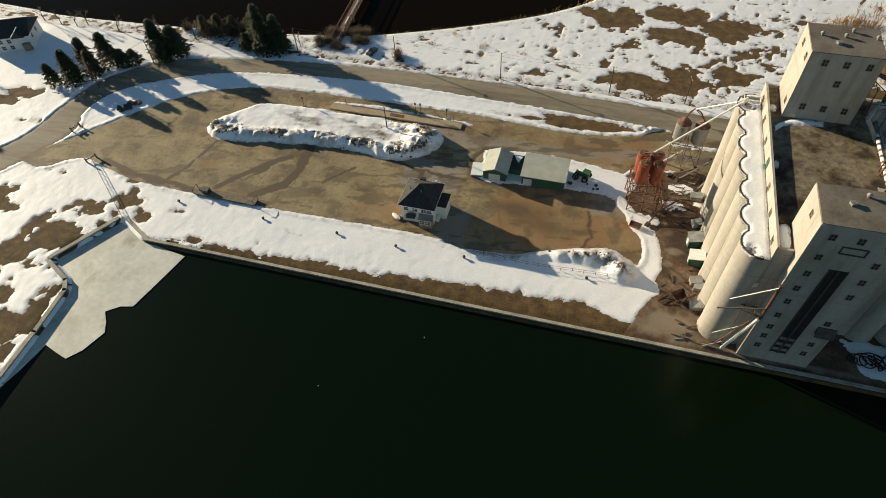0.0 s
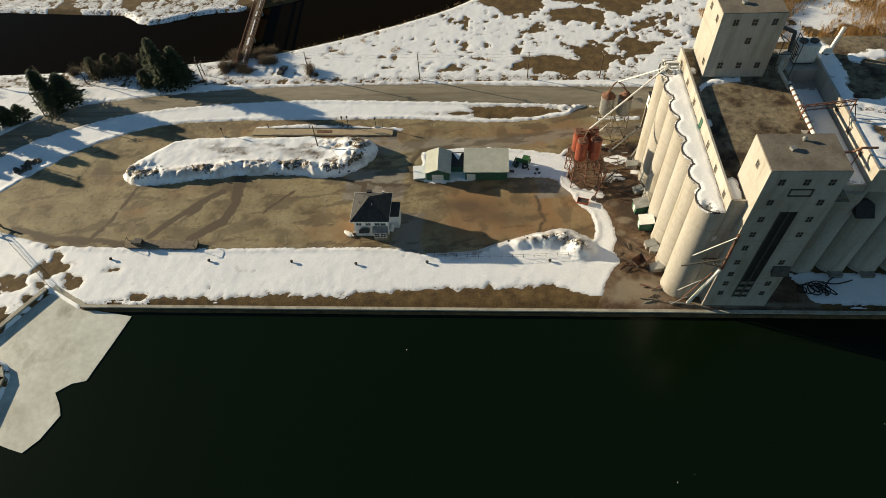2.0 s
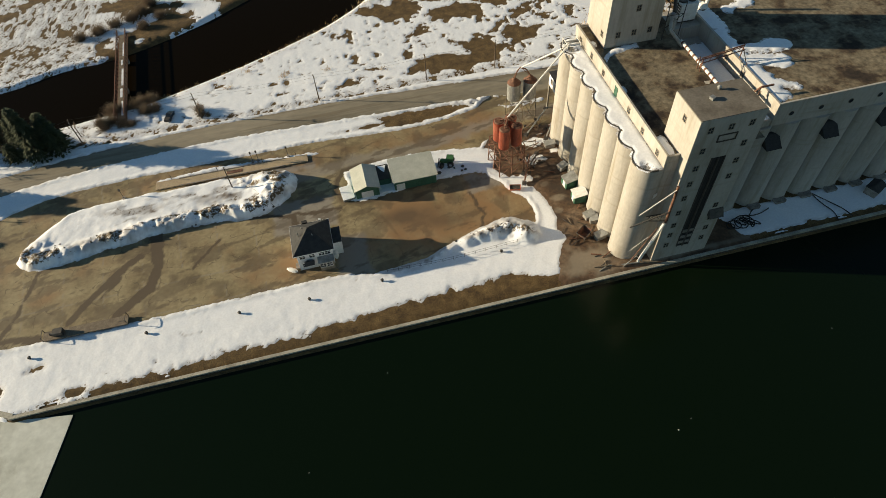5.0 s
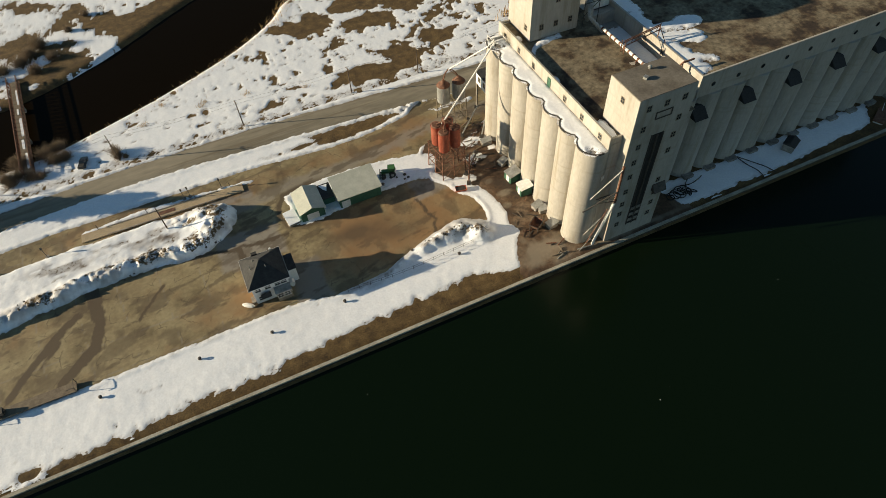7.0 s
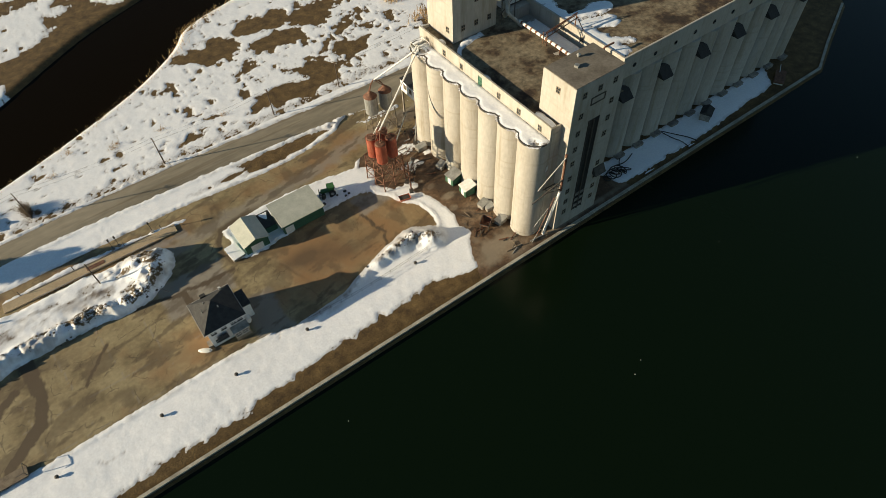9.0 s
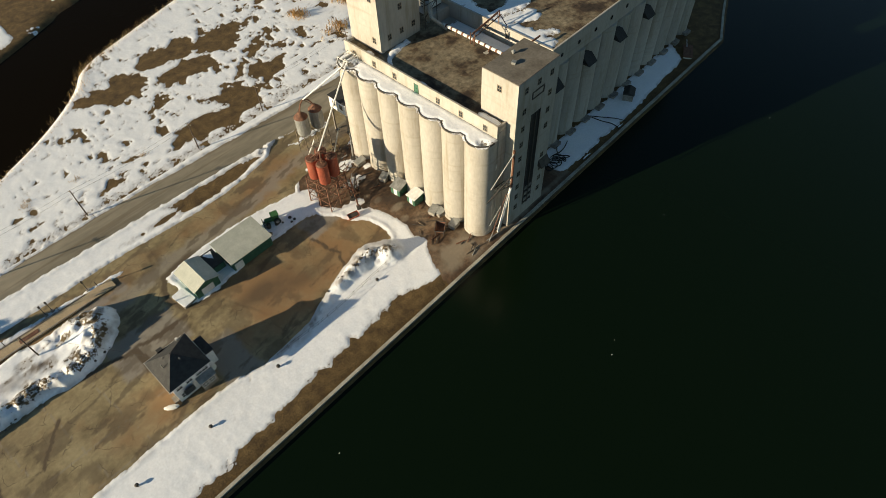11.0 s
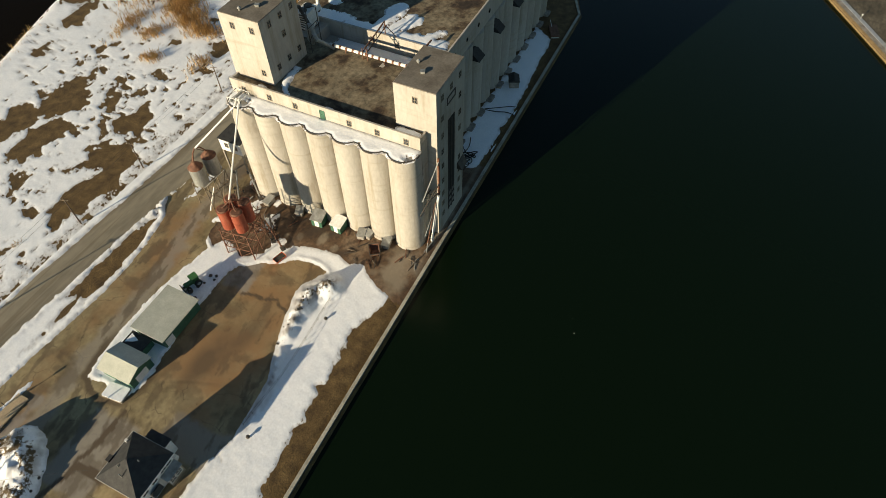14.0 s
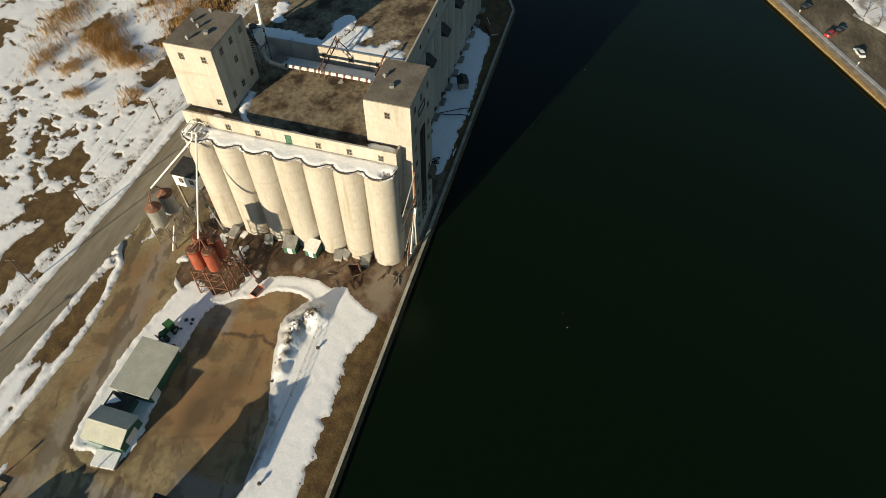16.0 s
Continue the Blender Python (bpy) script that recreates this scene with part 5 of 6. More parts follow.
hop = thing("rusty_hopper", 24.6, 86.8, 0, 35, "rusty open steel hopper with scrap round it", "hopper")
part("bin", Shape().add([(-1.6, -1.2, 1.9), (1.6, -1.2, 1.9), (1.6, 1.2, 1.9), (-1.6, 1.2, 1.9), (-0.9, -0.6, 0.5), (0.9, -0.6, 0.5), (0.9, 0.6, 0.5), (-0.9, 0.6, 0.5)], [(0, 1, 5, 4), (1, 2, 6, 5), (2, 3, 7, 6), (3, 0, 4, 7), (4, 5, 6, 7)]), RUST, hop)
part("rim", Shape().beam((-1.6, -1.2, 1.9), (1.6, -1.2, 1.9), 0.14).beam((1.6, -1.2, 1.9), (1.6, 1.2, 1.9), 0.14).beam((1.6, 1.2, 1.9), (-1.6, 1.2, 1.9), 0.14).beam((-1.6, 1.2, 1.9), (-1.6, -1.2, 1.9), 0.14), DARK_STEEL, hop)
for dx, dy in ((-1.3, -1), (1.3, -1), (1.3, 1), (-1.3, 1)):
    part("leg", Shape().beam((dx, dy, 0), (dx, dy, 1.7), 0.14), DARK_STEEL, hop)
part("drawbar", Shape().beam((-1.6, 0, 0.5), (-4.2, 0.6, 0.3), 0.16), DARK_STEEL, hop)
rnd = random.Random(5)
for k in range(26):
    x, y = 22.5 + rnd.uniform(-1.6, 6), 86.5 + rnd.uniform(-1.5, 6) if k < 14 else 118 + rnd.uniform(-8, 5)
    if k >= 14:
        x = 20 + rnd.uniform(-2, 8)
    a, l = rnd.uniform(0, 3.14), rnd.uniform(0.8, 3.0)
    solo("scrap_beam", Shape().beam((-l * math.cos(a) / 2, -l * math.sin(a) / 2, 0.12), (l * math.cos(a) / 2, l * math.sin(a) / 2, 0.2), 0.12), [DARK_STEEL, RUST, WOOD][k % 3], "piece of scrap lying in the muddy yard", "scrap", group="scrap in the yard", at=pose(x, y, 0.03))
for k in range(34):
    x, y = (23.5 + rnd.uniform(-2.5, 3), 112 + rnd.uniform(-3, 12)) if k < 18 else (25.5 + rnd.uniform(-1.2, 2.2), 78.5 + rnd.uniform(-1.8, 2.5)) if k < 26 else (27.3 + rnd.uniform(-0.8, 0.8), 84 + rnd.uniform(0, 26))
    a, l = rnd.gauss(0.6, 0.7), rnd.uniform(1.2, 4.2) if k < 26 else rnd.uniform(0.6, 1.6)
    solo("scrap_board", Shape().beam((-l * math.cos(a) / 2, -l * math.sin(a) / 2, 0.1), (l * math.cos(a) / 2, l * math.sin(a) / 2, rnd.uniform(0.12, 0.5)), rnd.uniform(0.1, 0.22)), [WOOD, DARK_STEEL, STEEL, RUST][k % 4], "loose board or bar lying in the muddy yard", "scrap", group="scrap in the yard", at=pose(x, y, 0.03))



def auger(x, y, rz, length, rise_to, mat, label):
    """A grain auger: an inclined tube with a spout and a motor on a wheeled undercarriage."""
    a = thing("grain_auger", x, y, 0.03, rz, label, "grain auger", "augers in the yard")
    h, half = rise_to, length / 2
    part("tube", Shape().tube((-half, 0, 0.35), (half, 0, h), 0.2, n=10), mat, a)
    part("hopper", Shape().prism([(-half - 0.7, -0.5), (-half + 0.5, -0.5), (-half + 0.5, 0.5), (-half - 0.7, 0.5)], 0.05, 0.6), DARK_STEEL, a)
    part("spout", Shape().tube((half, 0, h), (half + 0.4, 0, h - 0.9), 0.2, 0.16, n=8), mat, a)
    part("motor", Shape().box(half - 1.0, half - 0.3, 0.2, 0.7, h - 0.3, h + 0.2, bevel=0.08), DARK_STEEL, a)
    mid = 0.35 + (h - 0.35) * 0.6
    for side in (-1, 1):
        part("strut", Shape().beam((-0.1, 0.9 * side, 0.45), (half * 0.2, 0.1 * side, mid), 0.09).beam((-0.1, 0.9 * side, 0.45), (half * 0.6, 0.1 * side, h * 0.8), 0.07).beam((-0.1, 0.9 * side, 0.45), (-half * 0.7, 0, 0.6), 0.07), RUST, a)
        wheel = part("wheel", Shape().tube((-0.1, 1.0 * side - 0.11, 0.4), (-0.1, 1.0 * side + 0.11, 0.4), 0.4, n=14), RUBBER, a)
        part("rim", Shape().tube((-0.1, 1.0 * side - 0.13, 0.4), (-0.1, 1.0 * side + 0.13, 0.4), 0.2, n=10), STEEL, wheel)
    part("axle", Shape().beam((-0.1, -1.0, 0.4), (-0.1, 1.0, 0.4), 0.1), DARK_STEEL, a)
    return a


for x, y, rz, length, h, mat, label in ((18.6, 110.6, 62, 8.0, 2.8, RUST, "rusty grain auger parked beside the red bins"), (20.4, 112.6, 40, 7.0, 2.2, DARK_STEEL, "dark steel auger parked beside the red bins"), (19.2, 115.4, 95, 6.0, 2.4, RUST, "short rusty auger behind the red bins"),
                                        (27.0, 127.2, 38, 10.0, 3.0, STEEL, "long grey auger standing by the bin stand"), (30.2, 124.6, 52, 8.5, 2.4, STEEL, "grey auger lying near the end silo"), (24.2, 126.4, 20, 7.0, 1.8, WOOD, "weathered conveyor beside the grey bins")):
    auger(x, y, rz, length, h, mat, label)

box = thing("orange_container", 13.9, 105.9, 0, -15, "low orange-red metal skip at the lot edge", "skip")
part("tub", Shape().add([(-1.2, -0.6, 0), (1.2, -0.6, 0), (1.2, 0.6, 0), (-1.2, 0.6, 0), (-1.4, -0.8, 0.9), (1.4, -0.8, 0.9), (1.4, 0.8, 0.9), (-1.4, 0.8, 0.9)], [(3, 2, 1, 0), (0, 1, 5, 4), (1, 2, 6, 5), (2, 3, 7, 6), (3, 0, 4, 7)]), ORANGE, box)
part("load", Shape().box(-1.25, 1.25, -0.65, 0.65, 0.5, 0.7), GRAVEL, box)

# south side of the annex: hut, hoses, barge ramp
hut = thing("quay_hut", 96.5, 80.6, 0, 25, "small dark-roofed hut on the snowy quay", "hut")
part("wall", Shape().box(-1.8, 1.8, -1.4, 1.4, 0, 2.2), CONC_RAW, hut)
part("roof", Shape().prism([(-2, -1.6), (2, -1.6), (2, 1.6), (-2, 1.6)], 2.2, 3.0, top=[(-2, -0.1), (2, -0.1), (2, 0.1), (-2, 0.1)]), SHINGLE, hut)


def cable(name, points, r, mat, label, category):
    c = bpy.data.curves.new(name, "CURVE")
    c.dimensions, c.bevel_depth, c.bevel_resolution = "3D", r, 1
    sp = c.splines.new("NURBS")
    sp.points.add(len(points) - 1)
    for q, p in zip(sp.points, points):
        q.co = (*p, 1)
    sp.use_endpoint_u, sp.order_u = True, 3
    c.materials.append(mat)
    tmp = bpy.data.objects.new(name, c)
    me = bpy.data.meshes.new_from_object(tmp)
    bpy.data.objects.remove(tmp)
    me.name = name
    return tagged(new(name, me), label, category)


for k, (x0, n) in enumerate(((58.0, 11), (61.0, 9))):
    pts = [(x0 + 0.22 * i + (1.3 + 0.05 * i) * math.sin(1.05 * i + k), 80.2 + (0.9 + 0.07 * i) * math.cos(1.05 * i + 2 * k), 0.3 + 0.02 * i) for i in range(2 * n)] + [(x0 + 6.5, 82.6 - k, 0.5), (x0 + 9, 83.6 - k, 0.4)]
    cable("hose", pts, 0.13, RUBBER, "coiled black hose on the snow", "hose")
cable("hose", [(82.0, 83.8, 0.6), (82.5, 80.5, 0.4), (84.0, 77.5, 0.4), (83.5, 75.4, 0.3)], 0.12, RUBBER, "black hose across the quay snow", "hose")
cable("hose", [(82.2, 83.8, 0.6), (84.5, 80.5, 0.45), (86.8, 77.2, 0.4), (87.2, 75.2, 0.3)], 0.12, RUBBER, "black hose across the quay snow", "hose")
ramp = thing("boat_cradle", 126.5, 78.6, 0, 28, "rusty red work float stored on the quay", "work float")
part("deck", Shape().box(-3.2, 3.2, -1.4, 1.4, 0.5, 0.9, bevel=0.2), RUST, ramp)
part("hull", Shape().prism([(-3.0, -1.2), (3.0, -1.2), (3.0, 1.2), (-3.0, 1.2)], 0, 0.5), WHITE_PAINT, ramp)
part("mast", Shape().beam((1.8, 0.4, 0.9), (3.8, 0.8, 2.2), 0.14), WHITE_PAINT, ramp)

# ---- office house on the lot ----
house = thing("office_house", -37.5, 99.3, 0, 0, "white two-storey house with a dark pyramid shingle roof", "house")
part("wall", Shape().box(-4.0, 4.0, -4.1, 4.1, 0, 6.0), SIDING, house)
roof = part("roof", Shape().prism([(-4.65, -4.7), (4.6, -4.7), (4.6, 4.7), (-4.65, 4.7)], 5.95, 9.6, top=[(-0.25, -0.25), (0.1, -0.25), (0.1, 0.1), (-0.25, 0.1)]), SHINGLE, house)
part("fascia", Shape().box(-4.7, 4.65, -4.75, -4.6, 5.7, 5.95).box(-4.7, 4.65, 4.6, 4.75, 5.7, 5.95).box(-4.7, -4.55, -4.6, 4.6, 5.7, 5.95).box(4.5, 4.65, -4.6, 4.6, 5.7, 5.95), WHITE_PAINT, house)
for x, y in ((-1.6, 0.9), (-2.6, -0.4), (0.6, -1.6)):
    part("vent_pipe", Shape().tube((x, y, 7.6), (x, y, 9.0), 0.1, n=8), STEEL, roof)
part("dormer", Shape().box(-1.6, -0.4, 4.2, 5.0, 5.6, 6.7), SHINGLE, house)
part("chimney", Shape().box(2.4, 2.9, 3.5, 4.0, 5.8, 7.4), WHITE_PAINT, house)
house_window = window_shape(1.2, 1.3).mesh("window", [WHITE_PAINT, GLASS])
for x in (-2.8, -0.6, 1.6, 3.0):
    put_window(house, x, -4.1, 4.6, 0, house_window)
for x in (-2.6, 2.0):
    put_window(house, x, -4.1, 1.6, 0, house_window)
for y in (-2.2, 1.6):
    put_window(house, -4.0, y, 4.6, -90, house_window)
    put_window(house, -4.0, y, 1.7, -90, house_window)
porch = part("porch", Shape().box(0.6, 3.9, -5.5, -4.1, 0, 3.0), FRAME, house, "drab green glazed porch")
for x in (1.4, 2.9):
    put_window(porch, x, -5.5, 1.9, 0, house_window)
part("porch_roof", Shape().add([(0.4, -5.8, 2.95), (4.1, -5.8, 2.95), (4.1, -4.1, 3.5), (0.4, -4.1, 3.5), (0.4, -5.8, 3.08), (4.1, -5.8, 3.08), (4.1, -4.1, 3.63), (0.4, -4.1, 3.63)], [(3, 2, 1, 0), (4, 5, 6, 7), (0, 1, 5, 4), (1, 2, 6, 5), (2, 3, 7, 6), (3, 0, 4, 7)]), STEEL, house)
part("entry_hood", Shape().prism([(-2.6, -5.4), (-0.4, -5.4), (-0.4, -4.1), (-2.6, -4.1)], 2.6, 3.5, top=[(-2.6, -4.8), (-0.4, -4.8), (-0.4, -4.7), (-2.6, -4.7)]), SHINGLE, house)
part("annex", Shape().box(4.0, 6.4, -1.6, 2.6, 0, 4.4), SIDING, house)
part("annex_roof", Shape().box(4.0, 6.6, -1.8, 2.8, 4.4, 4.65), SHINGLE, house)
part("fuel_tank", Shape().tube((4.6, -3.2, 1.2), (4.6, -1.9, 1.2), 0.6, n=14).box(4.3, 4.9, -3.0, -2.1, 0, 0.7), WHITE_PAINT, house, "white fuel tank")
part("step", Shape().box(-5.0, -4.0, -3.6, -2.0, 0, 0.5, bevel=0.08), CONC_RAW, house)
part("deck_rail", Shape().beam((-2.8, -6.2, 0.9), (4.4, -6.2, 0.9), 0.08).beam((-2.8, -6.2, 0), (-2.8, -6.2, 0.9), 0.08).beam((0.8, -6.2, 0), (0.8, -6.2, 0.9), 0.08).beam((4.4, -6.2, 0), (4.4, -6.2, 0.9), 0.08), WOOD, house)
boat = thing("covered_skiff", -43.4, 95.6, 0, -35, "small pale upturned boat beside the house", "boat")
part("hull", Shape().blob((0, 0, 0.35), 1.0, 3, 0.5, 9), WHITE_PAINT, boat)
boat.scale = (1.5, 0.6, 0.9)

# ---- sheds on the snowy island ----
shed = thing("small_shed", -22.4, 117.5, 0, 0, "dark green shed with a pale metal gable roof", "shed")
part("wall", Shape().box(-3.0, 2.9, -3.9, 3.9, 0, 2.9), GREEN, shed)
part("gable", Shape().add([(-3.0, -3.9, 2.9), (2.9, -3.9, 2.9), (0, -3.9, 4.1), (-3.0, 3.9, 2.9), (2.9, 3.9, 2.9), (0, 3.9, 4.1)], [(0, 1, 2), (4, 3, 5), (0, 2, 5, 3), (1, 4, 5, 2)]), GREEN, shed)
for side in (-1, 1):
    ridge = Shape()
    e = 3.35 * side
    ridge.add([(0, -4.2, 4.16), (e, -4.2, 2.83), (e, 4.2, 2.83), (0, 4.2, 4.16), (0, -4.2, 4.28), (e, -4.2, 2.95), (e, 4.2, 2.95), (0, 4.2, 4.28)], [(0, 1, 2, 3), (4, 5, 6, 7), (0, 1, 5, 4), (1, 2, 6, 5), (2, 3, 7, 6), (3, 0, 4, 7)])
    slope = part("roof_slope", ridge, TIN, shed)
    rib = Shape().beam((0, 0, 4.275), (e, 0, 2.955), 0.02).mesh("rib", TIN)
    for k in range(14):
        ob = new("rib", rib)
        ob.parent = slope
        ob.matrix_basis = pose(0, -4.0 + 0.61 * k, 0)
part("door", Shape().box(-1.6, 1.4, -3.96, -3.9, 0.05, 2.3), WHITE_PAINT, shed, "wide white door")
part("door_frame", Shape().box(-1.8, -1.6, -3.98, -3.9, 0, 2.5).box(1.4, 1.6, -3.98, -3.9, 0, 2.5).box(-1.6, 1.4, -3.98, -3.9, 2.3, 2.5), GREEN, shed)
for y in (-1.8, 1.8):
    put_window(shed, 2.9, y, 1.6, 90)

store = thing("long_store", -10.0, 117.5, 0, 0, "long dark green store with a flat pale metal roof", "shed")
part("wall", Shape().box(-5.4, 5.4, -3.7, 3.8, 0, 3.1), GREEN, store)
rf2 = Shape().add([(-5.8, -4.1, 3.1), (5.8, -4.1, 3.1), (5.8, 4.2, 3.7), (-5.8, 4.2, 3.7), (-5.8, -4.1, 3.3), (5.8, -4.1, 3.3), (5.8, 4.2, 3.9), (-5.8, 4.2, 3.9)], [(3, 2, 1, 0), (4, 5, 6, 7), (0, 1, 5, 4), (1, 2, 6, 5), (2, 3, 7, 6), (3, 0, 4, 7)])
store_roof = part("roof", rf2, TIN, store)
rib = Shape().beam((0, -4.1, 3.3), (0, 4.2, 3.9), 0.02).mesh("rib", TIN)
for k in range(19):
    ob = new("rib", rib)
    ob.parent = store_roof
    ob.matrix_basis = pose(-5.6 + 0.62 * k, 0, 0)
part("door", Shape().box(-5.0, -2.8, -3.76, -3.7, 0.05, 2.2), WHITE_PAINT, store, "white door")
for k in range(7):
    part("cladding_rib", Shape().box(-2.2 + 1.05 * k, -2.1 + 1.05 * k, -3.75, -3.7, 0.1, 3.0), GREEN, store)
link = thing("link_shed", -17.4, 118.6, 0, 0, "low black-roofed lean-to between the sheds", "shed")
part("wall", Shape().box(-2.0, 1.5, -1.8, 2.6, 0, 2.2), GREEN, link)
part("roof", Shape().add([(-2.05, -2.0, 2.1), (1.55, -2.0, 2.1), (1.55, 2.8, 2.6), (-2.05, 2.8, 2.6), (-2.05, -2.0, 2.25), (1.55, -2.0, 2.25), (1.55, 2.8, 2.75), (-2.05, 2.8, 2.75)], [(3, 2, 1, 0), (4, 5, 6, 7), (0, 1, 5, 4), (1, 2, 6, 5), (2, 3, 7, 6), (3, 0, 4, 7)]), SHINGLE, link)
part("snow_patch", Shape().add([(-1.2, 2.4, 2.86), (0.9, 2.3, 2.86), (0.2, 0.2, 2.62), (-0.5, 1.0, 2.7), (-1.2, 2.4, 2.72), (0.9, 2.3, 2.72), (0.2, 0.2, 2.46), (-0.5, 1.0, 2.56)], [(3, 2, 1, 0)[::-1], (0, 1, 5, 4), (1, 2, 6, 5), (2, 3, 7, 6), (3, 0, 4, 7)]), SNOW, link, "white snow patch")

deck = thing("loading_slab", -28.0, 116.9, 0, 6, "snow-covered concrete slab at the shed end", "slab")
part("slab", Shape().box(-1.2, 2.0, -3.2, 1.6, 0, 0.55, bevel=0.15), CONC_RAW, deck)
part("snow_layer", Shape().box(-1.15, 1.95, -3.15, 1.55, 0.55, 0.75, bevel=0.2), SNOW, deck, "smooth white snow layer")


def tractor(x, y, rz):
    t = thing("tractor", x, y, 0.15, rz, "old green tractor with dark wheels parked in the snow", "tractor")
    part("hood", Shape().box(0.2, 2.0, -0.45, 0.45, 0.8, 1.5, bevel=0.1), TRACTOR_GREEN, t)
    part("cab", Shape().box(-1.4, 0.2, -0.8, 0.8, 0.9, 2.5, bevel=0.1), TRACTOR_GREEN, t)
    part("cab_roof", Shape().box(-1.5, 0.35, -0.9, 0.9, 2.5, 2.65, bevel=0.1), TRACTOR_GREEN, t)
    for dx, dy, r in ((-0.8, -1.1, 0.85), (-0.8, 1.1, 0.85), (1.5, -0.8, 0.5), (1.5, 0.8, 0.5)):
        w = part("wheel", Shape().tube((dx, dy - 0.22, r), (dx, dy + 0.22, r), r, n=18), RUBBER, t)
        part("rim", Shape().tube((dx, dy - 0.24, r), (dx, dy + 0.24, r), r * 0.5, n=12), STEEL, w)
    part("blade", Shape().box(2.4, 2.6, -1.4, 1.4, 0.0, 0.8), DARK_STEEL, t)
    part("blade_arm", Shape().beam((1.2, -0.6, 0.6), (2.4, -0.6, 0.4), 0.12).beam((1.2, 0.6, 0.6), (2.4, 0.6, 0.4), 0.12), DARK_STEEL, t)
    return t


tractor(-0.2, 119.3, 160)
rnd = random.Random(8)
for k in range(9):
    solo("scrap_lump", Shape().blob((0, 0, 0.2), rnd.uniform(0.3, 0.7), k, 0.6), [STONE, DARK_STEEL][k % 2], "dark lump of scrap in the snow", "scrap", group="scrap round the tractor", at=pose(-3 + rnd.uniform(-0.8, 7), 118 + rnd.uniform(-2.6, 2.6), 0.1))

# ---- weigh decks ----
wd = thing("weigh_deck", -56, 132.7, 0, -1, "long tan concrete weighing deck with low kerbs", "weighing deck")
part("deck", Shape().box(-20, 20, -1.35, 1.35, 0, 0.35), material("tan_concrete", [(0.3, (0.36, 0.275, 0.17)), (0.7, (0.50, 0.39, 0.25))], 0.3, 0.85, fine=0.15), wd)
for dy in (-1.35, 1.35):
    part("kerb", Shape().box(-14, 14, dy - 0.12, dy + 0.12, 0.352, 0.46), CONC_RAW, wd)
part("hatch", Shape().box(-1.5, 2.6, -0.6, 0.5, 0.354, 0.42), RUST, wd, "rusty brown hatch plate")
for x in (-16, -4, 8, 17):
    part("guard_post", Shape().tube((x, 1.7, 0), (x, 1.7, 1.6), 0.09, n=8), DARK_STEEL, wd)
td = thing("loading_platform", -89.2, 91.9, 0, -1, "long low dark timber platform at the lot edge", "platform")
part("deck", Shape().box(-9, 9, -1.2, 1.2, 0.5, 0.75), WOOD, td)
for x in np.arange(-8.5, 8.6, 3.4):
    part("trestle", Shape().box(x - 0.15, x + 0.15, -1.1, 1.1, 0, 0.5), DARK_STEEL, td)
part("machine", Shape().box(-6.6, -4.6, -0.7, 0.8, 0.75, 1.9, bevel=0.1).tube((-7.4, 0, 1.1), (-4.4, 0, 1.3), 0.35, n=10), DARK_STEEL, td, "dark machine block")
part("end_rail", Shape().beam((-8.9, -1.1, 0.75), (-8.9, -1.1, 1.8), 0.1).beam((-8.9, 1.1, 0.75), (-8.9, 1.1, 1.8), 0.1).beam((-8.9, -1.1, 1.8), (-8.9, 1.1, 1.8), 0.1), DARK_STEEL, td)
part("end_rail", Shape().beam((8.9, -1.1, 0.75), (8.9, -1.1, 2.0), 0.1).beam((8.9, 1.1, 0.75), (8.9, 1.1, 2.0), 0.1).beam((8.9, -1.1, 2.0), (8.9, 1.1, 2.0), 0.1).beam((7.6, -1.1, 2.0), (8.9, -1.1, 2.0), 0.1), DARK_STEEL, td)


# ---- bollards, fence, gates, poles ----
def bollard(x, y):
    b = thing("mooring_bollard", x, y, 0.1, 0, "dark domed iron bollard standing in the snow", "bollard", "bollards along the quay")
    part("stem", Shape().tube((0, 0, 0), (0, 0, 0.45), 0.22, n=12), DARK_STEEL, b)
    part("cap", Shape().tube((0, 0, 0.45), (0, 0, 0.58), 0.38, n=14).tube((0, 0, 0.58), (0, 0, 0.7), 0.38, 0.18, n=14), DARK_STEEL, b)
    return b


b0 = bollard(-100.6, 87.6)
for x, y in ((-76.1, 87.2), (-56, 87), (-40.5, 86.4), (-23.8, 87), (4.6, 87.6)):
    copy_thing(b0, pose(x, y, 0.1))

fence = thing("wire_fence", -21, 89.2, 0, 0, "low wire fence on thin dark posts in the snow", "fence")
line = [(-1.2 + 2.6 * k, 0.1 - 0.05 * k - 0.6 * math.sin(k * 0.35)) for k in range(13)]
for x, y in line:
    part("post", Shape().tube((x, y, 0), (x, y, 1.4), 0.05, n=6), DARK_STEEL, fence)
for z in (0.6, 1.3):
    w = Shape()
    for (x0, y0), (x1, y1) in zip(line, line[1:]):
        w.tube((x0, y0, z), (x1, y1, z), 0.025, n=4)
    part("wire", w, DARK_STEEL, fence)


def utility_pole(x, y, h=9.0, lean=0.0, arm=True):
    p = thing("utility_pole", x, y, 0, 15, "weathered wooden utility pole with a crossarm", "utility pole", "poles along the road")
    part("pole", Shape().tube((0, 0, 0), (lean, 0, h), 0.17, 0.11, n=10), BARK, p)
    if arm:
        part("crossarm", Shape().box(lean - 0.06, lean + 0.06, -1.0, 1.0, h - 0.7, h - 0.55), WOOD, p)
        for dy in (-0.9, 0, 0.9):
            part("insulator", Shape().tube((lean, dy, h - 0.55), (lean, dy, h - 0.35), 0.05, n=6), WHITE_PAINT, p)
    return p


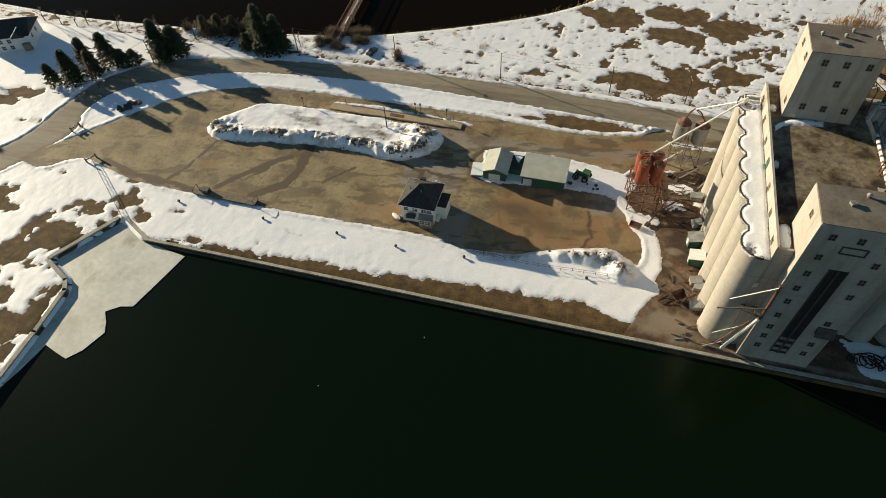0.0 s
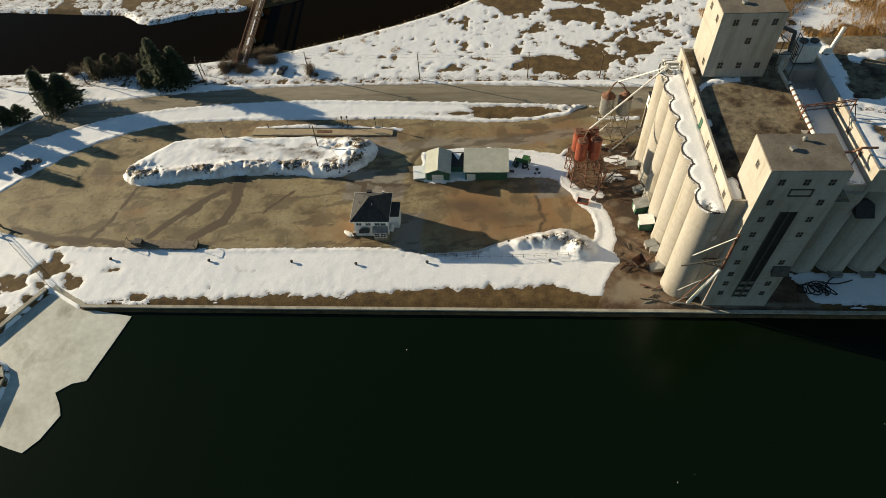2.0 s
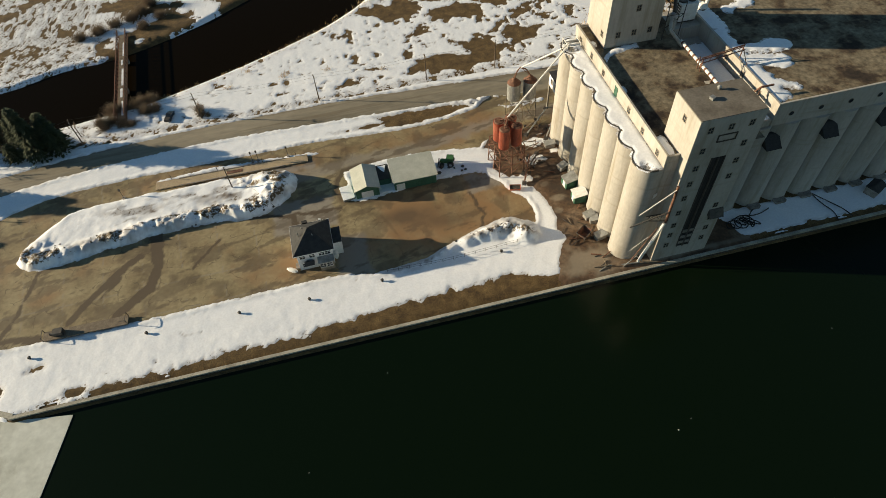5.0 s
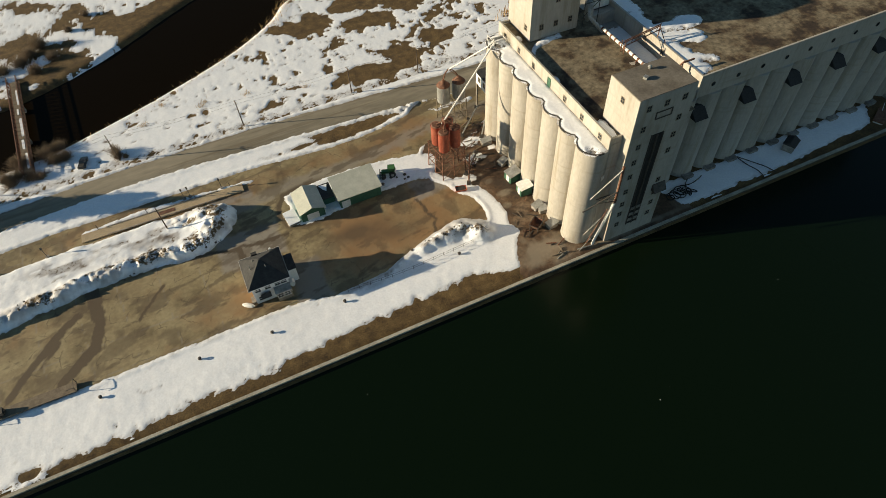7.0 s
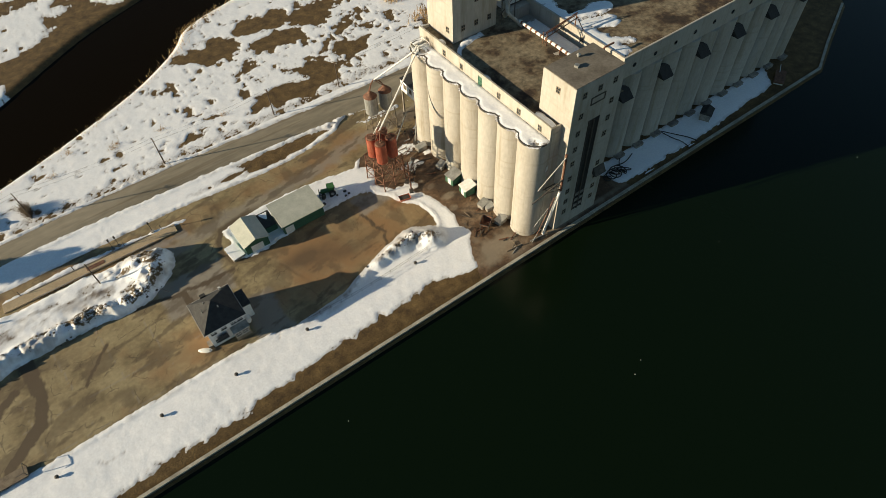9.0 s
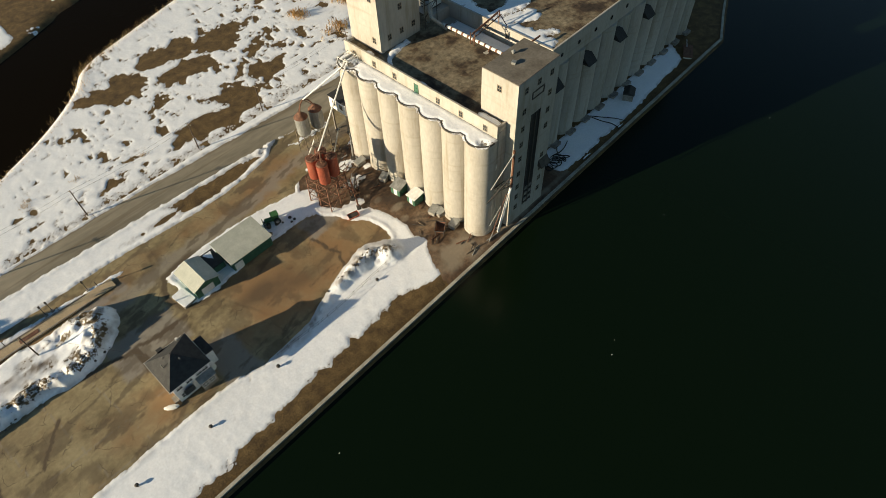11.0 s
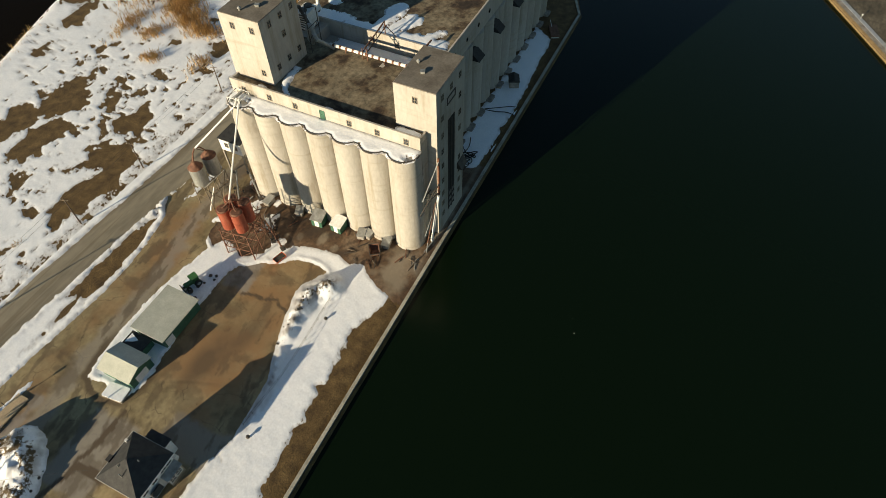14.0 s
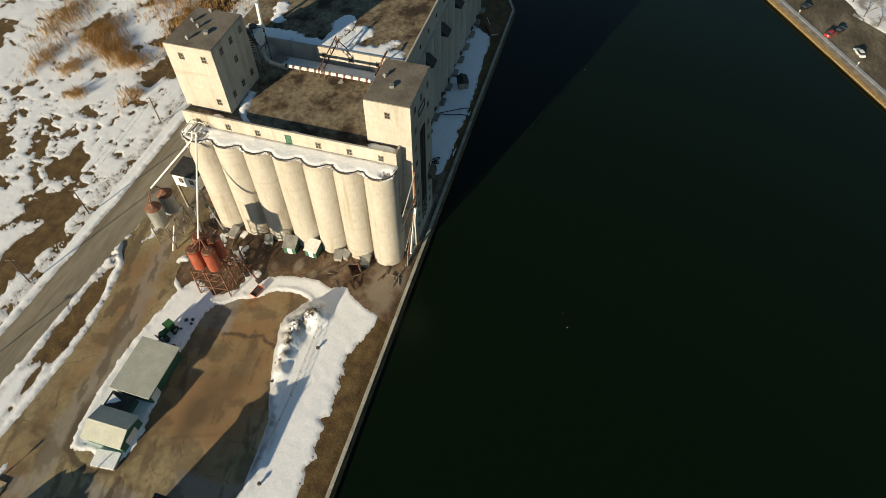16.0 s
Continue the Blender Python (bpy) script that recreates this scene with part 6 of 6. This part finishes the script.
POLES = [(-152, 126.0), (-141.5, 141.0), (-97, 156.2), (-64, 158), (-30, 156.1), (2.4, 156), (23.6, 155.6), (57.7, 156.6)]
for x, y in POLES:
    utility_pole(x, y)
for (x0, y0), (x1, y1) in zip(POLES, POLES[1:]):
    for dy in (-0.7, 0.7):
        cable("overhead_wire", [(x0 + (x1 - x0) * u, y0 + dy + (y1 - y0) * u, 8.5 - 3.0 * u * (1 - u)) for u in np.linspace(0, 1, 7)], 0.018, DARK_STEEL, "thin dark wire between utility poles", "wire")
cable("overhead_wire", [(-56, 125.8, 8.6), (-48, 116, 7.4), (-40.5, 103.8, 6.4)], 0.02, DARK_STEEL, "thin service wire to the house", "wire")
utility_pole(-56, 125.8, 8.6, arm=False)
for x, y in ((-84, 131.0), (-50.5, 135.2), (-49, 135.3), (-41, 134.6)):
    lp = thing("signal_post", x, y, 0, 0, "thin dark signal post with a small box", "post", "posts by the weighing deck")
    part("pole", Shape().tube((0, 0, 0), (0, 0, 3.6), 0.07, n=8), DARK_STEEL, lp)
    part("box", Shape().box(-0.2, 0.2, -0.15, 0.15, 3.0, 3.6), DARK_STEEL, lp)
    part("base", Shape().box(-0.4, 0.4, -0.4, 0.4, 0, 0.5, bevel=0.1), CONC_RAW, lp)
for x, y, rz in ((-133.8, 96.4, 60), (-146.8, 107.0, 75)):
    g = thing("gate_post_pair", x, y, 0, rz, "dark timber gate posts with a lowered barrier", "gate")
    for dx in (-1.4, 1.4):
        part("post", Shape().box(dx - 0.2, dx + 0.2, -0.2, 0.2, 0, 1.6), WOOD, g)
    part("rail", Shape().box(-1.2, 1.2, -0.08, 0.08, 0.8, 1.1), WOOD, g)
    part("sign_board", Shape().box(-0.5, 0.5, -0.12, -0.081, 1.0, 1.5), WHITE_PAINT, g)
pathrail = thing("gangway_rail", -132.6, 95.6, 0, -38.7, "long pipe handrail running down to the slip", "railing")
for k in range(11):
    part("post", Shape().tube((2.6 * k, 0, 0), (2.6 * k, 0, 1.1), 0.05, n=6), DARK_STEEL, pathrail)
part("handrail", Shape().tube((0, 0, 1.1), (26, 0, 1.1), 0.06, n=6), DARK_STEEL, pathrail)
part("midrail", Shape().tube((0, 0, 0.6), (26, 0, 0.6), 0.04, n=6), DARK_STEEL, pathrail)
stones = thing("stone_ring", -137.2, 119.4, 0, 38, "oval bed of dark stones in the snow", "stones")
rnd = random.Random(11)
for k in range(34):
    a, q = rnd.uniform(0, 6.28), math.sqrt(rnd.random())
    part("stone", Shape().blob((3.6 * q * math.cos(a), 2.3 * q * math.sin(a), 0.3), rnd.uniform(0.4, 0.75), k, 0.7), STONE, stones)
# stones scattered on heaps, sitting in the snow
spots = [(rnd.uniform(-100, -44), rnd.uniform(115.4, 118.4)) for k in range(30)] + [(rnd.uniform(-6, 10), rnd.uniform(92, 94.6)) for k in range(12)]
stone_z = snow_state(np.array([[x for x, y in spots]]), np.array([[y for x, y in spots]]))[0][0]
for k, ((x, y), z) in enumerate(zip(spots, stone_z)):
    solo("rubble_stone", Shape().blob((0, 0, 0), rnd.uniform(0.12, 0.34), k + 90, 0.7), STONE, "dark dirty stone in a ploughed snow heap", "stone", group="stones in the snow heaps", at=pose(x, y, max(z, 0) + 0.03))

# ---- truss bridge over the river ----
bridge = thing("truss_bridge", -86.8, 163.6, 0, 93.6, "narrow rusty truss footbridge over the river", "bridge")
part("deck", Shape().box(0, 46, -1.2, 1.2, 0.4, 0.6), WOOD, bridge)
for x0, x1, y0, y1 in ((2, 9, -0.5, 0.2), (11, 15.5, -0.1, 0.6), (17, 26, -0.4, 0.3), (28, 31, 0, 0.5), (33, 41, -0.5, 0.1)):
    part("deck_snow", Shape().box(x0, x1, y0, y1, 0.6, 0.66, bevel=0.2), SNOW, bridge, "trodden snow strip")
for side in (-1.35, 1.35):
    t = Shape().beam((0, side, 0.5), (46, side, 0.5), 0.22).beam((0, side, 2.6), (46, side, 2.6), 0.22)
    for k in range(23):
        t.beam((2 * k, side, 0.5), (2 * k, side, 2.6), 0.14).beam((2 * k, side, 0.5), (2 * k + 2, side, 2.6), 0.12)
    part("truss", t, RUST, bridge)
for x in (15, 31):
    part("pier", Shape().box(x - 0.6, x + 0.6, -1.5, 1.5, -5, 0.4), CONC_RAW, bridge)


# ---- vehicles ----
def car(x, y, rz, paint, label, pickup=False):
    c = thing("car", x, y, 0.02, rz, label, "pickup" if pickup else "car", "parked cars")
    body = Shape()
    prof = [(-2.2, 0.35), (2.2, 0.35), (2.25, 0.75), (1.2, 0.95), (-2.2, 1.0)]
    n = len(prof)
    body.add([(px, -0.88, pz) for px, pz in prof] + [(px, 0.88, pz) for px, pz in prof], [tuple(range(n)), tuple(range(n, 2 * n))[::-1]] + [(i, n + i, n + (i + 1) % n, (i + 1) % n) for i in range(n)])
    part("body", body, paint, c)
    cab = Shape()
    a0, a1 = (-0.6, 0.9) if pickup else (-1.7, 0.9)
    cab.prism([(a0, -0.82), (a1, -0.82), (a1, 0.82), (a0, 0.82)], 0.96, 1.5, top=[(a0 + 0.35, -0.66), (a1 - 0.6, -0.66), (a1 - 0.6, 0.66), (a0 + 0.35, 0.66)])
    part("glasshouse", cab, GLASS, c)
    part("roof", Shape().box(a0 + 0.33, a1 - 0.58, -0.66, 0.66, 1.5, 1.55, bevel=0.08), paint, c)
    if pickup:
        part("bed", Shape().box(-2.1, -0.75, -0.7, 0.7, 1.0, 1.03), RUBBER, c)
    for dx in (-1.35, 1.4):
        for dy in (-0.85, 0.85):
            w = part("wheel", Shape().tube((dx, dy - 0.1, 0.33), (dx, dy + 0.1, 0.33), 0.33, n=16), RUBBER, c)
            part("rim", Shape().tube((dx, dy - 0.12, 0.33), (dx, dy + 0.12, 0.33), 0.19, n=10), STEEL, w)
    for dy in (-0.65, 0.65):
        part("headlight", Shape().box(2.2, 2.27, dy - 0.18, dy + 0.18, 0.6, 0.74), WHITE_PAINT, c)
    return c


CAR_BLACK = material("black_car_paint", [(0.3, (0.015, 0.015, 0.017)), (0.7, (0.025, 0.025, 0.027))], 1.0, 0.25, fine=0.02)
CAR_RED = material("red_car_paint", [(0.3, (0.42, 0.02, 0.015)), (0.7, (0.50, 0.03, 0.02))], 1.0, 0.3, fine=0.02)
CAR_WHITE = material("white_car_paint", [(0.3, (0.72, 0.71, 0.68)), (0.7, (0.80, 0.79, 0.77))], 1.0, 0.3, fine=0.02)
car(-73.2, 161.0, 75, CAR_BLACK, "black pickup parked in the snow by the bridge", True)

# ---- east dock across the basin ----
D0, D1 = Vector((41.2, -88.2, 0)), Vector((301.2, 72.2, 0))
DW = (D1 - D0).normalized()
dock_turn = math.degrees(math.atan2(DW.y, DW.x))
dock = thing("east_dock", D0.x, D0.y, 0, dock_turn, "dock wall of tan steel sheet piling across the basin", "dock", kind="structure")
DL = (D1 - D0).length
pile_mesh = Shape().prism([(0, -0.1), (0.15, 0.5), (0.5, 0.5), (0.65, -0.1), (0.65, -0.4), (0, -0.4)][::-1], -4.0, 0.1).mesh("pile", PILING)
for u in np.arange(90, 240, 0.9):
    ob = new("pile", pile_mesh)
    ob.parent = dock
    ob.matrix_basis = pose(u, 0, 0)
part("waler", Shape().box(50, 255, -0.55, -0.45, -0.3, 0.15), PILING, dock)
part("cap", Shape().box(0, DL, -2.2, -0.56, -3, 0.16), CONC_RAW, dock)
# this snow lies in shade, painted here as a grey base colour
part("snow_kerb", Shape().box(55, 250, -3.6, -2.25, -0.2, 0.24), SHADED_SNOW, dock, "snow along the dock edge, coloured blue-grey for its shade")
part("fender_log", Shape().tube((50, 0.75, -0.2), (255, 0.75, -0.2), 0.22, n=8), PILING, dock)
lot2 = Shape().add([(0, -3.7, 0.06), (DL, -3.7, 0.06), (DL, -26, 0.06), (0, -26, 0.06)], [(3, 2, 1, 0)])
part("asphalt", lot2, DOCK_ASPHALT, dock, "muddy asphalt behind the dock edge")


def dock_at(u, v):
    """A place on the dock: along the edge, and back from it."""
    n = Vector((DW.y, -DW.x, 0))
    p = D0 + DW * u + n * v
    return p.x, p.y


for (x, y), turn, paint, label in (((153.6, -25.8), -38, CAR_RED, "red car parked on the dock"), ((167.6, -19.3), -42, CAR_BLACK, "black car parked on the dock"), ((145.2, -33.4), 18, CAR_WHITE, "white car parked on the dock")):
    car(x, y, turn, paint, label)
car(156.6, -29.0, -38, CAR_BLACK, "black car parked on the dock")
for u in (112, 126.5, 141, 155.5):
    x, y = dock_at(u, 2.9)
    p = thing("dock_lamp_post", x, y, 0.1, 0, "short pale bollard lamp on the dock edge", "lamp post", "lamps along the dock")
    part("post", Shape().tube((0, 0, 0), (0, 0, 1.4), 0.1, n=8), STEEL, p)
    part("head", Shape().tube((0, 0, 1.4), (0, 0, 1.75), 0.22, n=10), WHITE_PAINT, p)
xs, ys = np.arange(120, 210, 0.8), np.arange(-90, 20, 0.8)
X, Y = np.meshgrid(xs, ys)
back = (X - D0.x) * DW.y - (Y - D0.y) * DW.x
d = np.minimum(back - 22, 60 - back) + 8 * (cloudy(X, Y, 7, 301) - 0.5)
h = np.clip(d * 0.2, -0.3, 0.2) + 0.06
# the dirt attribute here darkens the snow in place of tree shade
tagged(sheet("dock_snow", xs, ys, h, h > -0.02, SNOW, [("dirt", np.clip((cloudy(X, Y, 3, 305) - 0.42) * 3, 0.15, 0.8)), ("thin", 0.4 * np.ones(X.shape))]), "patchy snow behind the dock, darkened for the tree shade", "snow", kind="stuff")


# ---- trees ----
def conifer(x, y, h, r, seed, mat, label):
    rnd = random.Random(seed)
    t = thing("conifer", x, y, 0, rnd.uniform(0, 360), label, "tree", "evergreens by the river road")
    part("trunk", Shape().tube((0, 0, -0.1), (0, 0, h * 0.96), h * 0.018 + 0.06, 0.03, n=8), BARK, t)
    s = Shape()
    n = int(46 * h * min(r, 4))
    for k in range(n):
        u = rnd.random() ** 0.8
        z = h * (0.07 + 0.93 * u)
        reach = r * 1.35 * (1 - u) ** 0.7 * (0.78 + 0.22 * math.sin(u * 30 + rnd.uniform(-1, 1))) + 0.25
        a = rnd.uniform(0, 2 * math.pi)
        reach *= 0.8 + 0.35 * math.sin(3 * a + seed) * math.sin(5 * a + 2 * seed)
        q = rnd.uniform(0.25, 1.0) ** 0.6
        d = Vector((math.cos(a), math.sin(a), 0))
        side = Vector((-d.y, d.x, 0))
        c = d * reach * q + Vector((0, 0, z - reach * q * 0.30))
        l, w = rnd.uniform(0.4, 0.95) * (0.5 + 0.2 * r), rnd.uniform(0.14, 0.32) * (0.6 + 0.2 * r)
        tip = c + d * l + Vector((0, 0, rnd.uniform(-0.35, 0.1) * l))
        up = Vector((0, 0, rnd.uniform(-0.15, 0.25)))
        s.add([c - d * l * 0.4, c + side * w + up, tip, c - side * w - up * 0.5], [(0, 1, 2), (0, 2, 3)])
    for k in range(int(h * 5)):
        u = rnd.random()
        a = rnd.uniform(0, 2 * math.pi)
        z = h * (0.1 + 0.85 * u)
        reach = r * (1 - u) ** 0.8 * 0.8
        s.tube((0, 0, z), (reach * math.cos(a), reach * math.sin(a), z - 0.25 * reach), 0.05, 0.015, n=3)
    part("crown", s, mat, t)
    return t


def bare_tree(x, y, h, seed, label="leafless tree with thin spreading branches", lean=0.0, dense=3):
    rnd = random.Random(seed)
    t = thing("bare_tree", x, y, 0, 0, label, "tree", "leafless trees on the river bank")
    trunk, twigs = Shape(), Shape()

    def grow(p, d, l, r, depth):
        q = p + d * l
        (trunk if depth > 2 else twigs).tube(p, q, r, r * 0.62, n=6 if depth > 2 else 3)
        if depth == 0:
            return
        for _ in range(dense if depth > 1 else dense + 1):
            e = (d + Vector((rnd.uniform(-1, 1), rnd.uniform(-1, 1), rnd.uniform(-0.25, 0.6))) * 0.75).normalized()
            grow(p + d * l * rnd.uniform(0.55, 1.0), e, l * rnd.uniform(0.55, 0.8), r * 0.55, depth - 1)

    grow(Vector((0, 0, -0.1)), Vector((lean, 0, 1)).normalized(), h * 0.36, 0.02 * h + 0.03, 4)
    part("trunk", trunk, BARK, t)
    part("branches", twigs, TWIGS, t)
    return t


def bush(x, y, r, h, seed, mat=TWIGS, label="leafless brown bush in the snow"):
    rnd = random.Random(seed)
    b = thing("bush", x, y, 0, 0, label, "bush", "bushes on the river bank")
    s = Shape()
    for k in range(int(170 * r)):
        a, e = rnd.uniform(0, 6.28), rnd.uniform(0.15, 1.35)
        l = rnd.uniform(0.5, 1.0)
        p = Vector((rnd.gauss(0, r * 0.25), rnd.gauss(0, r * 0.25), 0))
        q = p + Vector((math.cos(a) * math.cos(e) * r * l, math.sin(a) * math.cos(e) * r * l, math.sin(e) * h * l))
        s.tube(p, q, 0.035, 0.012, n=3)
        for j in range(2):
            m = p.lerp(q, rnd.uniform(0.4, 0.95))
            s.tube(m, m + Vector((rnd.uniform(-0.5, 0.5), rnd.uniform(-0.5, 0.5), rnd.uniform(0, 0.6))), 0.02, 0.008, n=3)
    part("crown", s, mat, b)
    return b


green_label = "dense dark green spruce standing in snow"
for k, (x, y, h, r) in enumerate(((-161.5, 127, 11.5, 3.6), (-151, 138.2, 6.0, 3.2), (-141.5, 145.8, 13, 3.6), (-136.2, 147.2, 10.5, 4.2), (-108.5, 155, 16.5, 4.0), (-103.8, 156.5, 12.5, 4.2), (-112, 157.5, 12, 3.2), (-167.5, 124.5, 7.5, 2.8), (-139, 142.8, 8, 3.0), (-165, 129.5, 8, 2.6), (-147.5, 139.5, 5.5, 2.8), (-114.5, 154.5, 6, 2.6))):
    conifer(x, y, h, r, 20 + k, NEEDLES, green_label)
for k, (x, y, h, r) in enumerate(((-161.2, 134.5, 11, 3.2), (-155.5, 137.8, 11.5, 3.4), (-157, 131.5, 9, 3.0), (-133, 160, 7, 2.8), (-128, 161, 7.5, 2.8), (-123, 162, 7, 2.8), (-117.5, 162.5, 6.5, 2.4))):
    conifer(x, y, h, r, 50 + k, YELLOW_NEEDLES, "thin yellowish-green pine standing in snow")
for k, (x, y, h) in enumerate(((-188, 155, 7), (-182, 155.5, 7.5), (-178.5, 157, 6.5), (-164.5, 155.5, 8), (-135, 156.5, 9), (-130.5, 158.5, 8.5), (-126, 159.5, 9), (-120.5, 161, 8.5), (-115.5, 161.5, 8), (-150, 158.5, 7), (-196, 156, 7), (-98, 160, 6.5))):
    bare_tree(x, y, h, 80 + k)
# unseen trees, added west of the view to cast shadows on the road
for k, (x, y, h) in enumerate(((-224, 122, 16), (-228, 132, 15), (-232, 108, 16), (-209, 92, 14))):
    bare_tree(x, y, h, 160 + k, "unseen tall leafless tree that shades the road from the west", dense=4)
# unseen spruces, added among them for denser shade
for k, (x, y, h, r) in enumerate(((-219, 113, 15, 4.0), (-213, 101, 14, 3.8), (-226, 116, 13, 3.6), (-217, 96, 12, 3.4))):
    conifer(x, y, h, r, 70 + k, NEEDLES, "unseen tall spruce that shades the road from the west")
for k, (x, y, h) in enumerate(((167.5, -37.5, 7), (162.5, -41, 6.5), (176, -35, 7.5))):
    bare_tree(x, y, h, 180 + k, "leafless tree in the snow behind the dock")
for k, (x, y, r, h) in enumerate(((-92.5, 163.5, 2.4, 3.4), (-89.5, 163.8, 2.2, 3.0), (-80, 166, 2.6, 3.2), (-77.5, 165.8, 2.2, 3.0), (-84, 161.2, 1.8, 1.8), (-64.2, 159.5, 1.6, 3.0), (-62.2, 158.6, 0.9, 1.2), (-134, 163, 2.6, 3.5), (-127, 164, 2.6, 3.4), (-120.5, 165, 2.4, 3.0), (-105, 160, 2.0, 1.8), (-141, 161.5, 2.2, 3.0), (-89.4, 168.4, 3.4, 3.4), (-82.4, 169.6, 3.4, 3.2), (-79, 171, 2.6, 2.6), (-86.5, 162, 2.4, 2.0), (-91.5, 161.5, 2.2, 1.8), (-64.6, 161.6, 1.8, 3.2), (-81.5, 227, 3.2, 5.0), (-84.5, 223, 3.0, 3.6), (-87.5, 219.4, 3.4, 3.6), (-83.5, 213, 2.6, 3.0), (-93, 217, 3.0, 3.2), (-98, 214, 3.2, 3.4), (-104, 212, 2.8, 3.0), (-78, 218, 2.6, 2.6), (-72, 232, 1.6, 2.4), (-66, 240, 1.6, 2.4))):
    bush(x, y, r, h, 120 + k)
for k, (x, y, r, h) in enumerate(((-131, 160.5, 3.0, 5.5), (-124.5, 161.5, 3.0, 5.5), (-118, 162.5, 2.6, 5.0), (-113, 163, 2.8, 4.6))):
    bush(x, y, r, h, 140 + k, YELLOW_NEEDLES, "tall olive-green thicket on the river bank")

# dry reeds and brush in the field beyond the elevator and along the river
rnd = random.Random(77)
reeds = Shape()
CLUMPS = [(90, 197, 8, 5, 500), (80, 181, 4, 6, 260), (84, 190, 6, 6, 340), (104, 172, 16, 9, 760), (118, 186, 14, 10, 620), (96, 214, 16, 7, 360), (72, 196, 4, 3, 90), (66, 171, 5, 3, 70), (130, 165, 15, 8, 420), (74, 206, 10, 3, 130), (62, 186, 3, 3, 60)]
for cx, cy, rx, ry, n in CLUMPS:
    for k in range(n):
        x, y = cx + rnd.gauss(0, rx * 0.5), cy + rnd.gauss(0, ry * 0.5)
        for j in range(3):
            a, w = rnd.uniform(0, 6.28), rnd.uniform(0.04, 0.1)
            hgt = rnd.uniform(0.8, 2.2)
            dx, dy = rnd.gauss(0, 0.35), rnd.gauss(0, 0.35)
            px, py = x + rnd.gauss(0, 0.3), y + rnd.gauss(0, 0.3)
            reeds.add([(px - w * math.cos(a), py - w * math.sin(a), -0.05), (px + w * math.cos(a), py + w * math.sin(a), -0.05), (px + dx + 0.12, py + dy, hgt), (px + dx - 0.05, py + dy, hgt * 0.9)], [(0, 1, 2, 3)])
bank = curve(RIVER_S, False, 8)
for x, y in bank:
    if -80 < x < 60:
        for k in range(16):
            px, py = x + rnd.gauss(0, 1.6), y - 1.2 + rnd.gauss(0, 0.9)
            a, w, hgt = rnd.uniform(0, 6.28), rnd.uniform(0.03, 0.08), rnd.uniform(0.4, 1.4) * (1.5 if x > -12 else 0.8)
            reeds.add([(px - w * math.cos(a), py - w * math.sin(a), -0.4), (px + w * math.cos(a), py + w * math.sin(a), -0.4), (px + rnd.gauss(0, 0.25), py + rnd.gauss(0, 0.25), hgt)], [(0, 1, 2)])
for cx, cy in ((-38, 172), (-39.5, 170.5), (-50, 176.5), (-56, 170), (-9, 165), (-26, 170)):
    for k in range(40):
        px, py = cx + rnd.gauss(0, 0.7), cy + rnd.gauss(0, 0.5)
        reeds.add([(px - 0.05, py, 0), (px + 0.05, py, 0), (px + rnd.gauss(0, 0.3), py + rnd.gauss(0, 0.3), rnd.uniform(0.5, 1.2))], [(0, 1, 2)])
solo("dry_reeds", reeds, REED, "tan dry reeds and brush standing in the snow", "reeds", "stuff")

# ---- far dwelling ----
far_house = thing("grey_house", -196.5, 142.5, 0, 24, "pale grey-sided house with a dark hip roof", "house")
part("wall", Shape().box(-7, 7, -5.5, 5.5, 0, 5.2), SIDING, far_house)
part("roof", Shape().prism([(-7.7, -6.2), (7.7, -6.2), (7.7, 6.2), (-7.7, 6.2)], 5.15, 8.6, top=[(-3.4, -0.1), (7.5, -0.1), (7.5, 0.1), (-3.4, 0.1)]), SHINGLE, far_house)
part("dormer", Shape().prism([(2.0, -6.9), (6.4, -6.9), (6.4, -2.0), (2.0, -2.0)], 5.1, 7.2, top=[(4.1, -6.7), (4.3, -6.7), (4.3, -2.0), (4.1, -2.0)]), SHINGLE, far_house)
part("dormer_snow", Shape().beam((2.3, -6.8, 5.6), (4.2, -6.6, 7.25), 0.22).beam((4.2, -6.6, 7.25), (4.2, -3.4, 7.3), 0.2), SNOW, far_house, "white snow strip")
part("porch", Shape().box(4.2, 6.6, -6.6, -5.5, 0, 2.6), FRAME, far_house)
for x in (-5, -2.4, 0.4):
    put_window(far_house, x, -5.5, 3.6, 0, house_window)
    put_window(far_house, x, -5.5, 1.4, 0, house_window)
for y in (-2.5, 1.5):
    put_window(far_house, 7, y, 3.4, 90, house_window)

# bits of ice adrift
for k, (x, y, r) in enumerate(((-27, 64.7, 0.28), (-45, 48.4, 0.25), (24.6, 38.4, 0.3), (27.9, 39.9, 0.22), (65.2, 50.3, 0.26), (115.6, 47, 0.35))):
    solo("ice_fragment", Shape().blob((0, 0, 0.03), 0.45 * r, k + 300, 0.35), ICE, "small white bit of floating ice", "ice", group="ice adrift in the basin", at=pose(x, y, WATER_Z))
